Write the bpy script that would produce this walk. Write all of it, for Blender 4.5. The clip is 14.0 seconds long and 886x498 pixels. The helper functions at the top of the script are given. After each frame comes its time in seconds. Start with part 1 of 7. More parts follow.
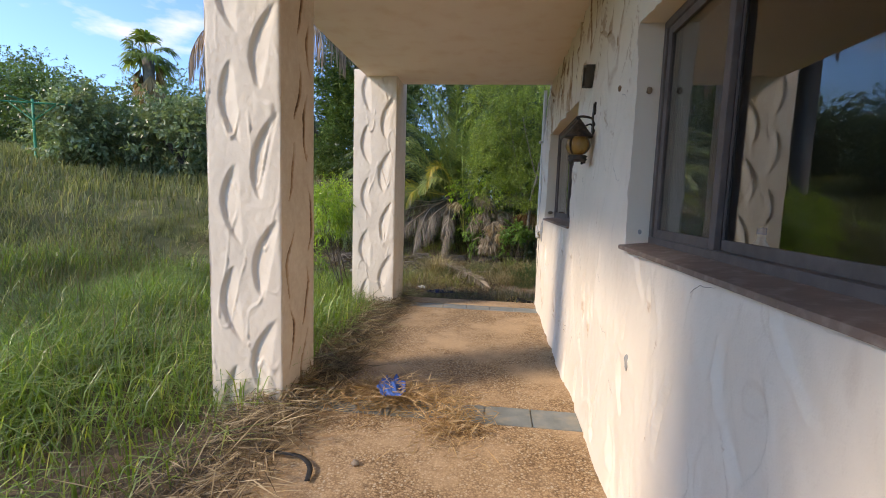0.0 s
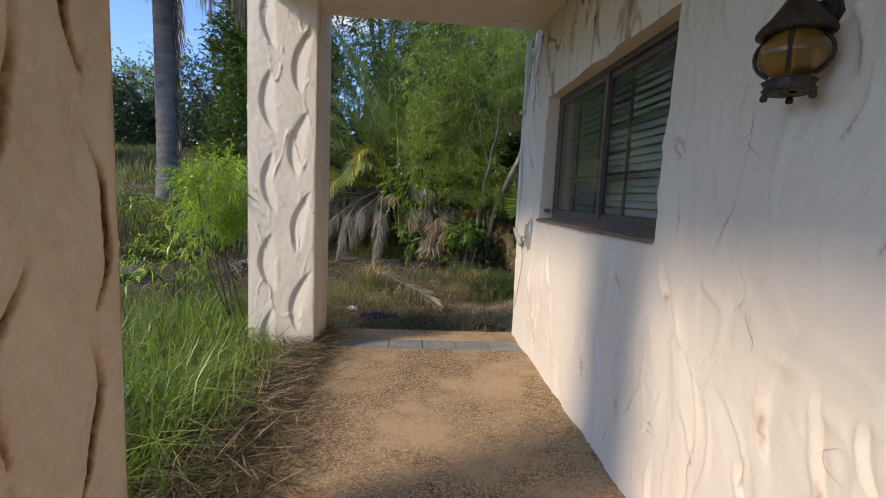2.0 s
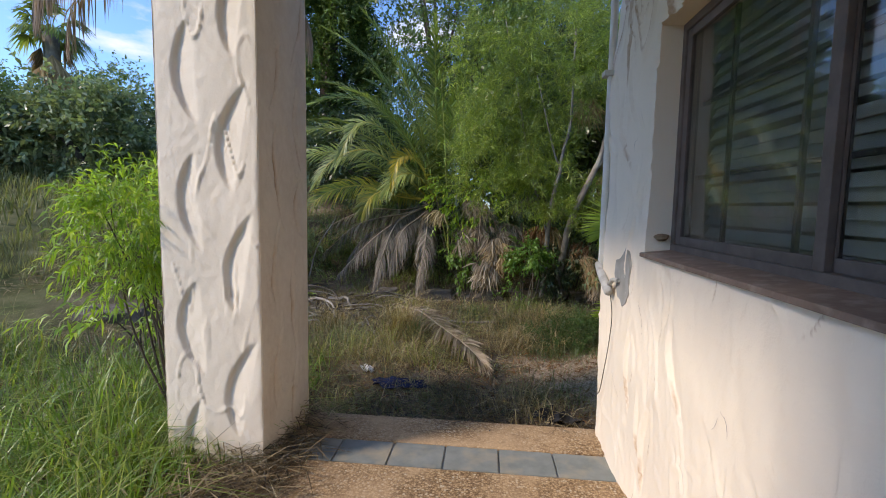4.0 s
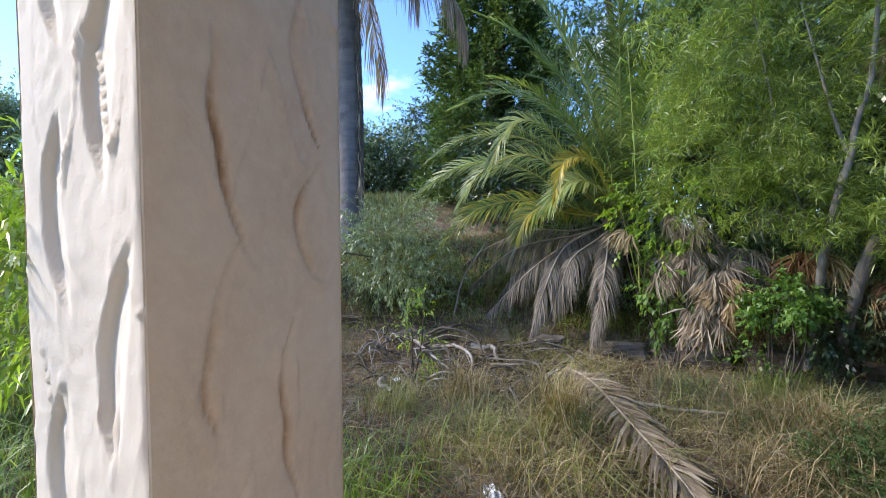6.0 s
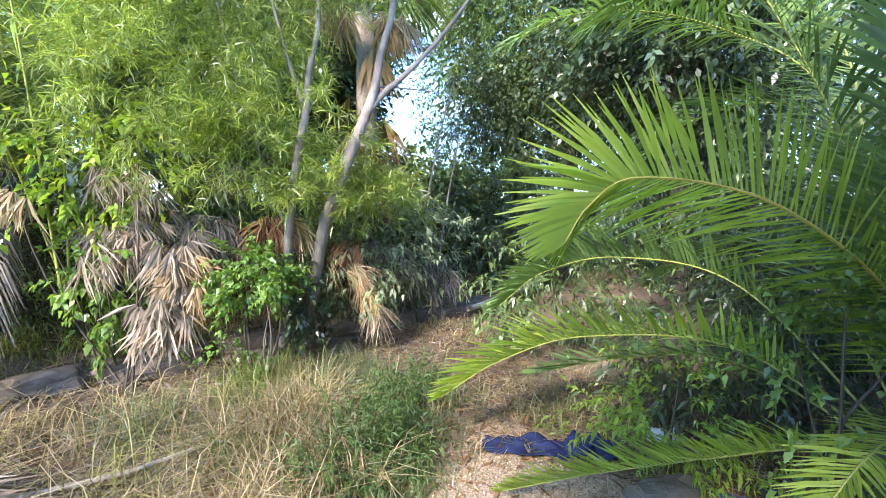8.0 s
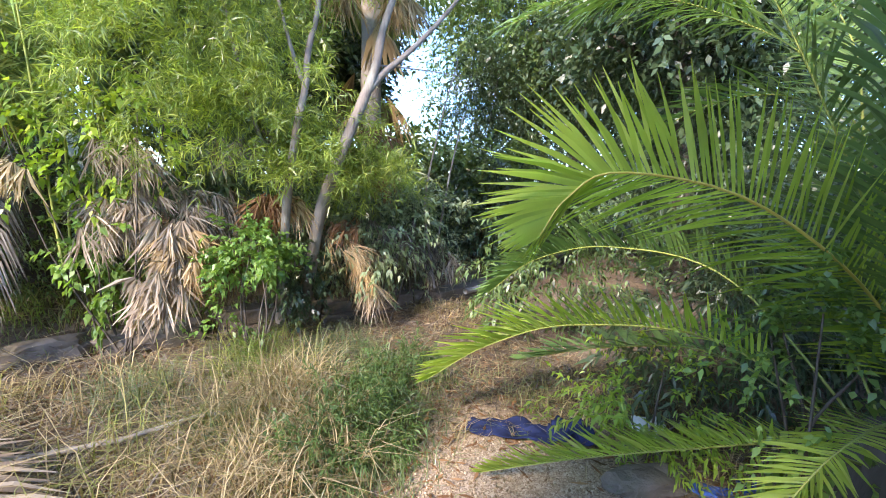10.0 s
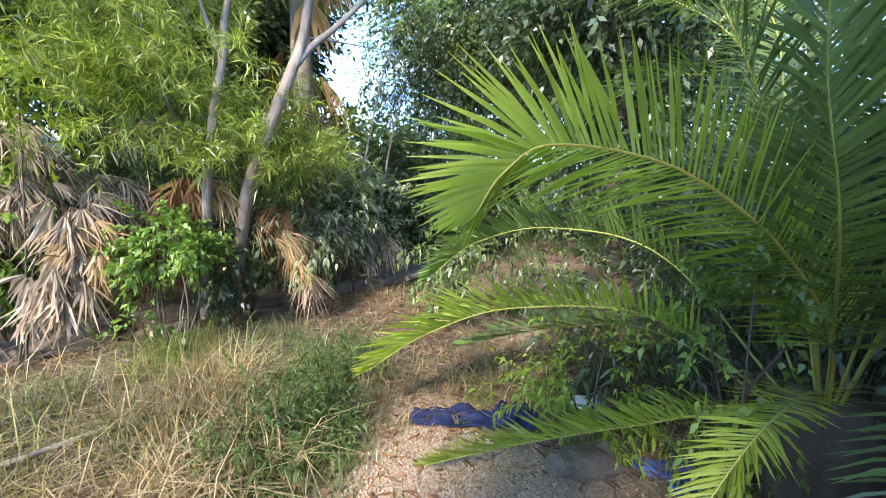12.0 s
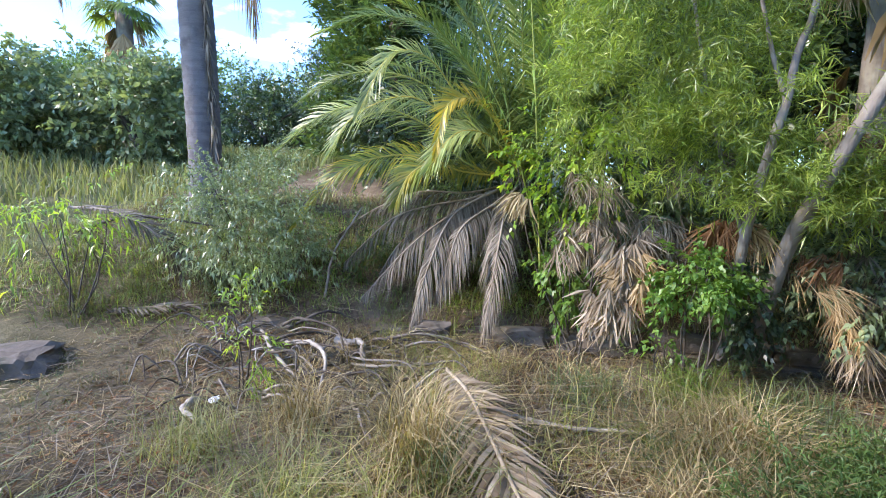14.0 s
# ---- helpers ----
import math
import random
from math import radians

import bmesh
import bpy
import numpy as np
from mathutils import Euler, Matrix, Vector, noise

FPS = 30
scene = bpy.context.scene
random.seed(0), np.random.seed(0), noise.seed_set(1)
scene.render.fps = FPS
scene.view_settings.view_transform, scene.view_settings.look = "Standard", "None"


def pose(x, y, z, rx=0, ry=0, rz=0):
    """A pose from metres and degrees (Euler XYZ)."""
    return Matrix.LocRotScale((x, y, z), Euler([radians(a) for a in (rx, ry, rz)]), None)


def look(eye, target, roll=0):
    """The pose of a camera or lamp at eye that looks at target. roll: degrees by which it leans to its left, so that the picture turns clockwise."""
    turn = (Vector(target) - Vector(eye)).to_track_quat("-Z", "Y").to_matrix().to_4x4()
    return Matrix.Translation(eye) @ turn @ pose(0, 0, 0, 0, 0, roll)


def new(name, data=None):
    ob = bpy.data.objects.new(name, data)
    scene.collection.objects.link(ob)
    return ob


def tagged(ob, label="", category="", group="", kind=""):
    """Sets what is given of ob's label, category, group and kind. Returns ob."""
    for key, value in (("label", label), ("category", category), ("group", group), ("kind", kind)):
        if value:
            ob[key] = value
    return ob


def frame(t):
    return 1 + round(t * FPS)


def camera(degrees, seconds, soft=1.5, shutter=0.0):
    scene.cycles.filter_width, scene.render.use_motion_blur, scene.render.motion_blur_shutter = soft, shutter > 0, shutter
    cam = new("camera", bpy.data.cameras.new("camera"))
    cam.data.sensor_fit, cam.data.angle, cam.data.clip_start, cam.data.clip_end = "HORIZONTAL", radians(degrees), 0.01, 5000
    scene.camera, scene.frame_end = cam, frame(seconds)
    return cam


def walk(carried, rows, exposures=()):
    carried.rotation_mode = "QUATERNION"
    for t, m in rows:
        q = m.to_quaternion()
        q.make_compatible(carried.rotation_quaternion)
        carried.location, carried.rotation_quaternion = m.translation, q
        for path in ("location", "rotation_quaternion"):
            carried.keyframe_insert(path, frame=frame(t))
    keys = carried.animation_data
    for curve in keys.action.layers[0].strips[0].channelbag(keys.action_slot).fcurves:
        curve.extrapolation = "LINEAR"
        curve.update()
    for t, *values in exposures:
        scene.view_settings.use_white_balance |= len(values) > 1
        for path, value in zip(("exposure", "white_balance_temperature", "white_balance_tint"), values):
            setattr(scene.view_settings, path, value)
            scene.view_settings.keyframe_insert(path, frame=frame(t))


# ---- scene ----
cam = camera(88.5, 14.0, soft=1.0)
PATH = [
    (0, (0.043, 0.074, 1.338), (-0.177, 2.05, 1.124), 1.8),
    (0.5, (-0.106, 0.498, 1.279), (-0.124, 2.49, 1.099), 2.6),
    (1, (-0.165, 0.968, 1.284), (0.063, 2.944, 1.077), 2.8),
    (1.5, (-0.295, 1.364, 1.305), (-0.269, 3.344, 1.02), 2.9),
    (2, (-0.397, 1.83, 1.304), (-0.257, 3.812, 1.076), 2.6),
    (2.2, (-0.366, 1.984, 1.313), (-0.324, 3.972, 1.102), 2.7),
    (4.3, (-0.053, 3.683, 1.344), (-0.343, 5.655, 1.178), 0.6),
    (4.5, (-0.1, 3.885, 1.346), (-0.494, 5.84, 1.198), 0.7),
    (5, (-0.03, 4.281, 1.377), (-0.731, 6.148, 1.235), 2.3),
    (5.5, (-0.028, 4.531, 1.386), (-1.17, 6.165, 1.218), 1.0),
    (6, (-0.215, 4.995, 1.311), (-1.158, 6.757, 1.225), -0.1),
    (6.5, (-0.128, 5.404, 1.262), (-0.7, 7.319, 1.178), -2.1),
    (7, (-0.126, 5.695, 1.307), (-0.219, 7.685, 1.121), -1.2),
    (7.5, (-0.122, 6.103, 1.245), (0.526, 7.986, 1.067), -0.7),
    (8, (-0.044, 6.23, 1.24), (1.005, 7.918, 1.021), -0.3),
    (8.2, (-0.024, 6.201, 1.27), (1.029, 7.882, 1.016), 0.4),
    (10.3, (0.027, 6.185, 1.26), (1.048, 7.876, 0.943), 1.6),
    (10.5, (0.037, 6.23, 1.222), (1.122, 7.874, 0.874), 1.2),
    (11, (0.082, 6.281, 1.093), (1.309, 7.798, 0.652), 0.3),
    (11.5, (0.093, 6.295, 1.097), (1.368, 7.783, 0.694), 0.4),
    (12, (0.111, 6.259, 1.237), (1.326, 7.807, 0.876), 1.2),
    (12.5, (0.107, 6.215, 1.298), (1.047, 7.947, 0.958), 1.7),
    (13, (0.029, 6.206, 1.304), (0.455, 8.131, 0.972), 1.3),
    (13.5, (-0.044, 6.194, 1.288), (-0.205, 8.168, 1.008), 0.4),
    (14, (-0.152, 6.161, 1.326), (-0.801, 8.034, 1.067), 0.1),
]

EXPOSURES = [(0.0, 1.4, 8200, 17), (2.2, 1.12, 8000, 16), (4.3, 1.32, 7700, 16), (5.5, 1.52, 7300, 17), (6.5, 2.1, 6900, 14), (7.1, 2.4, 6900, 17), (8.0, 3.15, 7100, 21), (10.5, 2.95, 7500, 22), (12.5, 3.0, 7500, 21), (14.0, 2.5, 7000, 18)]
walk(cam, [(t, look(eye, target, roll)) for t, eye, target, roll in PATH], EXPOSURES)

# ---- sky and sun ----
SUN_FROM = Vector((-1.0, -0.52, 0.80)).normalized()
world = bpy.data.worlds.new("sky")
scene.world = world
world.use_nodes = True
wt = world.node_tree
wt.nodes.clear()
w_out = wt.nodes.new("ShaderNodeOutputWorld")
w_bg = wt.nodes.new("ShaderNodeBackground")
w_sky = wt.nodes.new("ShaderNodeTexSky")
w_sky.sky_type = "NISHITA"
w_sky.sun_disc = False
w_sky.sun_elevation = math.asin(SUN_FROM.z)
w_sky.sun_rotation = math.atan2(SUN_FROM.x, SUN_FROM.y) % (2 * math.pi)
w_sky.air_density, w_sky.dust_density, w_sky.ozone_density = 1.0, 0.5, 3.0
w_bg.inputs["Strength"].default_value = 0.15
w_tc = wt.nodes.new("ShaderNodeTexCoord")
w_map = wt.nodes.new("ShaderNodeMapping")
w_map.inputs["Scale"].default_value = (1.0, 1.0, 2.6)
w_noise = wt.nodes.new("ShaderNodeTexNoise")
w_noise.inputs["Scale"].default_value = 3.1
w_noise.inputs["Detail"].default_value = 7.0
w_noise.inputs["Roughness"].default_value = 0.55
w_ramp = wt.nodes.new("ShaderNodeValToRGB")
w_ramp.color_ramp.elements[0].position, w_ramp.color_ramp.elements[1].position = 0.55, 0.72
w_mix = wt.nodes.new("ShaderNodeMix")
w_mix.data_type = "RGBA"
w_mix.inputs[7].default_value = (3.5, 3.6, 3.75, 1)
wt.links.new(w_tc.outputs["Generated"], w_map.inputs["Vector"])
wt.links.new(w_map.outputs["Vector"], w_noise.inputs["Vector"])
wt.links.new(w_noise.outputs["Fac"], w_ramp.inputs["Fac"])
wt.links.new(w_ramp.outputs["Color"], w_mix.inputs[0])
w_tint = wt.nodes.new("ShaderNodeMix")
w_tint.data_type, w_tint.blend_type = "RGBA", "MULTIPLY"
w_tint.inputs[0].default_value = 1.0
w_tint.inputs[7].default_value = (0.46, 0.68, 0.98, 1)
wt.links.new(w_sky.outputs["Color"], w_tint.inputs[6])
wt.links.new(w_tint.outputs[2], w_mix.inputs[6])
wt.links.new(w_mix.outputs[2], w_bg.inputs["Color"])
wt.links.new(w_bg.outputs["Background"], w_out.inputs["Surface"])
sun_data = bpy.data.lights.new("sun", "SUN")
sun_data.energy, sun_data.angle, sun_data.color = 1.35, radians(8), (1.0, 0.96, 0.90)
sun = new("sun", sun_data)
sun.matrix_world = look(SUN_FROM * 40, (0, 0, 0))

# ---- materials ----
def shade(name, rough=0.7, metal=0.0, spec=0.5):
    m = bpy.data.materials.new(name)
    m.use_nodes = True
    b = m.node_tree.nodes["Principled BSDF"]
    b.inputs["Roughness"].default_value = rough
    b.inputs["Metallic"].default_value = metal
    b.inputs["Specular IOR Level"].default_value = spec
    return m, m.node_tree, b


def noise_node(nt, scale, detail=4.0, rough=0.55, stretch=(1, 1, 1)):
    tc = nt.nodes.new("ShaderNodeTexCoord")
    mp = nt.nodes.new("ShaderNodeMapping")
    mp.inputs["Scale"].default_value = stretch
    n = nt.nodes.new("ShaderNodeTexNoise")
    n.inputs["Scale"].default_value, n.inputs["Detail"].default_value, n.inputs["Roughness"].default_value = scale, detail, rough
    nt.links.new(tc.outputs["Object"], mp.inputs["Vector"])
    nt.links.new(mp.outputs["Vector"], n.inputs["Vector"])
    return n.outputs["Fac"]


def ramp(nt, fac, stops):
    r = nt.nodes.new("ShaderNodeValToRGB")
    el = r.color_ramp.elements
    while len(el) < len(stops):
        el.new(0.5)
    for e, (p, c) in zip(el, stops):
        e.position, e.color = p, (*c, 1)
    nt.links.new(fac, r.inputs["Fac"])
    return r.outputs["Color"]


def mix(nt, fac, a, b, blend="MIX"):
    n = nt.nodes.new("ShaderNodeMix")
    n.data_type, n.blend_type = "RGBA", blend
    for sock, v in ((n.inputs[0], fac), (n.inputs[6], a), (n.inputs[7], b)):
        if isinstance(v, (int, float)):
            sock.default_value = v
        elif isinstance(v, tuple):
            sock.default_value = (*v, 1)
        else:
            nt.links.new(v, sock)
    return n.outputs[2]


def bump(nt, b, height, strength, distance):
    n = nt.nodes.new("ShaderNodeBump")
    n.inputs["Strength"].default_value, n.inputs["Distance"].default_value = strength, distance
    nt.links.new(height, n.inputs["Height"])
    nt.links.new(n.outputs["Normal"], b.inputs["Normal"])


def two_tone(name, c1, c2, scale, rough=0.8, c3=None, scale2=None, bump_scale=None, bump_d=0.003, strength=0.6, stretch=(1, 1, 1), metal=0.0, spec=0.3):
    """A surface that varies between two colours at one scale and towards a third at another, with fine relief."""
    m, nt, b = shade(name, rough, metal, spec)
    col = ramp(nt, noise_node(nt, scale, 5, 0.6, stretch), ((0.3, c1), (0.7, c2)))
    if c3:
        f = ramp(nt, noise_node(nt, scale2, 3), ((0.5, (0, 0, 0)), (0.72, (1, 1, 1))))
        col = mix(nt, f, col, c3)
    nt.links.new(col, b.inputs["Base Color"])
    bump(nt, b, noise_node(nt, bump_scale or scale * 6, 4, 0.6, stretch), strength, bump_d)
    return m


def stucco(name, base, dirt):
    """Hand-trowelled painted render: slight yellowing in patches, brown dirt in the cuts that the mesh marks as
    stained; fainter marks paint warm bounced light in tan.
    """
    m, nt, b = shade(name, 0.82, 0, 0.25)
    col = ramp(nt, noise_node(nt, 1.7, 5), ((0.3, tuple(c * 0.94 for c in base)), (0.65, base)))
    spots = ramp(nt, noise_node(nt, 9, 6, 0.7), ((0.66, (0, 0, 0)), (0.78, (1, 1, 1))))
    col = mix(nt, mix(nt, 0.5, (0, 0, 0), spots), col, tuple(c * k for c, k in zip(base, (0.86, 0.82, 0.74))))
    at = nt.nodes.new("ShaderNodeAttribute")
    at.attribute_name = "stain_bounce"
    grain = ramp(nt, noise_node(nt, 30, 4, 0.7), ((0.3, (0.65, 0.65, 0.65)), (0.55, (1, 1, 1))))
    fac = mix(nt, 1.0, at.outputs["Color"], grain, "MULTIPLY")
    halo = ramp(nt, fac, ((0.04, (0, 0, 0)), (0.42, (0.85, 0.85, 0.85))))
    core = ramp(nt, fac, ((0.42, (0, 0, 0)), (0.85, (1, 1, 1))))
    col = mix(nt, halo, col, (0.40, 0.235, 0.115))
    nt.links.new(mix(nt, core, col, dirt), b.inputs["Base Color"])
    add = nt.nodes.new("ShaderNodeMath")
    add.operation = "MULTIPLY_ADD"
    add.inputs[1].default_value = 2.2
    nt.links.new(noise_node(nt, 9, 5, 0.6), add.inputs[0])
    nt.links.new(noise_node(nt, 42, 6, 0.65), add.inputs[2])
    bump(nt, b, add.outputs[0], 0.45, 0.0045)
    return m


def leafy(name, c1, c2, c3=None, rough=0.5, trans=0.35, spec=0.35, part=0.25):
    """Thin leaves: every leaf has its own tint, and some light goes through."""
    m, nt, b = shade(name, rough, 0, spec)
    geo = nt.nodes.new("ShaderNodeNewGeometry")
    stops = ((0.0, c1), (1.0 - part, c2), (1.0, c3 or c2))
    info = nt.nodes.new("ShaderNodeObjectInfo")
    add = nt.nodes.new("ShaderNodeMath")
    add.operation = "ADD"
    nt.links.new(geo.outputs["Random Per Island"], add.inputs[0])
    nt.links.new(info.outputs["Random"], add.inputs[1])
    fr = nt.nodes.new("ShaderNodeMath")
    fr.operation = "FRACT"
    nt.links.new(add.outputs[0], fr.inputs[0])
    col = ramp(nt, fr.outputs[0], stops)
    big = ramp(nt, noise_node(nt, 1.3, 3), ((0.32, (0.5, 0.52, 0.5)), (0.68, (1.3, 1.27, 1.22))))
    col = mix(nt, 1.0, col, big, "MULTIPLY")
    nt.links.new(col, b.inputs["Base Color"])
    tr = nt.nodes.new("ShaderNodeBsdfTranslucent")
    bright = mix(nt, 1.0, col, (1.5, 1.6, 0.8), "MULTIPLY")
    nt.links.new(bright, tr.inputs["Color"])
    mx = nt.nodes.new("ShaderNodeMixShader")
    mx.inputs[0].default_value = trans
    nt.links.new(b.outputs["BSDF"], mx.inputs[1])
    nt.links.new(tr.outputs["BSDF"], mx.inputs[2])
    nt.links.new(mx.outputs["Shader"], nt.nodes["Material Output"].inputs["Surface"])
    return m


def glass(name, tint=(1, 1, 1)):
    m, nt, b = shade(name, 0.0, 0, 0.5)
    b.inputs["Transmission Weight"].default_value = 1.0
    b.inputs["IOR"].default_value = 1.5
    b.inputs["Base Color"].default_value = (*tint, 1)
    return m


M_PAINT = stucco("cream_painted_stucco", (0.82, 0.725, 0.595), (0.075, 0.033, 0.014))
M_CEIL = two_tone("ceiling_paint", (0.87, 0.70, 0.58), (0.90, 0.745, 0.63), 2.0, 0.85, (0.83, 0.64, 0.51), 5, 60, 0.002, 0.3)
M_TRIM = two_tone("brown_trim", (0.17, 0.12, 0.095), (0.24, 0.175, 0.14), 8, 0.6, (0.3, 0.24, 0.2), 20, 60, 0.002)
M_ALU = two_tone("bronze_aluminium", (0.10, 0.08, 0.07), (0.165, 0.13, 0.115), 12, 0.5, None, None, 80, 0.0008, 0.4)
M_GLASS = glass("window_glass", (0.86, 0.9, 0.88))
M_AMBER = glass("amber_glass", (0.46, 0.26, 0.07))
M_AMBER.node_tree.nodes["Principled BSDF"].inputs["Transmission Weight"].default_value = 0.7
M_AMBER.node_tree.nodes["Principled BSDF"].inputs["Roughness"].default_value = 0.1
M_IRON = two_tone("old_bronze_iron", (0.03, 0.026, 0.024), (0.075, 0.06, 0.05), 30, 0.55, (0.12, 0.085, 0.06), 45, 120, 0.0015, 0.7, (1, 1, 1), 0.5)
M_TILE = two_tone("slate_tile", (0.17, 0.19, 0.185), (0.25, 0.265, 0.25), 9, 0.6, (0.34, 0.30, 0.23), 6, 70, 0.002, 0.5)
M_BLIND = two_tone("blind_white", (0.62, 0.62, 0.58), (0.72, 0.72, 0.68), 5, 0.5)
M_WHITE = two_tone("white_paint", (0.62, 0.60, 0.55), (0.74, 0.72, 0.67), 4, 0.6, (0.4, 0.36, 0.28), 8, 60, 0.001)
M_CEMENT = two_tone("bare_cement", (0.28, 0.28, 0.26), (0.4, 0.39, 0.36), 14, 0.9, None, None, 60, 0.004)
M_PVC = two_tone("weathered_pvc", (0.42, 0.42, 0.4), (0.55, 0.55, 0.52), 8, 0.6, (0.25, 0.22, 0.18), 14)
M_ROOM = two_tone("room_wall", (0.42, 0.30, 0.20), (0.48, 0.35, 0.24), 2, 0.9)
M_DADO = two_tone("green_dado", (0.03, 0.075, 0.05), (0.045, 0.10, 0.065), 3, 0.5)
M_ROOMFLOOR = two_tone("room_carpet", (0.03, 0.06, 0.04), (0.04, 0.075, 0.05), 4, 0.95)
M_WOODB = two_tone("bench_timber", (0.10, 0.06, 0.035), (0.17, 0.105, 0.06), 6, 0.5, None, None, 40, 0.001, 0.4, (1, 8, 1))
M_NEST = two_tone("mud_nest", (0.2, 0.14, 0.09), (0.3, 0.22, 0.15), 60, 0.95, None, None, 150, 0.004)
M_BARK = two_tone("grey_bark", (0.16, 0.135, 0.11), (0.27, 0.235, 0.2), 9, 0.9, (0.33, 0.31, 0.25), 5, 30, 0.012, 0.9, (1, 1, 0.3))
M_BARKD = two_tone("dark_bark", (0.055, 0.045, 0.035), (0.12, 0.10, 0.08), 9, 0.9, None, None, 30, 0.012, 0.9, (1, 1, 0.3))
M_PALMTRUNK = two_tone("ringed_palm_trunk", (0.125, 0.11, 0.105), (0.20, 0.18, 0.17), 2.5, 0.85, (0.10, 0.092, 0.085), 6, 16, 0.01, 0.8, (0.6, 0.6, 5))
M_BLEACH = two_tone("bleached_wood", (0.24, 0.21, 0.175), (0.42, 0.385, 0.335), 12, 0.85, (0.22, 0.18, 0.14), 9, 50, 0.004, 0.7)
M_STONE = two_tone("garden_stone", (0.085, 0.07, 0.055), (0.19, 0.16, 0.13), 5, 0.95, (0.07, 0.075, 0.05), 3, 26, 0.012, 0.9)
M_NAVY = two_tone("navy_cloth", (0.006, 0.012, 0.045), (0.012, 0.022, 0.075), 18, 0.85, None, None, 120, 0.002)
M_BLUE = two_tone("blue_cloth", (0.03, 0.09, 0.33), (0.06, 0.15, 0.45), 18, 0.8, None, None, 120, 0.002)
M_BAG = two_tone("white_plastic", (0.6, 0.62, 0.62), (0.78, 0.78, 0.76), 12, 0.4)
M_RUBBER = two_tone("black_rubber", (0.012, 0.012, 0.013), (0.03, 0.03, 0.03), 20, 0.6)
M_GREENM = two_tone("green_enamel", (0.03, 0.25, 0.12), (0.05, 0.33, 0.17), 6, 0.5)
M_FENCE = two_tone("weathered_rail", (0.3, 0.29, 0.27), (0.42, 0.41, 0.38), 6, 0.85)
M_SEED = two_tone("grey_debris", (0.2, 0.16, 0.12), (0.34, 0.28, 0.22), 20, 0.9)

L_DATE = leafy("date_leaflets", (0.13, 0.20, 0.06), (0.25, 0.33, 0.085), (0.40, 0.44, 0.14), 0.36, 0.32, 0.6)
L_PALEG = leafy("pale_palm_leaflets", (0.19, 0.25, 0.09), (0.33, 0.38, 0.14), (0.50, 0.50, 0.22), 0.36, 0.35, 0.6)
# one palm's leaflets twice: sunlit and shaded tones put into the colour
L_NEAR_LIT = leafy("near_palm_lit_leaflets", (0.25, 0.355, 0.06), (0.385, 0.50, 0.095), (0.50, 0.58, 0.17), 0.36, 0.55, 0.6)
L_NEAR_SHADE = leafy("near_palm_shade_leaflets", (0.085, 0.165, 0.05), (0.14, 0.245, 0.068), (0.18, 0.29, 0.09), 0.36, 0.3, 0.6)
L_YELLOW = leafy("yellowing_leaflets", (0.17, 0.23, 0.05), (0.29, 0.33, 0.06), (0.55, 0.42, 0.06), 0.36, 0.35, 0.6, 0.35)
L_PALE = leafy("pale_dead_leaves", (0.19, 0.145, 0.105), (0.35, 0.28, 0.21), (0.52, 0.44, 0.345), 0.85, 0.2, 0.15, 0.4)
L_STRAWR = leafy("reddish_straw", (0.32, 0.20, 0.10), (0.55, 0.375, 0.215), (0.72, 0.54, 0.34), 0.8, 0.2, 0.15, 0.4)
L_DRY = leafy("dead_grey_leaflets", (0.12, 0.10, 0.08), (0.215, 0.185, 0.15), (0.33, 0.29, 0.24), 0.85, 0.12, 0.15, 0.4)
L_TAN = leafy("dead_tan_leaves", (0.258, 0.174, 0.092), (0.448, 0.319, 0.178), (0.560, 0.431, 0.270), 0.85, 0.18, 0.15, 0.4)
L_RUST = leafy("rusty_dead_leaves", (0.134, 0.067, 0.038), (0.246, 0.129, 0.065), (0.358, 0.213, 0.119), 0.85, 0.18, 0.15, 0.4)
L_PINK = leafy("dry_pinkish_leaflets", (0.240, 0.160, 0.120), (0.420, 0.290, 0.220), (0.500, 0.380, 0.280), 0.85, 0.2, 0.15, 0.4)
L_WEED = leafy("fine_weed", (0.085, 0.13, 0.05), (0.14, 0.19, 0.075), (0.21, 0.24, 0.11), 0.36, 0.3, 0.6)
L_WEEDD = leafy("dark_weed", (0.05, 0.105, 0.03), (0.09, 0.16, 0.045), (0.14, 0.20, 0.06), 0.5, 0.3, 0.4)
L_YGRASS = leafy("yellow_green_grass", (0.17, 0.20, 0.06), (0.30, 0.32, 0.10), (0.46, 0.43, 0.18), 0.5, 0.35, 0.4)
L_GOLD = leafy("golden_leaflets", (0.30, 0.29, 0.05), (0.48, 0.37, 0.05), (0.62, 0.43, 0.06), 0.36, 0.35, 0.6, 0.4)
L_GRAVEL = leafy("gravel_stones", (0.24, 0.17, 0.11), (0.42, 0.32, 0.22), (0.58, 0.48, 0.36), 0.9, 0.0, 0.2, 0.4)
L_WATTLE = leafy("feathery_leaves", (0.11, 0.165, 0.045), (0.28, 0.37, 0.075), (0.50, 0.56, 0.16), 0.36, 0.45, 0.6)
L_BAMBOO = leafy("strap_leaves", (0.131, 0.225, 0.055), (0.219, 0.339, 0.083), (0.350, 0.438, 0.138), 0.36, 0.42, 0.6)
L_VINE = leafy("vine_leaves", (0.11, 0.205, 0.05), (0.18, 0.31, 0.075), (0.27, 0.40, 0.12), 0.36, 0.42, 0.6)
L_VINEB = leafy("bright_vine_leaves", (0.09, 0.18, 0.045), (0.16, 0.29, 0.07), (0.26, 0.39, 0.11), 0.4, 0.42, 0.5)
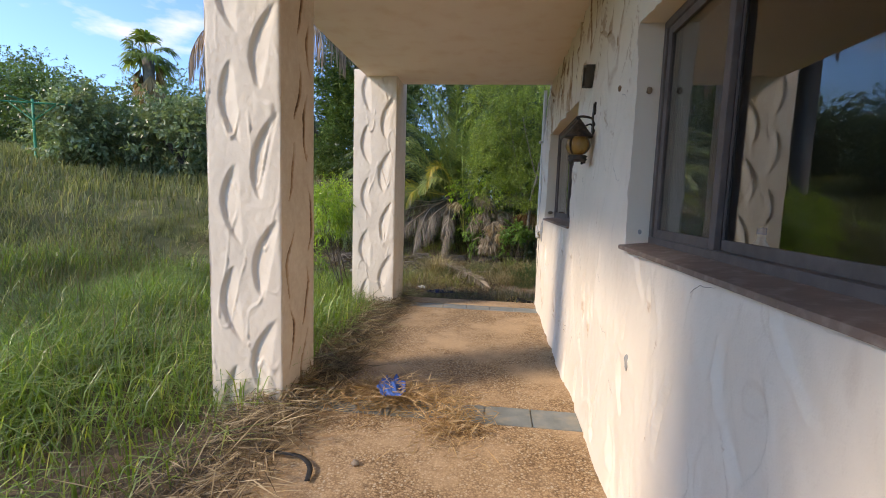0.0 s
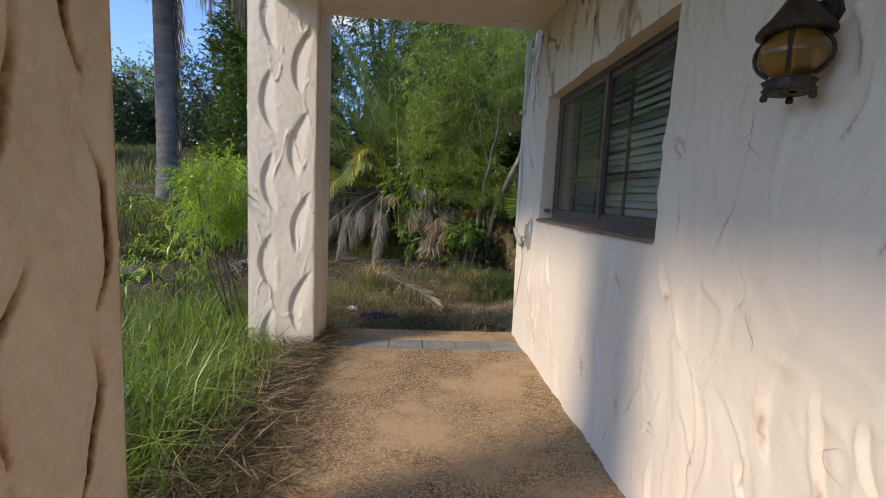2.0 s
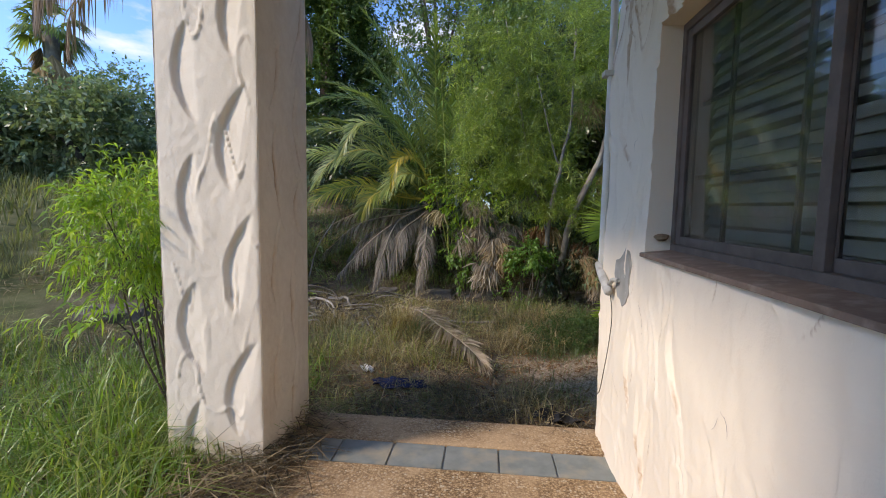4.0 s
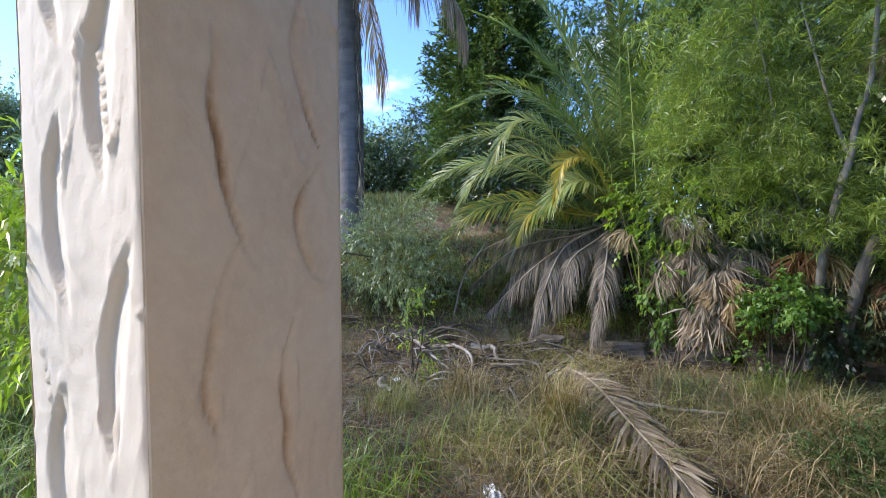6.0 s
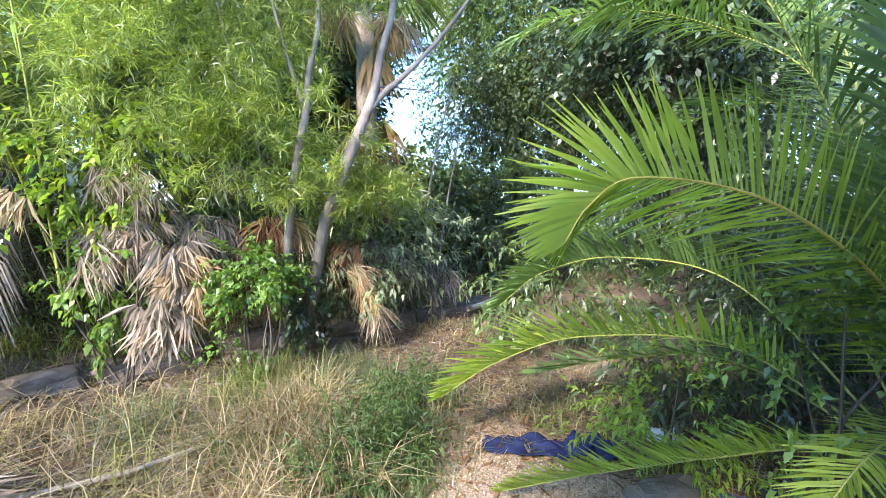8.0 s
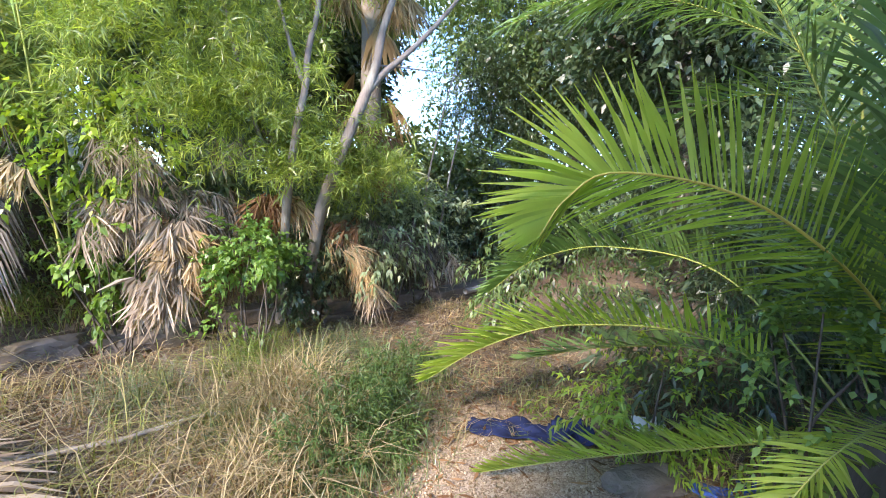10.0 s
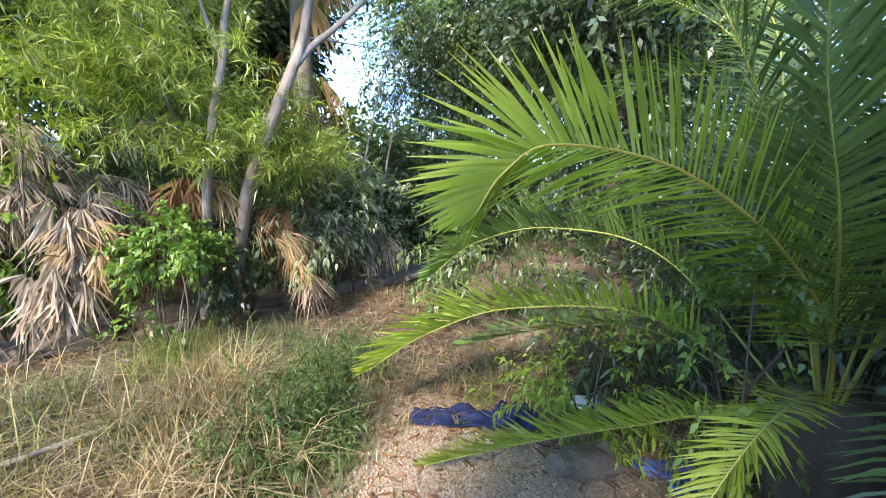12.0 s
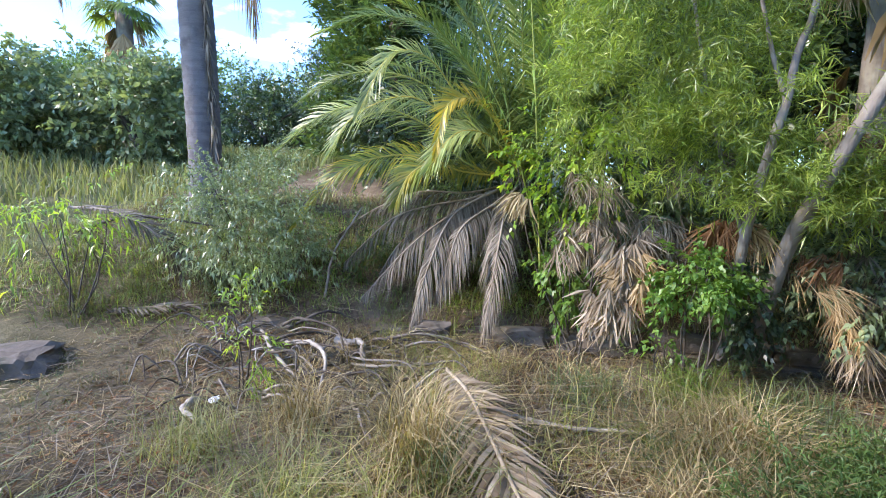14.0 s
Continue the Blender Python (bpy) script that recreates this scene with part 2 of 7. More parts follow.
L_SHRUB = leafy("bright_shrub_leaves", (0.190, 0.318, 0.048), (0.313, 0.462, 0.070), (0.493, 0.572, 0.097), 0.36, 0.42, 0.6)
L_GREYG = leafy("grey_green_leaves", (0.171, 0.232, 0.128), (0.271, 0.337, 0.184), (0.404, 0.448, 0.270), 0.36, 0.3, 0.6)
# own colour of the dark conifers; elsewhere shade put into the leaf colour
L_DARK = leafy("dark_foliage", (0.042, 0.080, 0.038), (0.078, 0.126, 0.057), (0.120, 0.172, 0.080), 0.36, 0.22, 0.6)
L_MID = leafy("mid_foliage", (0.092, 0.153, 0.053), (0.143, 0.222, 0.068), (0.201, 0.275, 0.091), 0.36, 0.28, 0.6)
L_CYPRESS = leafy("cypress_foliage", (0.063, 0.113, 0.039), (0.117, 0.192, 0.054), (0.214, 0.283, 0.083), 0.6, 0.2, 0.25)
L_GRASS = leafy("green_grass", (0.115, 0.20, 0.038), (0.225, 0.335, 0.06), (0.45, 0.48, 0.14), 0.36, 0.4, 0.6)
L_STEM = leafy("dry_seed_stems", (0.16, 0.12, 0.07), (0.28, 0.22, 0.13), (0.40, 0.33, 0.20), 0.8, 0.2, 0.2)
L_OLIVE = leafy("olive_grass", (0.15, 0.178, 0.083), (0.245, 0.26, 0.125), (0.39, 0.355, 0.21), 0.65, 0.35, 0.2, 0.4)
L_STRAW = leafy("straw", (0.16, 0.12, 0.065), (0.37, 0.29, 0.165), (0.60, 0.50, 0.31), 0.75, 0.28, 0.2, 0.4)
L_STRAWF = leafy("fallen_straw", (0.085, 0.06, 0.04), (0.30, 0.225, 0.14), (0.58, 0.47, 0.31), 0.8, 0.15, 0.15, 0.4)


def aggregate_material():
    """Exposed-aggregate concrete: small tan and brown pebbles in a sandy matrix, dusted over."""
    m, nt, b = shade("exposed_aggregate", 0.85, 0, 0.3)
    tc = nt.nodes.new("ShaderNodeTexCoord")
    v = nt.nodes.new("ShaderNodeTexVoronoi")
    v.inputs["Scale"].default_value = 95
    nt.links.new(tc.outputs["Object"], v.inputs["Vector"])
    sep = nt.nodes.new("ShaderNodeSeparateColor")
    nt.links.new(v.outputs["Color"], sep.inputs[0])
    peb = ramp(nt, sep.outputs[0], ((0.0, (0.20, 0.125, 0.07)), (0.5, (0.38, 0.25, 0.135)), (0.85, (0.48, 0.34, 0.20)), (1.0, (0.54, 0.46, 0.34))))
    gap = ramp(nt, v.outputs["Distance"], ((0.35, (1, 1, 1)), (0.75, (0.5, 0.46, 0.42))))
    col = mix(nt, 1.0, peb, gap, "MULTIPLY")
    dust = ramp(nt, noise_node(nt, 1.6, 6, 0.65), ((0.42, (0, 0, 0)), (0.62, (0.75, 0.75, 0.75))))
    col = mix(nt, dust, col, (0.52, 0.36, 0.215))
    dark = ramp(nt, noise_node(nt, 2.6, 5, 0.7), ((0.58, (0, 0, 0)), (0.74, (0.35, 0.35, 0.35))))
    col = mix(nt, dark, col, (0.16, 0.105, 0.065))
    nt.links.new(col, b.inputs["Base Color"])
    bump(nt, b, v.outputs["Distance"], -0.5, 0.006)
    return m


def soil_material():
    """Dry garden soil with leaf litter, pale gravel and greener patches farther out."""
    m, nt, b = shade("garden_soil", 0.95, 0, 0.15)
    a = ramp(nt, noise_node(nt, 1.1, 8, 0.7), ((0.32, (0.095, 0.068, 0.046)), (0.5, (0.185, 0.14, 0.10)), (0.68, (0.34, 0.27, 0.20))))
    f = ramp(nt, noise_node(nt, 55, 5, 0.75), ((0.35, (0.45, 0.45, 0.45)), (0.65, (1.25, 1.2, 1.12))))
    col = mix(nt, 1.0, a, f, "MULTIPLY")
    at = nt.nodes.new("ShaderNodeAttribute")
    at.attribute_name = "turf"
    turf = ramp(nt, noise_node(nt, 2.2, 6, 0.7), ((0.35, (0.07, 0.085, 0.03)), (0.65, (0.17, 0.16, 0.075))))
    col = mix(nt, at.outputs["Fac"], col, turf)
    gr = nt.nodes.new("ShaderNodeAttribute")
    gr.attribute_name = "gravel"
    v = nt.nodes.new("ShaderNodeTexVoronoi")
    v.inputs["Scale"].default_value = 150
    tc = nt.nodes.new("ShaderNodeTexCoord")
    nt.links.new(tc.outputs["Object"], v.inputs["Vector"])
    sep = nt.nodes.new("ShaderNodeSeparateColor")
    nt.links.new(v.outputs["Color"], sep.inputs[0])
    peb = ramp(nt, sep.outputs[0], ((0.0, (0.22, 0.155, 0.10)), (0.5, (0.39, 0.295, 0.20)), (1.0, (0.53, 0.43, 0.31))))
    col = mix(nt, gr.outputs["Fac"], col, peb)
    nt.links.new(col, b.inputs["Base Color"])
    bump(nt, b, noise_node(nt, 38, 7, 0.7), 0.8, 0.02)
    return m


M_SLAB = aggregate_material()
M_SOIL = soil_material()

# ---- mesh helpers ----
def finish(name, me, mat, parent=None, label="", smooth=False):
    me.materials.append(mat)
    if smooth:
        me.polygons.foreach_set("use_smooth", np.ones(len(me.polygons), dtype=bool))
    ob = new(name, me)
    if parent:
        ob.parent = parent
    if label:
        tagged(ob, label)
    return ob


def raw(name, verts, faces, mat, parent=None, label="", smooth=False):
    me = bpy.data.meshes.new(name)
    me.from_pydata([tuple(v) for v in verts], [], [tuple(f) for f in faces])
    me.update()
    return finish(name, me, mat, parent, label, smooth)


def quads(name, V, Q, mat, parent=None, label="", smooth=False):
    """A mesh object out of arrays of vertices (n, 3) and quads (m, 4)."""
    V, Q = np.asarray(V, dtype=np.float32), np.asarray(Q, dtype=np.int32)
    me = bpy.data.meshes.new(name)
    me.vertices.add(len(V))
    me.vertices.foreach_set("co", V.ravel())
    me.loops.add(Q.size)
    me.loops.foreach_set("vertex_index", Q.ravel())
    me.polygons.add(len(Q))
    me.polygons.foreach_set("loop_start", np.arange(0, Q.size, 4, dtype=np.int32))
    me.update(calc_edges=True)
    return finish(name, me, mat, parent, label, smooth)


def part(name, bm, mat, parent=None, label="", smooth=False):
    me = bpy.data.meshes.new(name)
    bm.to_mesh(me)
    bm.free()
    return finish(name, me, mat, parent, label, smooth)


def box_bm(x0, x1, y0, y1, z0, z1, bevel=0.0, segs=2):
    bm = bmesh.new()
    bmesh.ops.create_cube(bm, size=1)
    for v in bm.verts:
        v.co = Vector((x0 + (v.co.x + 0.5) * (x1 - x0), y0 + (v.co.y + 0.5) * (y1 - y0), z0 + (v.co.z + 0.5) * (z1 - z0)))
    if bevel:
        bmesh.ops.bevel(bm, geom=bm.edges[:], offset=bevel, segments=segs, affect="EDGES", profile=0.7)
    return bm


def box(name, x0, x1, y0, y1, z0, z1, mat, parent=None, label="", bevel=0.0):
    return part(name, box_bm(x0, x1, y0, y1, z0, z1, bevel), mat, parent, label)


def thing(name, at, label, category, group="", kind=""):
    e = new(name)
    e.location = at
    return tagged(e, label, category, group, kind)


def under(parent, *kids):
    """Parents meshes built in world places to a thing that stands somewhere."""
    for k in kids:
        k.parent = parent
        k.matrix_parent_inverse = Matrix.Translation(parent.location).inverted()
    return parent


def smooth_line(pts, n):
    """n points along a Catmull-Rom curve through pts."""
    p = np.asarray(pts, dtype=float)
    p = np.vstack([2 * p[0] - p[1], p, 2 * p[-1] - p[-2]])
    out = []
    for u in np.linspace(0, len(p) - 3 - 1e-6, n):
        i = int(u)
        t = u - i
        a, b, c, d = p[i], p[i + 1], p[i + 2], p[i + 3]
        out.append(0.5 * (2 * b + (c - a) * t + (2 * a - 5 * b + 4 * c - d) * t * t + (3 * b - a - 3 * c + d) * t ** 3))
    return np.array(out)


def tube_arrays(pts, radii, sides=8, wobble=0.0, rng=None):
    pts = np.asarray(pts, dtype=float)
    n = len(pts)
    T = np.gradient(pts, axis=0)
    T /= np.linalg.norm(T, axis=1)[:, None] + 1e-9
    ref = np.array((0, 0, 1.0)) if abs(T[:, 2].mean()) < 0.8 else np.array((1.0, 0, 0))
    S = np.cross(T, ref)
    S /= np.linalg.norm(S, axis=1)[:, None] + 1e-9
    B = np.cross(S, T)
    a = np.linspace(0, 2 * np.pi, sides, endpoint=False)
    r = np.broadcast_to(np.asarray(radii, dtype=float), (n,))[:, None] * np.ones((1, sides))
    if wobble:
        r = r * (1 + wobble * rng.standard_normal((n, sides)))
    V = pts[:, None] + r[..., None] * (np.cos(a)[None, :, None] * S[:, None] + np.sin(a)[None, :, None] * B[:, None])
    i, j = np.meshgrid(np.arange(n - 1), np.arange(sides), indexing="ij")
    k = (j + 1) % sides
    Q = np.stack([i * sides + j, i * sides + k, (i + 1) * sides + k, (i + 1) * sides + j], -1).reshape(-1, 4)
    return V.reshape(-1, 3), Q


def tube(name, pts, radii, mat, parent=None, label="", sides=8, wobble=0.0, rng=None):
    V, Q = tube_arrays(pts, radii, sides, wobble, rng)
    n = len(V) // sides
    caps = []
    for ring in (0, n - 1):
        base = ring * sides
        for j in range(1, sides - 2, 2):
            caps.append((base, base + j, base + j + 1, base + j + 2))
    return quads(name, V, np.vstack([Q, np.array(caps)]) if caps else Q, mat, parent, label, True)


def join(arrays):
    """One (V, Q) out of several."""
    Vs, Qs, o = [], [], 0
    for V, Q in arrays:
        Vs.append(V)
        Qs.append(Q + o)
        o += len(V)
    return np.vstack(Vs), np.vstack(Qs)


def unit(v):
    return v / (np.linalg.norm(v, axis=-1, keepdims=True) + 1e-9)


def leaf_arrays(P, D, L, W, rng, flat=0.3, curl=0.15):
    """Pointed leaves: four corners each, from P along D; curl bends the tip down."""
    n = len(P)
    L, W = np.broadcast_to(L, (n,))[:, None], np.broadcast_to(W, (n,))[:, None]
    up = rng.standard_normal((n, 3)) * (1 - flat) + np.array((0, 0, 1.0)) * flat * 2
    S = unit(np.cross(D, up))
    N = np.cross(S, D)
    mid = P + D * L * 0.45 + N * L * curl * 0.4
    tip = P + D * L - np.array((0, 0, 1.0)) * L * curl
    V = np.stack([P, mid + S * W * 0.5, tip, mid - S * W * 0.5], 1).reshape(-1, 3)
    return V, np.arange(4 * n).reshape(-1, 4)


def spray_arrays(P, A, rng, n=14, twig=0.35, leaf=0.08, width=0.012, spread=0.8, droop=0.4, flat=0.3, curl=0.15):
    """Twigs from P along A with n leaves each, set alternately."""
    m = len(P)
    s = np.linspace(0.1, 1, n)[None, :, None]
    t = twig * (0.7 + 0.6 * rng.random((m, 1, 1)))
    pos = P[:, None] + A[:, None] * t * s - np.array((0, 0, 1.0)) * droop * t * s ** 2
    side = unit(rng.standard_normal((m, n, 3)))
    D = unit(A[:, None] * (1 - spread * 0.5) + side * spread - np.array((0, 0, 1.0)) * droop * s)
    L = leaf * (0.6 + 0.7 * rng.random(m * n))
    return leaf_arrays(pos.reshape(-1, 3), D.reshape(-1, 3), L, L * (width / leaf), rng, flat, curl)


def blade_arrays(P, H, W, lean, rng, stiff=0.5):
    """Grass blades: three rows of two corners, bending over in a random direction."""
    n = len(P)
    a = rng.random(n) * 2 * np.pi
    d = np.stack([np.cos(a), np.sin(a), 0 * a], 1)
    s = np.stack([-np.sin(a), np.cos(a), 0 * a], 1)
    H, W, lean = (np.broadcast_to(q, (n,))[:, None] for q in (H, W, lean))
    z = np.array((0, 0, 1.0))
    m1 = P + z * H * 0.55 + d * H * lean * (1 - stiff) * 0.6
    tip = P + z * H * (1 - 0.35 * lean) + d * H * lean
    V = np.stack([P - s * W / 2, P + s * W / 2, m1 - s * W * 0.42, m1 + s * W * 0.42, tip - s * W * 0.06, tip + s * W * 0.06], 1).reshape(-1, 3)
    b = np.arange(n)[:, None] * 6
    Q = np.concatenate([b + np.array((0, 1, 3, 2)), b + np.array((2, 3, 5, 4))], 1).reshape(-1, 4)
    return V, Q


# ---- the lie of the land ----
def rim(x):
    """The line of the low stone edge behind the yard."""
    return np.interp(x, (-9, -4.6, -2.4, -1.0, 0.5, 2.7, 5.0, 9.0), (7.2, 8.7, 9.75, 10.0, 10.15, 10.1, 11.2, 13.0))


def land(x, y):
    x, y = np.asarray(x, dtype=float), np.asarray(y, dtype=float)
    lumps = 0.018 * np.sin(3.1 * x + 1.3 * y) + 0.015 * np.sin(2.3 * y - 1.7 * x + 1) + 0.01 * np.sin(7.1 * x + 2) * np.sin(6.3 * y)
    far = np.hypot(x + 1.0, y - 4.5)
    field = np.interp(far, (4.5, 14, 45, 90), (0, 2.1, 4.9, 5.2)) * np.clip(0.5 - (x + 1.5) / 5.0, 0.12, 1)
    d = y - rim(x)
    bank = np.clip(d / 0.18, 0, 1) * 0.2 + np.clip(d - 0.1, 0, 2.6) * 0.34
    bank *= np.clip((9 - np.abs(x)) / 3, 0.0, 1)
    low = np.where((x > -1.3) & (y < 6.1), -0.06, -0.04 - 0.04 * np.clip((y - 5.8) / 0.6, 0, 1))
    return low + lumps * np.clip(far / 4, 0.4, 3) + np.maximum(field, bank) + 0.25 * np.minimum(field, bank)

# ---- ground ----
def graded(a, b, step, reach, grow=1.16):
    """Grid lines: even from a to b, then wider and wider out to the reach."""
    inner = list(np.arange(a, b + 1e-6, step))
    lo, hi, s = [a], [b], step
    while hi[-1] < reach:
        s *= grow
        hi.append(hi[-1] + s)
        lo.append(lo[-1] - s)
    return np.array(lo[:0:-1] + inner + hi[1:])


def build_ground():
    xs, ys = graded(-7, 5, 0.09, 600), graded(-3, 13, 0.09, 600)
    X, Y = np.meshgrid(xs, ys, indexing="ij")
    Z = land(X, Y)
    n, m = X.shape
    V = np.stack([X, Y, Z], -1).reshape(-1, 3)
    i, j = np.meshgrid(np.arange(n - 1), np.arange(m - 1), indexing="ij")
    Q = np.stack([i * m + j, (i + 1) * m + j, (i + 1) * m + j + 1, i * m + j + 1], -1).reshape(-1, 4)
    ob = quads("ground", V, Q, M_SOIL, None, "", True)
    turf = np.clip((-X - 2.0) / 2.5, 0, 1) * np.clip((9.5 - Y) / 2 + np.clip(-X - 5, 0, 4), 0, 1)
    turf = np.maximum(turf, np.clip((np.hypot(X, Y - 6) - 9) / 5, 0, 1))
    at = ob.data.attributes.new("turf", "FLOAT", "POINT")
    at.data.foreach_set("value", turf.astype(np.float32).ravel())
    grv = np.clip(1.5 - np.hypot((X - 0.95) / 0.85, (Y - 7.4) / 0.95) - 0.35 * np.sin(4 * X + 3 * Y), 0, 1) * (Y > 6.2) * 0.85
    at = ob.data.attributes.new("gravel", "FLOAT", "POINT")
    at.data.foreach_set("value", grv.astype(np.float32).ravel())
    tagged(ob, "dry brown garden soil with leaf litter and turf", "ground", kind="structure")


build_ground()

WALL_X, WALL_END, CEIL_Z = 0.62, 6.12, 2.77
WIN1 = (-0.35, 2.17, 1.16, 2.11)
WIN2 = (3.66, 5.43, 1.16, 2.11)


def scoop(u, v, top, bottom, bulge, depth):
    """How deep a crescent trowel cut is at (u, v): steep at its bowed left rim, running out to the right."""
    (tu, tv), (bu, bv) = top, bottom
    s = (tv - v) / (tv - bv)
    if not 0 < s < 1:
        return 0.0
    chord = tu + (bu - tu) * s
    swell = math.sin(math.pi * s) ** 0.75
    left = chord - bulge * swell
    w = chord + 0.012 - left
    q = (u - left) / w
    if q <= 0 or q >= 1:
        return 0.0
    return depth * min(1, swell * 1.4) * min(1, q / 0.16) * (1 - q) ** 0.9


def trowel(y, z):
    """Relief of the house wall, in metres towards the porch."""
    r = 0.022 * noise.noise((y * 1.5, z * 0.8, 3.1)) + 0.014 * noise.noise((y * 4.2 + noise.noise((y * 3, z * 2, 4)), z * 1.4, 7.7))
    c = noise.noise((y * 5.5 + 0.8 * noise.noise((y * 2, z * 2, 1)), z * 1.5, 21.3))
    high = min(1, max(0.25, (z - 0.9) / 1.2))
    r += high * 0.024 * max(0, 1 - abs(c) * 7) * (0.5 + 0.5 * noise.noise((y * 2.1, z * 2.1, 9)))
    r -= 0.02 * max(0, c - 0.28) * high * 3
    crease = abs(noise.noise((y * 3.1 + 0.9 * noise.noise((y * 4, z * 4, 6)), z * 1.9 + noise.noise((y * 3, z * 3, 12)), 40)))
    r += 0.011 * max(0, 1 - crease * 13) * max(0, noise.noise((y * 2.3, z * 2.7, 17)) + 0.22)
    r += 0.003 * noise.noise((y * 23, z * 19, 2)) + 0.05 * max(0, 0.18 - z) ** 1.3
    r -= 0.045 * max(0, (z - 1.9) / 0.87) ** 1.4
    return r


def swoop_field(Y, Z):
    """Shallow leaf-shaped trowel swoops all over the wall: relief, and dirt caught along their rims."""
    rng = random.Random(12)
    R, S = np.zeros_like(Y), np.zeros_like(Y)
    for k in range(300):
        y, z = rng.uniform(-0.9, WALL_END), rng.uniform(0.1, 2.8)
        h, bulge, tilt = rng.uniform(0.14, 0.5), rng.uniform(0.02, 0.10), rng.uniform(-0.55, 0.35)
        flip = 1 if rng.random() < 0.7 else -1
        depth = rng.uniform(0.006, 0.014) * (1.35 if z > 1.9 else 1.0)
        s = (z + h / 2 - Z) / h
        ok = (s > 0) & (s < 1)
        swell = np.where(ok, np.sin(np.pi * np.clip(s, 0, 1)), 0) ** 0.75
        d = flip * (Y - y - tilt * h * (s - 0.5)) + bulge * swell
        q = d / (bulge * swell + 0.012)
        inside = ok & (q > 0) & (q < 1)
        R -= np.where(inside, depth * np.minimum(1, swell * 1.5) * np.minimum(1, q / 0.12) * (1 - np.clip(q, 0, 1)), 0)
        lip = ok & (d > -0.022) & (d <= 0.004)
        R += np.where(lip, 0.0095 * swell * (1 - np.abs(d + 0.009) / 0.014).clip(0, 1), 0)
        if rng.random() < 0.4:
            S = np.maximum(S, np.where(ok & (s > 0.6) & (s < 0.97) & (np.abs(d) < 0.0055), 0.36 * np.sin(np.pi * np.clip((s - 0.6) / 0.37, 0, 1)), 0))
        S = np.maximum(S, np.where(ok & (np.abs(d) < 0.012), swell * rng.choice((0.0, 0.0, 0.0, 0.08)) + (0.34 if z > 2.05 else 0.0) * swell, 0))
    return R, S


def build_wall():
    wins = (WIN1, WIN2)
    def lines(a, b, step, keep):
        ks = sorted({a, b, *keep})
        out = []
        for p, q in zip(ks, ks[1:]):
            n = max(1, round((q - p) / step))
            out += [p + (q - p) * i / n for i in range(n)]
        return out + [b]
    ys = lines(-1.2, WALL_END, 0.0105, [w[k] for w in wins for k in (0, 1)])
    zs = lines(-0.12, CEIL_Z + 0.05, 0.0135, [WIN1[2], WIN1[3]])
    idx, verts, faces, stain_bounce = {}, [], [], []
    RF, SF = swoop_field(*np.meshgrid(np.array(ys), np.array(zs), indexing="ij"))
    for a, y in enumerate(ys):
        for b, z in enumerate(zs):
            idx[a, b] = len(verts)
            t = trowel(y, z) + float(RF[a, b])
            jitter = 0.004 * noise.noise((y * 9, z * 9, 5))
            verts.append((WALL_X - t, y + jitter, z + jitter))
            c = noise.noise((y * 5.5 + 0.8 * noise.noise((y * 2, z * 2, 1)), z * 1.5, 21.3))
            mark = max(0, 1 - abs(c - 0.02) * 22) * max(0, (z - 1.75) / 0.8) * 0.75
            spot = max(0, noise.noise((y * 14, z * 6, 31)) - 0.42) * 2.2
            crk = abs(noise.noise((y * 3.1 + 0.9 * noise.noise((y * 4, z * 4, 6)), z * 1.9 + noise.noise((y * 3, z * 3, 12)), 40)))
            crack = max(0, 1 - abs(crk - 0.075) * 40) * max(0, noise.noise((y * 3.3, z * 2.1, 27)) - 0.12) * 1.2
            stain_bounce.append(min(1, mark + spot * 0.1 + 0.3 * crack + float(SF[a, b])))
    inside = lambda y, z: any(w[0] < y < w[1] and w[2] < z < w[3] for w in wins)
    for a in range(len(ys) - 1):
        for b in range(len(zs) - 1):
            if not inside((ys[a] + ys[a + 1]) / 2, (zs[b] + zs[b + 1]) / 2):
                faces.append((idx[a, b], idx[a, b + 1], idx[a + 1, b + 1], idx[a + 1, b]))
    # reveals through the thickness, and the end face of the wall
    def skirt(pairs, x):
        for p, q in zip(pairs, pairs[1:]):
            n = len(verts)
            for k in (p, q):
                verts.append(verts[k])
                verts.append((x, verts[k][1], verts[k][2]))
                stain_bounce.extend((0.0, 0.0))
            faces.append((n, n + 2, n + 3, n + 1))
    for w in wins:
        ia, ib = min(range(len(ys)), key=lambda k: abs(ys[k] - w[0])), min(range(len(ys)), key=lambda k: abs(ys[k] - w[1]))
        ja, jb = min(range(len(zs)), key=lambda k: abs(zs[k] - w[2])), min(range(len(zs)), key=lambda k: abs(zs[k] - w[3]))
        loop = [idx[i, ja] for i in range(ia, ib + 1)] + [idx[ib, j] for j in range(ja, jb + 1)] + [idx[i, jb] for i in range(ib, ia - 1, -1)] + [idx[ia, j] for j in range(jb, ja - 1, -1)]
        skirt(loop, WALL_X + 0.24)
    skirt([idx[len(ys) - 1, b] for b in range(len(zs))], WALL_X + 0.24)
    ob = raw("wall_house", verts, faces, M_PAINT, None, "", True)
    at = ob.data.attributes.new("stain_bounce", "FLOAT_COLOR", "POINT")
    at.data.foreach_set("color", np.repeat(np.array(stain_bounce, dtype=np.float32)[:, None], 4, 1).ravel())
    tagged(ob, "cream hand-trowelled stucco house wall along the porch", "wall", kind="structure")


build_wall()


def plain_wall(name, x0, x1, y0, y1, z0, z1, mat, label):
    tagged(box(name, x0, x1, y0, y1, z0, z1, mat, bevel=0.004), label, "wall", kind="structure")


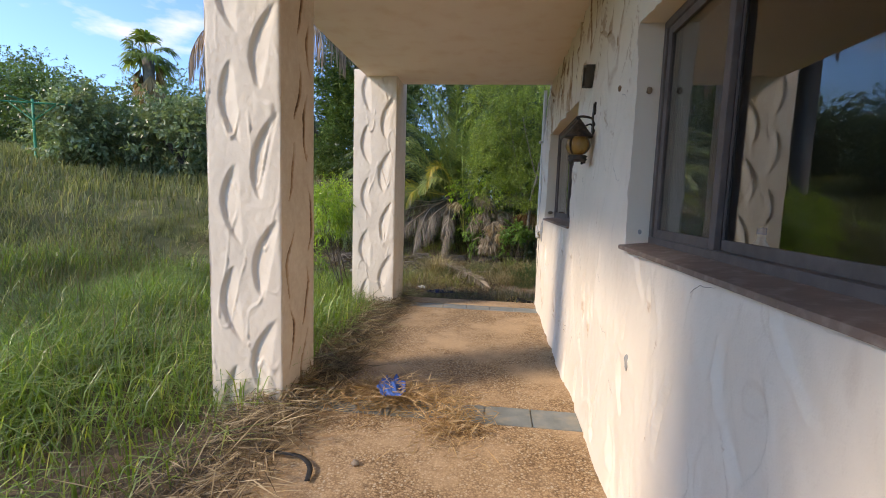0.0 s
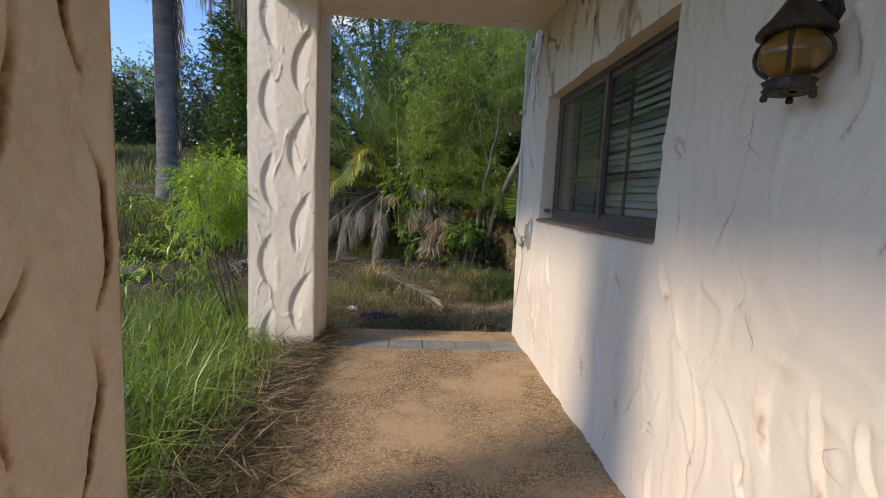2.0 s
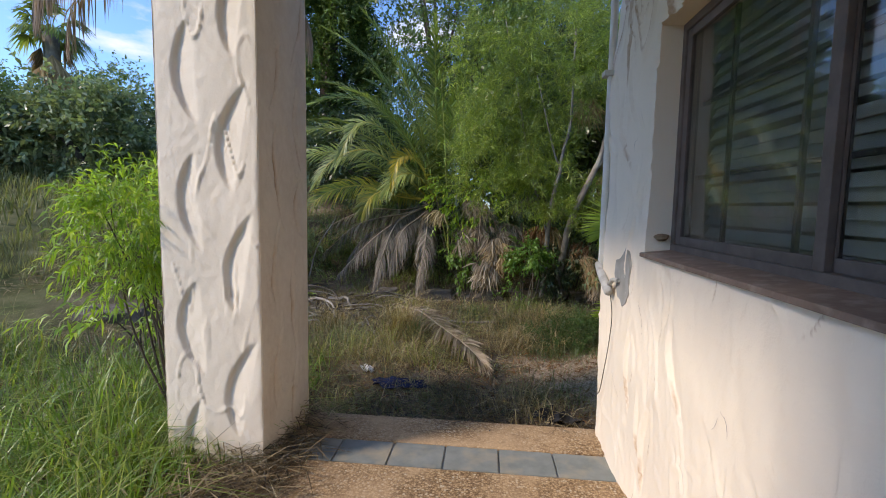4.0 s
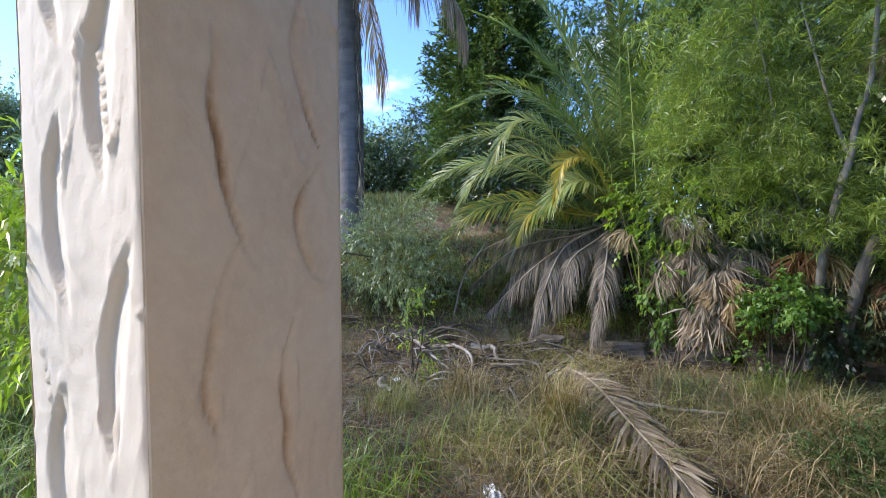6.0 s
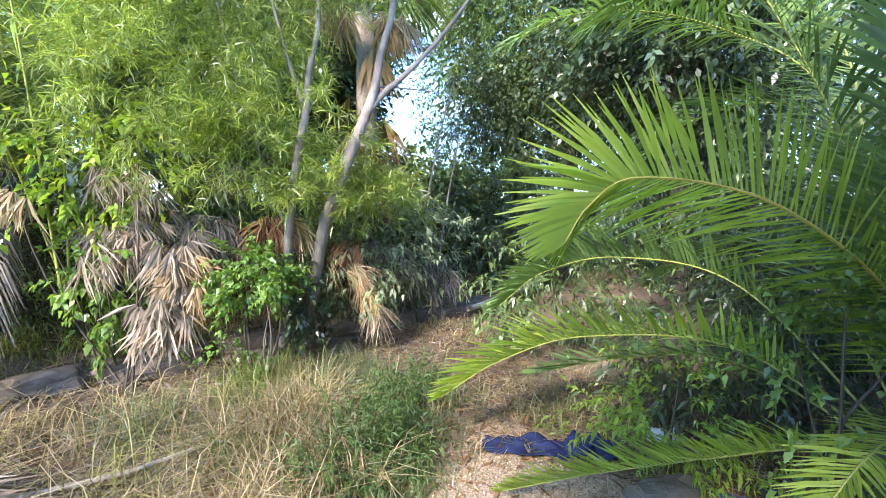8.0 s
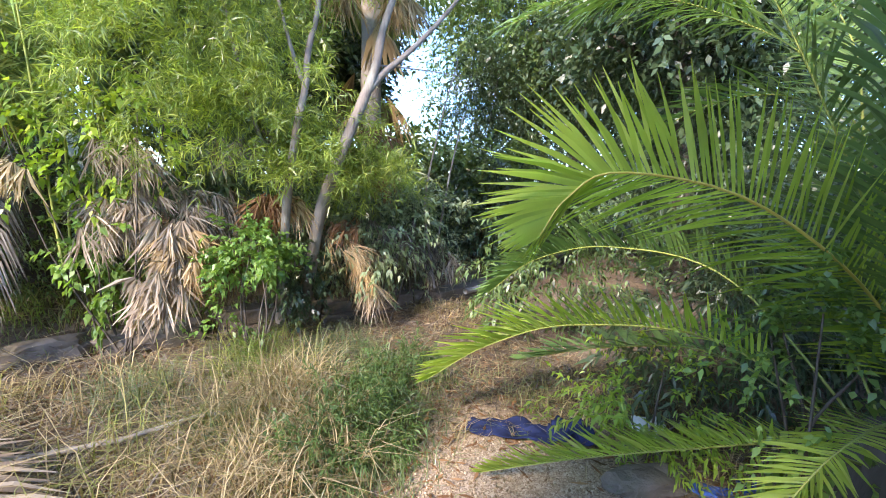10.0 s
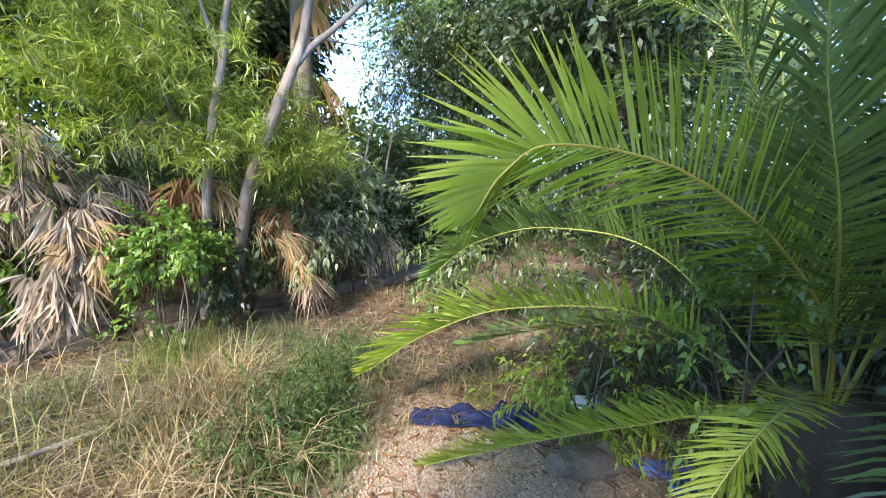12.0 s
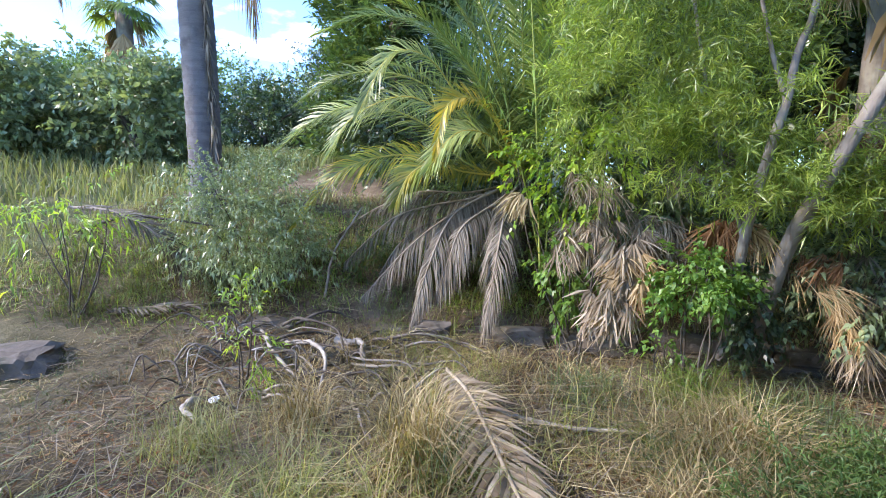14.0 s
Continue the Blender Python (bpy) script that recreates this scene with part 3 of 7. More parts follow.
plain_wall("wall_end", WALL_X + 0.24, 5.2, WALL_END - 0.24, WALL_END - 0.02, -0.2, 2.9, M_PAINT, "cream stucco end wall of the house")
plain_wall("wall_room_back", 4.6, 4.8, -1.2, WALL_END - 0.25, -0.1, 2.8, M_ROOM, "brown back wall inside the dark room")
plain_wall("wall_room_near", WALL_X + 0.245, 4.6, -1.4, -1.2, -0.1, 2.8, M_ROOM, "brown side wall inside the dark room")
plain_wall("wall_room_divide", WALL_X + 0.245, 4.6, 3.0, 3.12, 0.0, 2.75, M_ROOM, "brown wall between two dark rooms")
plain_wall("wall_house_near", WALL_X, WALL_X + 0.24, -1.6, -1.2, -0.1, 2.8, M_PAINT, "cream stucco house wall")
tagged(box("trim_dado", 4.57, 4.598, -1.19, 2.99, 0.03, 1.20, M_DADO), "dark green painted lower wall inside the room", "wall panel", kind="structure")
tagged(box("trim_rail", 4.555, 4.598, -1.19, 2.99, 1.204, 1.25, M_WHITE, bevel=0.004), "narrow white dado rail inside the room", "trim", kind="structure")
tagged(box("floor_room", WALL_X + 0.24, 4.6, -1.2, WALL_END - 0.25, -0.1, 0.02, M_ROOMFLOOR), "dark green carpet floor inside", "floor", kind="structure")
tagged(box("ceiling_room", WALL_X + 0.24, 4.6, -1.2, WALL_END - 0.25, 2.7, 2.8, M_CEIL), "painted ceiling inside the room", "ceiling", kind="structure")


def build_ceiling():
    bm = box_bm(-1.54, 5.3, -1.6, 5.90, CEIL_Z, CEIL_Z + 0.22, 0.012)
    tagged(part("ceiling", bm, M_CEIL), "pinkish cream plastered porch ceiling with a rounded edge", "ceiling", kind="structure")
    bm = box_bm(-1.56, 5.4, -1.7, 5.93, CEIL_Z + 0.225, CEIL_Z + 0.33, 0.02)
    tagged(part("roof", bm, M_CEMENT), "flat grey roof slab over the porch", "roof", kind="structure")


build_ceiling()


def build_slab():
    rows = ((2.72, 2.97), (5.62, 5.86))
    spans = [(-3.0, rows[0][0]), (rows[0][1], rows[1][0]), (rows[1][1], 6.17)]
    slab = thing("porch_floor", (0, 0, 0), "tan exposed-aggregate concrete porch slab with grey tile bands", "floor", kind="structure")
    for a, b in spans:
        part("slab", box_bm(-1.30, 0.64, a, b, -0.16, 0.0, 0.012), M_SLAB, slab)
    for a, b in rows:
        part("mortar_bed", box_bm(-1.295, 0.635, a + 0.001, b - 0.001, -0.15, -0.012), M_CEMENT, slab)
        x = 0.615
        while x > -1.28:
            w = 0.285
            tilt = random.uniform(-0.003, 0.003)
            tile = part("tile", box_bm(max(x - w, -1.28), x, a + 0.006, b - 0.006, -0.011, -0.002 + tilt * 0.4, 0.004), M_TILE, slab)
            x -= 0.295


build_slab()


def build_pillar(x0, x1, y0, y1, seed, tops, dirty):
    """A square rendered pillar: crescent cuts on the faces across the walk; on the faces along it stained slits, and
    warm bounced light painted in tan.
    """
    rng = random.Random(seed)
    h, base = CEIL_Z + 0.08, -0.10
    wx, wy = x1 - x0, y1 - y0
    cuts = {"front": [], "side": []}
    for face, w in (("front", wx), ("side", wy)):
        for col, start in ((0.29, tops[0]), (0.70, tops[1])):
            v = start + 0.62
            while v > base + 0.05:
                j = lambda s: rng.uniform(-s, s)
                if face == "front":
                    a, b = (0.93, 0.74) if col > 0.5 else (0.37, 0.43)
                    cuts[face].append(((w * a + j(0.012), v + j(0.015)), (w * b + j(0.015), v - 0.49 + j(0.025)), 0.115 + j(0.012), 0.027))
                else:
                    k = 1 if rng.random() < 0.6 else -0.9
                    cuts[face].append(((w * col + 0.03 + j(0.07), v + j(0.05)), (w * col + 0.02 + j(0.07), v - 0.46 + j(0.09)), 0.06 * k + j(0.03), 0.012))
                v -= 0.62 if face == "front" else 0.53
    def relief(face, w, u, v):
        r = 0.006 * noise.noise((u * 5 + seed, v * 3, 1.0)) + 0.0022 * noise.noise((u * 26, v * 22, seed))
        edge = abs(noise.noise((u * 9 + seed * 3, v * 2.2, 4.4)))
        r += 0.015 * max(0, 1 - edge * 20) * max(0, 0.35 + noise.noise((u * 7, v * 5, 6)))
        # even tan on the side faces: warm light off the floor, put into colour
        stain_bounce = 0.0 if face == "front" else max(dirty, 0.75) * max(0.0, 0.19 + 0.08 * noise.noise((u * 6, v * 2.5, seed + 9)) + 0.05 * noise.noise((u * 17, v * 13, seed)))
        for top, bottom, bulge, depth in cuts[face]:
            if bottom[1] - 0.02 < v < top[1] + 0.02:
                if face == "front":
                    r -= scoop(u, v, top, bottom, bulge, depth)
                else:
                    s = (top[1] - v) / (top[1] - bottom[1])
                    if 0 < s < 1:
                        mid = top[0] + (bottom[0] - top[0]) * s - bulge * math.sin(math.pi * s) + 0.02 * noise.noise((v * 7, seed + u * 0.5, 2))
                        wide = (0.011 + 0.008 * dirty) * math.sin(math.pi * s) ** 0.6 + 0.002
                        q = max(0, 1 - abs(u - mid) / wide)
                        r -= 0.014 * q
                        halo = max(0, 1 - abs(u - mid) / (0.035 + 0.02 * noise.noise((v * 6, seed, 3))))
                        stain_bounce = max(stain_bounce, 0.5 * dirty * halo * (0.5 + noise.noise((u * 20, v * 7, seed))))
                        stain_bounce = max(stain_bounce, 1.5 * dirty * q ** 0.6 * min(1, 3 * s) * (0.7 + 0.7 * noise.noise((v * 3, seed, 8))))
        return r, max(0, min(1, stain_bounce))
    pillar = thing("porch_pillar", ((x0 + x1) / 2, (y0 + y1) / 2, 0), "white stucco pillar with crescent trowel cuts, stained slits, bounced light painted tan on its sides", "pillar", "porch pillars")
    verts, faces, stain_bounces = [], [], []
    sides = (("front", wx, lambda u, r: (x0 + u, y0 - r)), ("side", wy, lambda u, r: (x1 + r, y0 + u)), ("front", wx, lambda u, r: (x1 - u, y1 + r)), ("side", wy, lambda u, r: (x0 - r, y1 - u)))
    nu, nv = 56, 300
    for face, w, place in sides:
        o = len(verts)
        for i in range(nu + 1):
            u = w * i / nu
            soft = max(0, 1 - min(u, w - u) / 0.012) * 0.007
            fade = min(1, min(u, w - u) / 0.012)
            for j in range(nv + 1):
                v = base + (h - base) * j / nv
                r, s = relief(face, w, u, v)
                x, y = place(u, r * fade - soft * 0.6)
                verts.append((x, y, v))
                stain_bounces.append(s * 0.9)
        for i in range(nu):
            for j in range(nv):
                a = o + i * (nv + 1) + j
                faces.append((a, a + nv + 1, a + nv + 2, a + 1))
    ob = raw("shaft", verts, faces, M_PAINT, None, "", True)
    at = ob.data.attributes.new("stain_bounce", "FLOAT_COLOR", "POINT")
    at.data.foreach_set("color", np.repeat(np.array(stain_bounces, dtype=np.float32)[:, None], 4, 1).ravel())
    under(pillar, ob)


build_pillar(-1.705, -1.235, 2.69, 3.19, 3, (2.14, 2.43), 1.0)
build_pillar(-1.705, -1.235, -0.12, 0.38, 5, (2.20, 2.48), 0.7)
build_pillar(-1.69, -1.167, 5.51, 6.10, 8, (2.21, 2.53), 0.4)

# ---- windows ----
def build_window(name, win, split, screen_far, label):
    y0, y1, z0, z1 = win
    x = WALL_X + 0.10
    w = thing(name, (x, (y0 + y1) / 2, z0), label, "window", kind="structure")
    kids = []
    f = 0.035
    kids.append(box("window_frame", x, x + 0.07, y0, y1, z0 + 0.012, z0 + 0.012 + f, M_ALU, bevel=0.004))
    kids.append(box("window_frame", x, x + 0.07, y0, y1, z1 - f, z1 - 0.002, M_ALU, bevel=0.004))
    for a in (y0 + 0.002, y1 - f):
        kids.append(box("window_frame", x, x + 0.07, a, a + f - 0.002, z0 + 0.012 + f, z1 - f, M_ALU, bevel=0.004))
    for a, b, dx in ((y0 + f, split + 0.02, 0.03), (split - 0.02, y1 - f, 0.008)):
        za, zb = z0 + 0.012 + f, z1 - f
        for p, q, r, s in ((a, a + 0.04, za, zb), (b - 0.04, b, za, zb), (a + 0.04, b - 0.04, za, za + 0.035), (a + 0.04, b - 0.04, zb - 0.035, zb)):
            kids.append(box("sash", x + dx, x + dx + 0.02, p, q, r, s, M_ALU, bevel=0.003))
        pane = box("pane", x + dx + 0.008, x + dx + 0.013, a + 0.04, b - 0.04, za + 0.035, zb - 0.035, M_GLASS, label="clear glass pane mirroring the yard")
        pane.visible_shadow = False
        kids.append(pane)
    if screen_far:
        kids.append(box("fly_screen", x + 0.056, x + 0.058, split + 0.02, y1 - f - 0.01, z0 + 0.06, z1 - f - 0.01, M_SCREEN if screen_far > 1 else M_SCREEN_THIN, label="grey fly screen mesh"))
    bm = box_bm(WALL_X - 0.026, x + 0.004, y0 + 0.003, y1 - 0.003, z0 - 0.012, z0 + 0.006, 0.004)
    for v in bm.verts:
        if v.co.x > WALL_X + 0.03:
            v.co.z += 0.014
    kids.append(part("window_sill", bm, M_TRIM, None, "dusty brown painted sill"))
    under(w, *kids)


def screen_material(name, cover):
    m, nt, b = shade(name, 0.8, 0, 0.2)
    b.inputs["Base Color"].default_value = (0.15, 0.125, 0.105, 1)
    tr = nt.nodes.new("ShaderNodeBsdfTransparent")
    mx = nt.nodes.new("ShaderNodeMixShader")
    mx.inputs[0].default_value = cover
    nt.links.new(tr.outputs["BSDF"], mx.inputs[1])
    nt.links.new(b.outputs["BSDF"], mx.inputs[2])
    nt.links.new(mx.outputs["Shader"], nt.nodes["Material Output"].inputs["Surface"])
    return m


M_SCREEN = screen_material("fly_screen", 0.42)
M_SCREEN_THIN = screen_material("thin_fly_screen", 0.24)
build_window("window_1", WIN1, 1.60, 2, "wide bronze aluminium sliding window with a fly screen")
build_window("window_2", WIN2, 4.56, 1, "bronze aluminium sliding window with bars and a blind")


def build_bars():
    """Dark security bars inside the far window."""
    y0, y1, z0, z1 = WIN2
    x = WALL_X + 0.19
    g = thing("window_bars", (x, y0, z0), "black steel security bars behind the window glass", "window bars")
    kids = [box("bar", x, x + 0.014, y0 + 0.02, y1 - 0.02, z, z + 0.014, M_ALU, bevel=0.002) for z in (z0 + 0.32, z0 + 0.62)]
    kids += [box("bar", x - 0.016, x - 0.002, y, y + 0.016, z0 + 0.03, z1 - 0.03, M_ALU, bevel=0.002) for y in (3.95, 4.35, 4.75, 5.15)]
    under(g, *kids)


build_bars()


def build_blind():
    y0, y1, z0, z1 = WIN2
    x = WALL_X + 0.235
    g = thing("venetian_blind", (x, y0, z1), "white venetian blind lowered inside the window, slats tilted", "blind")
    kids = [box("head_rail", x - 0.02, x + 0.03, y0 + 0.01, y1 - 0.01, z1 - 0.045, z1 - 0.005, M_BLIND, bevel=0.003)]
    z = z1 - 0.075
    k = 0
    while z > z0 + 0.05:
        bm = box_bm(x - 0.02, x + 0.022, y0 + 0.02, y1 - 0.03, z - 0.0012, z + 0.0012)
        tilt = radians(60 + random.uniform(-4, 4))
        sag = random.uniform(-0.006, 0.006)
        for v in bm.verts:
            d = v.co.x - x
            v.co.x = x + d * math.cos(tilt)
            v.co.z += d * math.sin(tilt) + sag * (v.co.y - y0)
        kids.append(part("slat", bm, M_BLIND))
        z -= 0.043
        k += 1
    for y in (y0 + 0.3, y1 - 0.3):
        kids.append(tube("cord", [(x - 0.022, y, z0 + 0.05), (x - 0.022, y, z1 - 0.05)], 0.0012, M_BLIND, sides=4))
    under(g, *kids)


build_blind()


# ---- wall fittings ----
def lathe(name, profile, mat, at, parent=None, label="", sides=24):
    """A turned piece: profile of (radius, height)."""
    V = []
    for r, z in profile:
        for k in range(sides):
            a = 2 * math.pi * k / sides
            V.append((at[0] + r * math.cos(a), at[1] + r * math.sin(a), at[2] + z))
    F = [(i * sides + k, i * sides + (k + 1) % sides, (i + 1) * sides + (k + 1) % sides, (i + 1) * sides + k) for i in range(len(profile) - 1) for k in range(sides)]
    return raw(name, V, F, mat, parent, label, True)


def build_lantern():
    """A round amber ship's lantern hung from a scrolled bracket."""
    c = Vector((0.512, 2.94, 1.69))
    lamp = thing("wall_lantern", (WALL_X, c.y, c.z), "weathered bronze wall lantern with a round amber glass globe", "wall lamp")
    R = 0.084
    kids = []
    globe = [(R * math.cos(a) * 0.97, R * 0.80 * math.sin(a)) for a in np.linspace(-1.15, 1.1, 13)]
    kids.append(lathe("globe", globe, M_AMBER, c, None, "amber glass globe"))
    roof = [(0.001, 0.178), (0.010, 0.172), (0.016, 0.158), (0.026, 0.150), (0.060, 0.098), (0.084, 0.072), (0.092, 0.060), (0.092, 0.052), (0.070, 0.050), (0.045, 0.055)]
    kids.append(lathe("roof_cap", roof, M_IRON, c, None, "hammered conical cap"))
    base = [(0.02, -0.10), (0.055, -0.104), (0.064, -0.095), (0.056, -0.083), (0.066, -0.072), (0.052, -0.064), (0.03, -0.062)]
    kids.append(lathe("base_ring", base, M_IRON, c))
    for k in range(4):
        a = math.pi / 4 + k * math.pi / 2
        pts = [(c.x + (R + 0.004) * math.cos(t) * math.cos(a), c.y + (R + 0.004) * math.cos(t) * math.sin(a), c.z + R * 0.84 * math.sin(t)) for t in np.linspace(-0.95, 0.85, 9)]
        kids.append(tube("rib", pts, 0.0055, M_IRON, sides=6))
        f = (c.x + 0.055 * math.cos(a), c.y + 0.055 * math.sin(a), c.z - 0.108)
        kids.append(lathe("foot", [(0.001, -0.014), (0.008, -0.012), (0.010, -0.004), (0.007, 0.006)], M_IRON, f, sides=10))
    arm = smooth_line([(c.x, c.y, c.z + 0.172), (c.x - 0.018, c.y, c.z + 0.182), (c.x + 0.02, c.y, c.z + 0.19), (c.x + 0.075, c.y, c.z + 0.18), (WALL_X - 0.02, c.y, c.z + 0.165)], 22)
    kids.append(tube("arm", arm, 0.008, M_IRON, sides=8))
    arm2 = smooth_line([(c.x + 0.03, c.y, c.z + 0.125), (c.x + 0.07, c.y, c.z + 0.14), (WALL_X - 0.02, c.y, c.z + 0.125)], 12)
    kids.append(tube("arm", arm2, 0.006, M_IRON, sides=8))
    outline = ((0.0, 0.145), (0.014, 0.125), (0.022, 0.09), (0.034, 0.06), (0.030, 0.0), (0.036, -0.03), (0.022, -0.065), (0.012, -0.09), (0.0, -0.105))
    bm = bmesh.new()
    ring = [bm.verts.new((WALL_X - 0.024, c.y + s * w, c.z + 0.14 + z)) for s, pts in ((1, outline), (-1, outline[-2:0:-1])) for w, z in pts]
    face = bm.faces.new(ring)
    ext = bmesh.ops.extrude_face_region(bm, geom=[face])
    for v in ext["geom"]:
        if isinstance(v, bmesh.types.BMVert):
            v.co.x += 0.045
    bmesh.ops.recalc_face_normals(bm, faces=bm.faces)
    bmesh.ops.bevel(bm, geom=[e for e in bm.edges if abs(e.verts[0].co.x - e.verts[1].co.x) < 1e-5 and e.verts[0].co.x < WALL_X], offset=0.006, segments=2, affect="EDGES")
    kids.append(part("backplate", bm, M_IRON))
    under(lamp, *kids)
    lamp.scale = (0.9, 0.9, 0.9)


build_lantern()


def build_vent():
    """An open, broken vent hole with a rough timber edge, high on the wall."""
    y, z = 3.20, 2.16
    v = thing("wall_vent", (WALL_X, y, z), "small broken dark vent box set crooked in the wall", "vent")
    kids = []
    M = Matrix.Translation((WALL_X - 0.012, y, z)) @ Matrix.Rotation(radians(12), 4, "X")
    for a, b, c, d in ((-0.055, 0.055, 0.055, 0.07), (-0.055, 0.055, -0.07, -0.055), (-0.055, -0.04, -0.056, 0.056), (0.04, 0.055, -0.056, 0.056)):
        bm = box_bm(-0.03, 0.05, a, b, c, d, 0.004)
        bm.transform(M)
        kids.append(part("side", bm, M_BARKD))
    bm = box_bm(-0.004, 0.008, -0.045, 0.045, -0.058, 0.058)
    bm.transform(M)
    kids.append(part("back", bm, M_RUBBER))
    under(v, *kids)


build_vent()


def lump(name, at, size, mat, seed, label, category, rough=0.25, detail=3, parent=None):
    bm = bmesh.new()
    bmesh.ops.create_icosphere(bm, subdivisions=detail, radius=1)
    for p in bm.verts:
        k = 1 + rough * noise.noise(p.co * 1.6 + Vector((seed, seed * 2, 0))) + rough * 0.5 * noise.noise(p.co * 4.1 + Vector((0, seed, 5)))
        p.co = Vector(at) + Vector((p.co.x * size[0] * k, p.co.y * size[1] * k, p.co.z * size[2] * k))
    ob = part(name, bm, mat, parent, "", True)
    return tagged(ob, label, category) if not parent else ob


lump("wasp_nest", (0.675, 5.405, 1.235), (0.03, 0.018, 0.016), M_NEST, 4, "small brown mud wasp nest on the window reveal", "wasp nest", 0.2)
lump("wasp_nest", (0.675, 2.16, 1.83), (0.012, 0.008, 0.015), M_NEST, 9, "tiny reddish mud wasp nest beside the window", "wasp nest", 0.2)
lump("wasp_nest", (0.615, 2.42, 1.90), (0.008, 0.010, 0.015), M_NEST, 5, "tiny pale mud wasp nest on the wall", "wasp nest", 0.2)
lump("wasp_nest", (0.68, 2.16, 1.225), (0.008, 0.006, 0.010), M_CEMENT, 6, "tiny grey mud wasp nest by the sill", "wasp nest", 0.2)


def flake(name, y, z, ry, rz, seed, label, mat=M_CEMENT):
    """A patch where the paint has come off: a thin ragged plate on the wall."""
    rng = random.Random(seed)
    n = 14
    bm = bmesh.new()
    pts = []
    for k in range(n):
        a = 2 * math.pi * k / n
        q = 0.75 + 0.4 * rng.random()
        yy, zz = y + ry * q * math.cos(a), z + rz * q * math.sin(a)
        pts.append(bm.verts.new((WALL_X - trowel(yy, zz) - 0.004, yy, zz)))
    mid = bm.verts.new((WALL_X - trowel(y, z) - 0.005, y, z))
    for k in range(n):
        bm.faces.new((pts[k], pts[(k + 1) % n], mid))
    ext = bmesh.ops.extrude_face_region(bm, geom=bm.faces[:])
    for v in ext["geom"]:
        if isinstance(v, bmesh.types.BMVert):
            v.co.x += 0.012
    bmesh.ops.recalc_face_normals(bm, faces=bm.faces)
    tagged(part(name, bm, mat), label, "damaged plaster")


flake("plaster_patch", 5.74, 1.01, 0.12, 0.15, 2, "ragged grey cement patch where plaster broke off")
flake("plaster_patch", 2.01, 0.68, 0.017, 0.032, 5, "small grey chip of missing paint low on the wall")


def build_conduit():
    x = WALL_X - 0.02
    pipe = thing("downpipe", (0.66, WALL_END + 0.03, 0), "thin white weathered pipe running down the wall corner", "pipe")
    pts = [(0.618, WALL_END + 0.02, 2.76), (0.616, WALL_END + 0.02, 2.0), (0.614, WALL_END + 0.02, 0.98)]
    under(pipe, tube("pipe", smooth_line(pts, 20), 0.021, M_BLIND, sides=10), box("bracket", 0.57, 0.64, WALL_END - 0.02, WALL_END + 0.055, 2.10, 2.13, M_PVC, bevel=0.004))
    elbow = thing("conduit_stub", (x, 5.85, 0.95), "broken grey conduit elbow sticking out of the cement", "conduit")
    pts = [(0.60, WALL_END + 0.03, 1.03), (0.60, WALL_END - 0.02, 0.99), (0.59, 5.97, 0.955), (0.585, 5.85, 0.915)]
    kids = [tube("tube", smooth_line(pts, 16), 0.024, M_PVC, sides=12)]
    kids.append(tube("tube", smooth_line([(0.605, 5.76, 0.99), (0.588, 5.80, 0.985), (0.59, 5.86, 0.955)], 8), 0.012, M_PVC, sides=8))
    under(elbow, *kids)
    wire = [(0.59, 5.83, 0.90), (0.60, 5.82, 0.78), (0.604, 5.88, 0.60), (0.60, 5.93, 0.45), (0.60, 5.99, 0.32), (0.60, 6.05, 0.27)]
    tagged(tube("wire", smooth_line(wire, 30), 0.0025, M_IRON, sides=5), "thin dark wire hanging down the stucco wall", "wire")


build_conduit()


# ---- the dark room behind the window ----
def build_bench():
    b = thing("kitchen_bench", (1.3, 0.9, 0.02), "dark timber bench under the window inside the room", "bench")
    kids = [box("benchtop", 0.90, 1.45, -0.6, 2.6, 0.98, 1.02, M_WOODB, bevel=0.006)]
    for y in (-0.55, 0.5, 1.55, 2.5):
        kids.append(box("panel", 0.95, 1.40, y, y + 0.04, 0.021, 0.98, M_WOODB, bevel=0.004))
    under(b, *kids)


build_bench()


def build_bottle(at, h, r, label):
    prof = [(0.001, 0), (r * 0.95, 0.0), (r, 0.01), (r, h * 0.6), (r * 0.8, h * 0.72), (r * 0.32, h * 0.86), (r * 0.3, h)]
    b = thing("bottle", at, label, "bottle")
    body = lathe("body", prof, M_BAG, at, sides=16)
    cap = lathe("cap", [(r * 0.36, h * 0.95), (r * 0.36, h * 1.05), (0.001, h * 1.06)], M_BLUE, at, sides=14)
    under(b, body, cap)


build_bottle((1.02, 1.86, 1.021), 0.24, 0.045, "half-empty clear plastic bottle on the inside bench")
build_bottle((1.04, 1.76, 1.021), 0.17, 0.05, "pale plastic jar on the inside bench")


def build_plate():
    bm = bmesh.new()
    bmesh.ops.create_cone(bm, cap_ends=True, segments=40, radius1=0.105, radius2=0.085, depth=0.02)
    bmesh.ops.bevel(bm, geom=bm.edges[:], offset=0.004, segments=2, affect="EDGES")
    bm.transform(Matrix.Translation((0.92, 0.98, 1.13)) @ Matrix.Rotation(radians(80), 4, "Y"))
    tagged(part("plate", bm, M_BAG, smooth=True), "round white plate propped up behind the window", "plate")


build_plate()
lump("paper_bundle", (1.02, 1.36, 1.05), (0.07, 0.1, 0.035), M_BAG, 12, "crumpled pale paper bundle on the inside bench", "paper", 0.3)


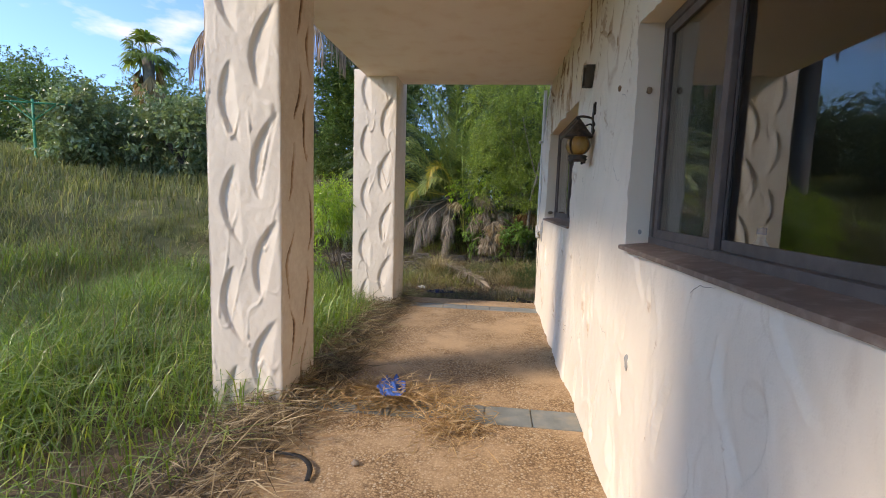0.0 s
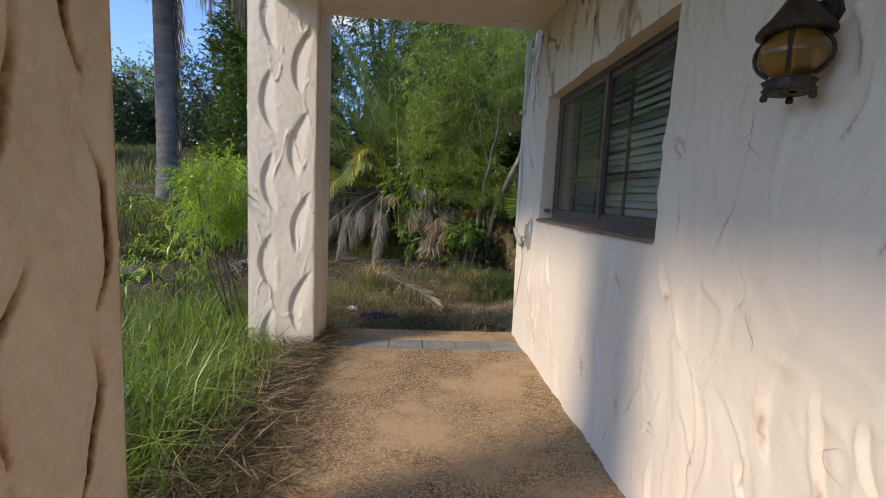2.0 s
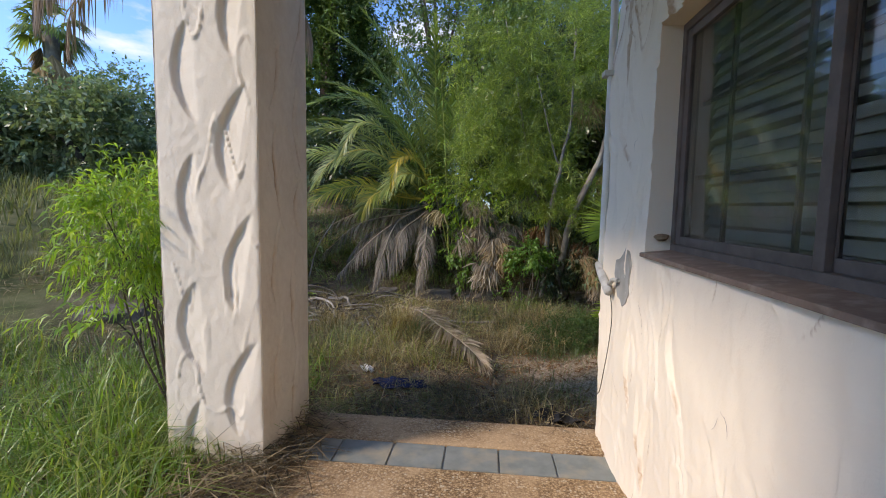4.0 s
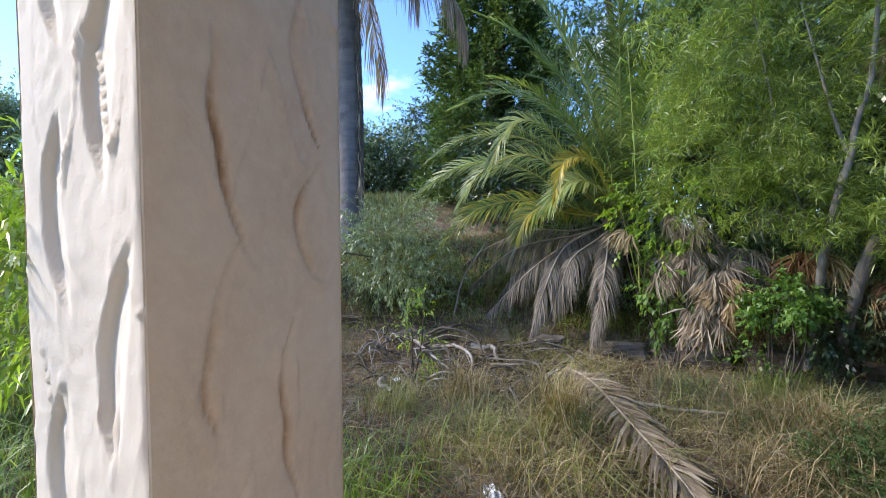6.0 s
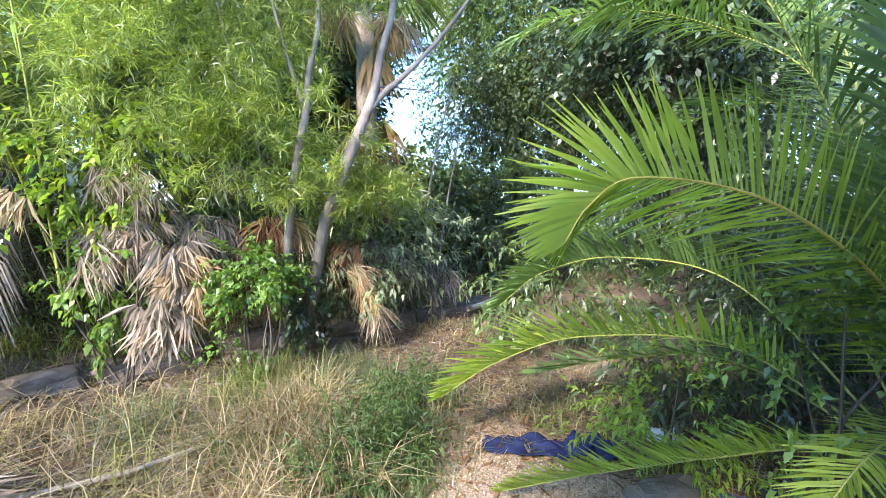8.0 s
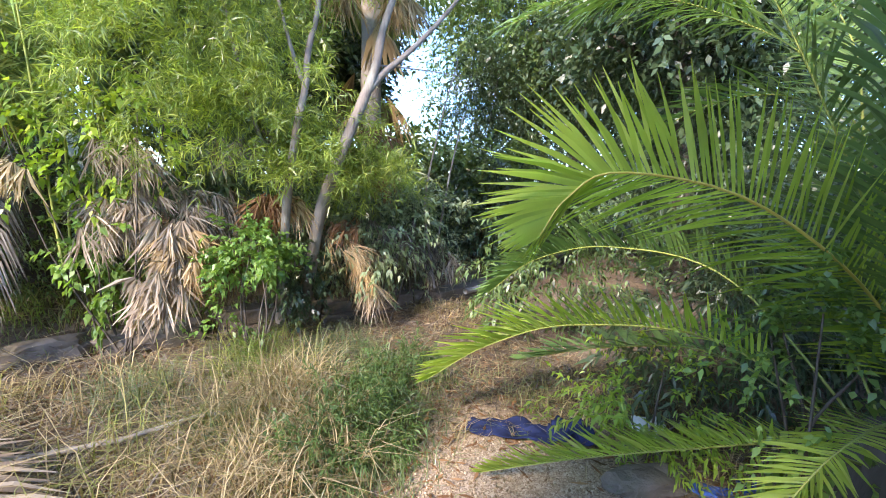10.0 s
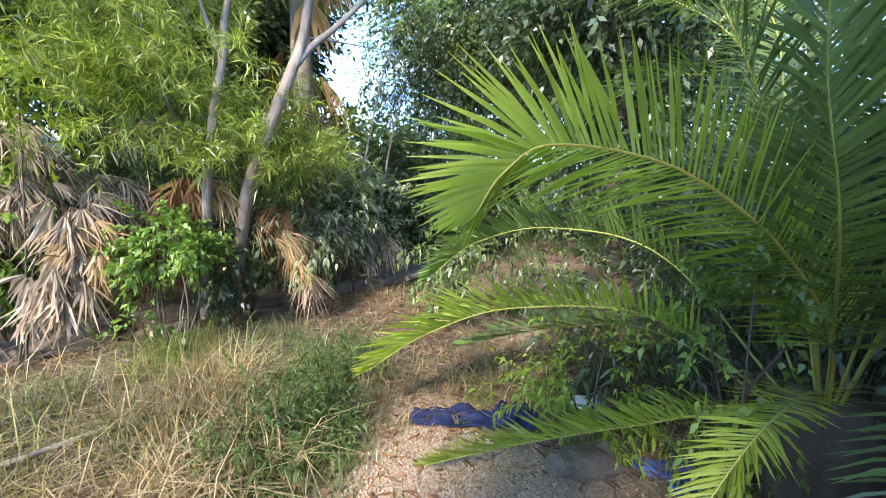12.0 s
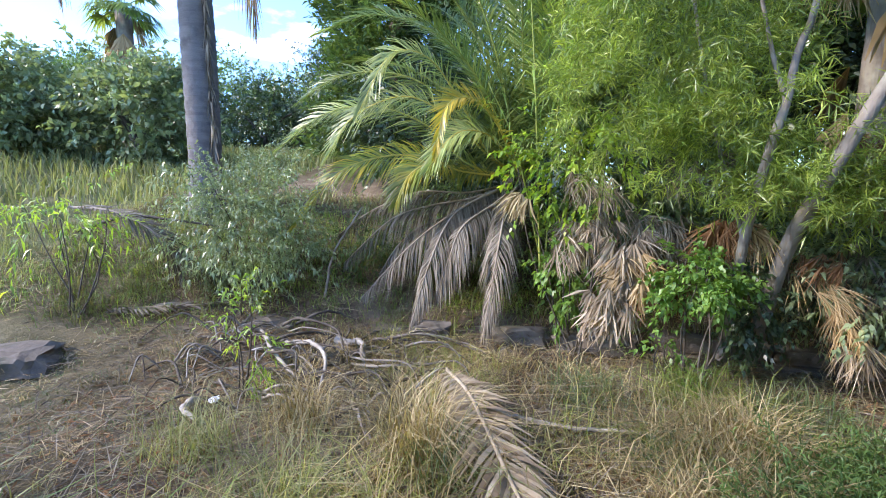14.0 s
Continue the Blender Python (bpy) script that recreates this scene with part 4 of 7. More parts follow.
# ---- litter on the porch ----
def rag(name, at, size, mat, seed, label, lift=0.03, angle=0.0, category="cloth"):
    """A crumpled piece of cloth, lying in folds."""
    n = 26
    rng = random.Random(seed)
    V, F = [], []
    for i in range(n + 1):
        for j in range(n + 1):
            u, v = i / n - 0.5, j / n - 0.5
            rim_n = 1 + 0.4 * noise.noise((math.cos(math.atan2(v, u)) * 1.1, math.sin(math.atan2(v, u)) * 1.1, seed)) + 0.3 * noise.noise((u * 4, v * 4, seed + 5))
            q = 1 - 0.29 * min(abs(u), abs(v)) / 0.5
            u, v = u * q, v * q
            f = noise.noise((u * 5 + seed, v * 2.5, seed)) + 0.22 * noise.noise((u * 9, v * 8, seed + 3))
            x, y = u * size[0] * rim_n, v * size[1] * rim_n + 0.35 * size[1] * noise.noise((u * 1.8, seed, 1))
            ca, sa = math.cos(angle), math.sin(angle)
            V.append((at[0] + x * ca - y * sa, at[1] + x * sa + y * ca, at[2] + 0.006 + lift * (0.55 + 0.9 * f) * (1 - 1.2 * max(abs(u), abs(v))) ** 0.5))
    for i in range(n):
        for j in range(n):
            a = i * (n + 1) + j
            F.append((a, a + n + 1, a + n + 2, a + 1))
    ob = raw(name, V, F, mat, None, "", True)
    m = ob.modifiers.new("thick", "SOLIDIFY")
    m.thickness = 0.004
    return tagged(ob, label, category)


rag("rag", (-0.60, 2.96, 0.065), (0.20, 0.34), M_BLUE, 3, "crumpled bright blue cloth lying in straw on the porch", 0.055, 0.35)


def build_strap():
    pts = smooth_line([(-1.10, 2.20, 0.012), (-1.0, 2.17, 0.03), (-0.88, 2.15, 0.035), (-0.80, 2.08, 0.03), (-0.775, 1.99, 0.012)], 24)
    V, Q = tube_arrays(pts, 0.013, 8)
    V[:, 2] = 0.004 + (V[:, 2] - pts.repeat(8, 0)[:, 2]) * 0.3 + pts.repeat(8, 0)[:, 2] * 0.8
    tagged(quads("rubber_strap", V, Q, M_RUBBER, None, "", True), "black strip of old rubber lying on the concrete", "debris")


build_strap()


def build_cracks():
    """Hairline cracks that follow the relief of the house wall."""
    rng = np.random.default_rng(83)
    out = []
    for k in range(46):
        y, z = rng.uniform(0.4, 6.0), rng.uniform(0.35, 2.6)
        if any(w[0] - 0.1 < y < w[1] + 0.1 and w[2] - 0.08 < z < w[3] + 0.08 for w in (WIN1, WIN2)):
            continue
        n, a = 14, rng.choice((0.1, 0.5, 1.2, 1.7)) + rng.normal(0, 0.2)
        ln = rng.uniform(0.06, 0.22)
        turn = a + np.cumsum(rng.normal(0, 0.35, n))
        Yc, Zc = y + np.cumsum(np.cos(turn)) * ln / n, z + np.cumsum(np.sin(turn)) * ln / n
        R = swoop_field(Yc, Zc)[0] + np.array([trowel(p, q) for p, q in zip(Yc, Zc)])
        w = 0.0010 * np.sin(np.pi * np.linspace(0.06, 0.94, n)) * rng.uniform(0.6, 1.5)
        X = WALL_X - R - 0.0028
        A = np.stack([X, Yc - w * np.sin(turn), Zc + w * np.cos(turn)], 1)
        B = np.stack([X, Yc + w * np.sin(turn), Zc - w * np.cos(turn)], 1)
        i = np.arange(n - 1)[:, None]
        out.append((np.concatenate([A, B]), np.concatenate([i, i + 1, i + 1 + n, i + n], 1)))
    VV, QQ = join(out)
    tagged(quads("wall_cracks", VV, QQ, M_TRIM), "fine dark hairline cracks in the cream plaster", "cracks", kind="stuff")


build_cracks()
lump("pebble", (-0.60, 2.17, 0.012), (0.02, 0.018, 0.014), M_SEED, 2, "small brown stone on the porch slab", "stone")

# ---- palms ----
def rachis_path(base, az, elev, length, bend, n=18, sway=0.0):
    """A frond's midrib: sets out at az, elev (degrees) and bends down by bend degrees."""
    a, p, out = radians(az), np.array(base, dtype=float), []
    step = length / (n - 1)
    for i in range(n):
        out.append(p.copy())
        s = i / (n - 1)
        e = radians(elev - bend * s ** 1.3)
        h = a + radians(sway) * s
        p = p + step * np.array((math.cos(e) * math.cos(h), math.cos(e) * math.sin(h), math.sin(e)))
    return np.array(out)


def frond(parent, path, mat, rib_mat, rng, leaf=0.45, n=55, width=0.024, open_up=0.35, sag=0.25, thick=0.016, bare=0.12, angle=0.7, ragged=0.0, rib_label="", label="", single=False, twist=0.0):
    """A feather frond: midrib with two rows of narrow leaflets; open_up lifts the rows into a V, sag lets the tips hang."""
    path = np.asarray(path)
    m = len(path)
    s = np.linspace(bare, 0.995, n)
    idx = s * (m - 1)
    i = np.minimum(idx.astype(int), m - 2)
    f = (idx - i)[:, None]
    P = path[i] * (1 - f) + path[i + 1] * f
    T = unit(np.gradient(path, axis=0))
    T = unit(T[i] * (1 - f) + T[i + 1] * f)
    side = unit(np.cross(T, np.array((0, 0, 1.0)) + 0.001))
    up = np.cross(side, T)
    side, up = side * math.cos(twist) + up * math.sin(twist), up * math.cos(twist) - side * math.sin(twist)
    L = leaf * np.clip(np.sin(np.pi * (0.10 + 0.86 * s)), 0.12, 1) ** 0.7
    arrays = []
    for sg in (-1, 1):
        keep = rng.random(n) >= ragged
        j = rng.standard_normal((n, 1)) * 0.07
        ang = angle + 0.75 * s[:, None] ** 2.5 + j
        D = unit(sg * side * np.cos(ang) + T * np.sin(ang) + up * (open_up + 0.12 * rng.standard_normal((n, 1))))
        W = width * (0.8 + 0.4 * rng.random((n, 1)))
        N = unit(np.cross(D, T))
        B = unit(np.cross(N, D))
        l = (L * (0.85 + 0.3 * rng.random(n)))[:, None]
        z = np.array((0, 0, 1.0))
        m1 = P + D * l * 0.45 - z * l * sag * 0.18
        tip = P + D * l * (1 - 0.2 * sag) - z * l * sag * (0.8 + 0.4 * rng.random((n, 1)))
        V = np.stack([P - B * W * 0.3, P + B * W * 0.3, m1 - B * W * 0.5, m1 + B * W * 0.5, tip - B * W * 0.05, tip + B * W * 0.05], 1)[keep].reshape(-1, 3)
        b = np.arange(keep.sum())[:, None] * 6
        arrays.append((V, np.concatenate([b + np.array((0, 1, 3, 2)), b + np.array((2, 3, 5, 4))], 1).reshape(-1, 4)))
    V, Q = join(arrays)
    if single:
        ob = tube("frond", path, thick * np.linspace(1, 0.25, m), rib_mat, None, label, 6)
        under(parent, ob)
        for k in range(len(V) // 6):
            raw("leaflet", V[6 * k:6 * k + 6], ((0, 1, 3, 2), (2, 3, 5, 4)), mat, ob)
        return ob
    ob = quads("frond", V, Q, mat, None, label)
    rib = tube("midrib", path, thick * np.linspace(1, 0.25, m), rib_mat, ob, rib_label, 6)
    under(parent, ob)
    return ob


R_RIB = two_tone("green_midrib", (0.20, 0.25, 0.055), (0.32, 0.33, 0.075), 8, 0.5)
R_DRY = two_tone("dry_midrib", (0.26, 0.2, 0.14), (0.4, 0.33, 0.25), 8, 0.8)
R_YEL = two_tone("yellow_midrib", (0.42, 0.36, 0.07), (0.55, 0.45, 0.10), 8, 0.5)


def build_date_palm():
    """The large palm behind the yard: green crown, yellowing low fronds, dead ones hanging."""
    rng = np.random.default_rng(11)
    c = np.array((-0.9, 10.95, 1.35))
    foot = float(land(c[0], c[1]))
    palm = thing("date_palm", (c[0], c[1], foot), "bushy date palm with green, yellowing and hanging dead fronds", "palm tree")
    under(palm, tube("trunk", smooth_line([(c[0], c[1], foot - 0.1), (c[0], c[1], 1.0), (c[0], c[1], 1.45)], 10), np.linspace(0.3, 0.22, 10), M_BARKD, sides=14, wobble=0.12, rng=rng))
    # the arching fronds of the open side: kind, twist, points after the crown
    arcs = [
        ("y", 0.75, [(-1.59, 10.6, 1.56), (-1.88, 10.4, 1.66), (-2.25, 10.15, 1.62), (-2.57, 9.95, 1.44), (-2.96, 9.8, 0.92)]),
        ("y", 0.6, [(-1.45, 10.5, 1.5), (-1.62, 10.2, 1.58), (-1.80, 10.0, 1.46), (-1.9, 9.9, 1.2)]),
        ("g", 0.7, [(-1.45, 10.7, 1.58), (-1.84, 10.6, 1.96), (-2.42, 10.5, 2.18), (-2.97, 10.4, 2.1), (-3.48, 10.3, 1.75)]),
        ("p", 0.7, [(-1.25, 10.7, 1.70), (-1.45, 10.5, 2.11), (-1.72, 10.3, 2.53), (-2.03, 10.1, 2.54), (-2.27, 9.9, 1.99)]),
        ("g", 0.6, [(-1.15, 10.8, 1.75), (-1.34, 10.7, 2.36), (-1.74, 10.5, 2.82), (-2.3, 10.3, 2.99), (-2.87, 10.2, 2.84)]),
        ("p", 0.7, [(-1.2, 10.7, 1.62), (-1.55, 10.45, 2.0), (-1.95, 10.25, 2.2), (-2.4, 10.05, 2.0), (-2.65, 9.95, 1.6)]),
        ("o", 0.8, [(-0.92, 10.6, 1.50), (-1.03, 10.1, 1.89), (-1.17, 9.8, 2.05), (-1.32, 9.6, 1.96), (-1.38, 9.5, 1.57)]),
        ("p", 0.6, [(-0.95, 10.6, 1.55), (-1.12, 10.2, 1.80), (-1.35, 9.95, 1.80), (-1.55, 9.8, 1.5)]),
        ("g", 0.4, [(-0.97, 10.7, 2.44), (-1.05, 10.6, 3.03), (-1.27, 10.4, 3.41)]), ("g", 0.5, [(-1.12, 10.7, 2.35), (-1.49, 10.6, 3.03), (-1.87, 10.4, 3.4)]),
        ("g", -0.4, [(-0.73, 10.7, 2.31), (-0.6, 10.5, 2.89), (-0.48, 10.3, 3.24)]), ("g", 0.6, [(-1.4, 10.9, 1.9), (-2.1, 10.9, 2.5), (-2.9, 10.8, 2.6), (-3.5, 10.7, 2.3)]),
        ("d", 0.3, [(-1.21, 10.5, 1.27), (-1.43, 10.1, 1.08), (-1.56, 9.85, 0.67), (-1.69, 9.7, 0.10)]), ("d", 0.4, [(-1.33, 10.5, 1.25), (-1.73, 10.3, 1.17), (-2.1, 10.2, 1.03), (-2.56, 10.1, 0.60)]),
        ("d", 0.3, [(-1.27, 10.5, 1.25), (-1.63, 10.2, 0.99), (-1.89, 10.0, 0.73), (-2.27, 9.9, 0.30)]), ("d", 0.0, [(-0.97, 10.4, 1.25), (-0.95, 9.95, 0.93), (-1.0, 9.85, 0.5), (-1.06, 9.75, 0.0)]),
        ("d", 0.4, [(-1.4, 10.6, 1.3), (-1.9, 10.45, 1.3), (-2.4, 10.35, 1.1), (-2.75, 10.3, 0.85)]), ("d", 0.2, [(-1.1, 10.4, 1.2), (-1.3, 10.0, 1.0), (-1.4, 9.9, 0.7), (-1.5, 9.85, 0.4)]), ("d", 0.3, [(-1.3, 10.5, 1.15), (-1.75, 10.3, 1.0), (-2.0, 10.2, 0.8), (-2.2, 10.15, 0.5)]),
    ]
    # the rest of the crown: azimuth, elevation, length, bend
    for az, el, ln, bend in ((150, 74, 3.0, 60), (120, 80, 3.2, 45), (240, 78, 3.0, 62), (270, 82, 2.8, 50), (60, 78, 3.0, 50), (20, 70, 2.9, 60), (330, 74, 2.8, 66), (90, 68, 3.0, 50), (188, 84, 3.3, 40), (170, 70, 3.1, 70), (205, 80, 3.2, 66), (228, 70, 2.4, 80), (180, 58, 2.6, 70)):
        base = c + np.array((math.cos(radians(az)) * 0.15, math.sin(radians(az)) * 0.15, 0.12))
        arcs.append(("g", rng.uniform(-0.3, 0.6), rachis_path(base, az, el, ln, bend, 8, rng.uniform(-10, 10))))
    looks = {
        "g": (L_DATE, R_RIB, 0.42, 110, 0.015, 0.18, 0.22, 0.0, ""), "p": (L_PALEG, R_YEL, 0.40, 110, 0.015, 0.18, 0.30, 0.0, "pale green arching frond"),
        "y": (L_YELLOW, R_YEL, 0.36, 110, 0.015, 0.18, 0.30, 0.0, "yellowing frond"), "o": (L_GOLD, R_YEL, 0.24, 110, 0.013, 0.2, 0.15, 0.0, "golden yellow dying frond"),
        "d": (L_DRY, R_DRY, 0.26, 150, 0.010, -0.1, 0.9, 0.18, "dead grey hanging frond"),
    }
    for kind, twist, pts in arcs:
        mat, rib, leaf, n, w, opening, sag, ragged, label = looks[kind]
        path = smooth_line([tuple(c + (0, 0, 0.08)), *[tuple(p) for p in pts]], 24)
        frond(palm, path, mat, rib, rng, leaf, n, w, opening, sag, 0.014, 0.12, 0.6, ragged, label=label, twist=twist)


build_date_palm()


def build_near_palm():
    """The low palm round the house corner, whose fronds reach across the path."""
    rng = np.random.default_rng(5)
    base = (2.35, 6.62, 0.18)
    palm = thing("young_palm", (2.35, 6.62, 0.0), "low young date palm with long bright green arching fronds", "palm tree")
    under(palm, tube("trunk", [(2.35, 6.62, -0.12), (2.35, 6.62, 0.12), (2.34, 6.62, 0.36)], (0.2, 0.22, 0.14), M_BARKD, sides=12, wobble=0.12, rng=rng))
    arcs = [
        ([base, (2.14, 6.6, 0.62), (1.76, 6.66, 0.97), (1.30, 6.78, 1.225), (0.97, 6.93, 1.29), (0.855, 6.99, 1.225), (0.80, 7.02, 1.13)], L_NEAR_LIT, 0.33, 124, 0.0125, 0.4, 0.10, R_YEL),
        ([base, (2.22, 7.25, 0.53), (1.70, 7.69, 0.57), (1.35, 7.92, 0.45), (1.09, 8.08, 0.26)], L_NEAR_LIT, 0.36, 96, 0.016, 0.4, 0.12, R_RIB),
        ([base, (2.5, 7.4, 0.78), (2.2, 7.9, 0.9), (1.82, 8.12, 0.82), (1.55, 8.2, 0.64)], L_NEAR_SHADE, 0.36, 96, 0.016, 0.4, 0.12, R_RIB),
        ([base, (2.0, 6.85, 0.30), (1.71, 7.09, 0.24), (1.4, 7.36, 0.14), (1.1, 7.62, 0.02)], L_NEAR_LIT, 0.25, 84, 0.013, 0.45, 0.05, R_RIB),
        ([base, (1.85, 6.57, 0.56), (1.58, 6.60, 0.56), (1.40, 6.64, 0.44), (1.22, 6.70, 0.18)], L_NEAR_LIT, 0.19, 70, 0.010, 0.3, 0.12, R_RIB),
        ([base, (1.95, 6.58, 0.8), (1.62, 6.55, 1.15), (1.52, 6.60, 1.5), (1.45, 6.62, 1.95)], L_NEAR_SHADE, 0.42, 96, 0.014, 0.2, 0.15, R_RIB),
        ([base, (2.2, 6.4, 1.2), (1.95, 6.35, 1.66), (1.76, 6.80, 1.94), (1.5, 7.2, 1.97), (1.32, 7.4, 1.86)], L_NEAR_SHADE, 0.42, 96, 0.014, 0.15, 0.3, R_RIB),
        ([base, (2.3, 6.5, 1.3), (2.1, 6.55, 1.95), (1.8, 6.9, 2.35), (1.6, 7.3, 2.4)], L_NEAR_SHADE, 0.45, 96, 0.014, 0.15, 0.3, R_RIB),
        ([base, (2.35, 7.3, 0.42), (2.15, 7.8, 0.34), (1.85, 8.25, 0.16)], L_NEAR_SHADE, 0.36, 50, 0.02, 0.35, 0.15, R_RIB),
        ([base, (2.8, 7.2, 0.9), (3.0, 7.7, 0.95), (3.1, 8.3, 0.6)], L_NEAR_SHADE, 0.42, 56, 0.022, 0.3, 0.2, R_RIB),
        ([base, (2.7, 6.9, 1.2), (2.8, 7.3, 1.7), (2.7, 7.8, 1.7), (2.6, 8.3, 1.35)], L_NEAR_SHADE, 0.42, 56, 0.022, 0.3, 0.2, R_RIB),
        ([base, (2.1, 6.35, 0.5), (1.8, 6.33, 0.62), (1.5, 6.33, 0.4), (1.35, 6.36, 0.12)], L_NEAR_SHADE, 0.2, 60, 0.010, 0.3, 0.2, R_RIB),
        ([base, (2.1, 6.7, 0.95), (1.85, 6.85, 1.5), (1.85, 7.05, 1.9), (1.95, 7.3, 2.3)], L_NEAR_SHADE, 0.4, 96, 0.014, 0.3, 0.15, R_RIB),
        ([base, (2.5, 6.4, 1.3), (2.5, 6.5, 2.1), (2.3, 6.9, 2.6), (2.0, 7.3, 2.7)], L_NEAR_SHADE, 0.45, 96, 0.014, 0.3, 0.25, R_RIB),
    ]
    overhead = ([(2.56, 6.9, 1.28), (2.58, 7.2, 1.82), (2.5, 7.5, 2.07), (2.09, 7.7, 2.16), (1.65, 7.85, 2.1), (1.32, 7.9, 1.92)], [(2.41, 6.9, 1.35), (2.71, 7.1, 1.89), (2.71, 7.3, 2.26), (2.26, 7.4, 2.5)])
    arcs += [([base, *pts], L_NEAR_SHADE, 0.38, 100, 0.014, 0.15, 0.22, R_RIB) for pts in overhead]
    for k, (pts, mat, leaf, n, w, opening, sag, rib) in enumerate(arcs):
        frond(palm, smooth_line(pts, 30), mat, rib, rng, leaf, n, w, opening, sag, 0.0065, 0.18, 0.42, single=k in (0, 4), twist=(-0.95, -0.5, -0.5, -0.4, -0.3)[k] if k < 5 else 0.0)


build_near_palm()


def build_tall_palm():
    """The tall smooth-trunked palm beyond the yard, with dry fronds hanging under its crown."""
    rng = np.random.default_rng(21)
    x, y = -5.0, 10.75
    z0 = float(land(x, y))
    palm = thing("tall_palm", (x, y, z0), "tall grey ringed palm with dry fronds hanging below its crown", "palm tree")
    zs = np.linspace(z0 - 0.2, 5.7, 90)
    rad = np.interp(zs, (z0, z0 + 0.6, 3.2, 5.7), (0.23, 0.195, 0.20, 0.165)) * (1 + 0.022 * np.sin(zs * 38))
    pts = np.stack([x + 0.05 * np.sin(zs * 0.6), y + 0 * zs, zs], 1)
    under(palm, tube("trunk", pts, rad, M_PALMTRUNK, sides=22))
    top = np.array((x, y, 5.7))
    for k in range(15):
        az = 24 * k + rng.uniform(-8, 8)
        frond(palm, rachis_path(top, az, rng.uniform(50, 80), 3.2, rng.uniform(85, 115), 20), L_DATE, R_RIB, rng, 0.6, 60, 0.03, 0.1, 0.6, 0.025)
    for az, ln in ((185, 3.1), (212, 3.0), (232, 2.7), (318, 2.7), (290, 2.6), (20, 2.8), (110, 3.0), (345, 2.4)):
        frond(palm, rachis_path(top, az, -5, ln, 88, 20), L_PINK, R_DRY, rng, 0.55, 70, 0.022, -0.3, 0.95, 0.025, 0.1, 0.9, 0.1, label="dry tan hanging frond")
    V, Q = spray_arrays(np.stack([np.full(26, x + 0.2), np.full(26, y - 0.05), np.linspace(1.9, 5.5, 26)], 1), unit(np.tile((0.25, -0.1, -1.0), (26, 1))), rng, 16, 0.4, 0.22, 0.02, 0.3, 0.5)
    under(palm, quads("dry_strand", V, Q, L_DRY, None, "dry grey strands clinging to the trunk"))


build_tall_palm()


def fan_arrays(P, D, up, R, rng, n=26, spread=2.6, droop=0.3, width=0.05):
    """A fan leaf: n blades spread round D in the plane of D and its side."""
    S = unit(np.cross(D, up))
    N = np.cross(S, D)
    a = np.linspace(-spread / 2, spread / 2, n)[:, None]
    dirs = unit(np.cos(a) * D + np.sin(a) * S + N * 0.08 * rng.standard_normal((n, 1)))
    L = R * (0.75 + 0.3 * rng.random((n, 1)))
    B = unit(np.cross(N[None].repeat(n, 0), dirs))
    z = np.array((0, 0, 1.0))
    m1 = P + dirs * L * 0.5
    tip = P + dirs * L * 0.9 - z * L * droop
    V = np.stack([P + 0 * dirs - B * 0.006, P + 0 * dirs + B * 0.006, m1 - B * R * width, m1 + B * R * width, tip - B * 0.004, tip + B * 0.004], 1).reshape(-1, 3)
    b = np.arange(n)[:, None] * 6
    return V, np.concatenate([b + np.array((0, 1, 3, 2)), b + np.array((2, 3, 5, 4))], 1).reshape(-1, 4)


def build_fan_palm(x, y, z0, ztop, seed, label, crown=26, R=1.0, trunk_r=0.22, skirt=20):
    rng = np.random.default_rng(seed)
    palm = thing("fan_palm", (x, y, z0), label, "palm tree")
    kids = [tube("trunk", [(x, y, z0 - 0.3), (x, y, (z0 + ztop) / 2), (x, y, ztop)], (trunk_r * 1.2, trunk_r, trunk_r * 0.9), M_BARK, sides=14, wobble=0.08, rng=rng)]
    green, dead, stems = [], [], []
    for k in range(crown):
        az, el = k * 2.4 + rng.uniform(-0.3, 0.3), radians(rng.uniform(-15, 80))
        d = np.array((math.cos(az) * math.cos(el), math.sin(az) * math.cos(el), math.sin(el)))
        p0 = np.array((x, y, ztop))
        p1 = p0 + d * R * rng.uniform(0.6, 0.95)
        stems.append(tube_arrays(np.array([p0, (p0 + p1) / 2 + (0, 0, 0.04), p1]), 0.012, 5))
        green.append(fan_arrays(p1, unit(d - np.array((0, 0, 0.35))), np.array((0.1, 0.1, 1.0)), R * 0.85, rng, 22, 2.7, 0.35))
    for k in range(skirt):
        az = k * 2.4
        d = unit(np.array((math.cos(az) * 0.45, math.sin(az) * 0.45, -1.0)))
        p = np.array((x + math.cos(az) * trunk_r, y + math.sin(az) * trunk_r, ztop - rng.uniform(0.0, min(2.2, (ztop - z0) * 0.6))))
        dead.append(fan_arrays(p + d * 0.2, d, np.array((math.cos(az), math.sin(az), 0.3)), R * 0.9, rng, 16, 1.1, 0.15))
    for nm, arr, mat, lab in (("crown", green, L_DATE, ""), ("stalk", stems, R_RIB, ""), ("dead_skirt", dead, L_TAN, "dry tan skirt of dead leaves")):
        if arr:
            V, Q = join(arr)
            kids.append(quads(nm, V, Q, mat, None, lab))
    under(palm, *kids)


build_fan_palm(-12.3, 15.4, float(land(-12.3, 15.4)), 6.0, 3, "fan palm with a shaggy dry skirt on the slope", 26, 0.72, 0.2, 24)


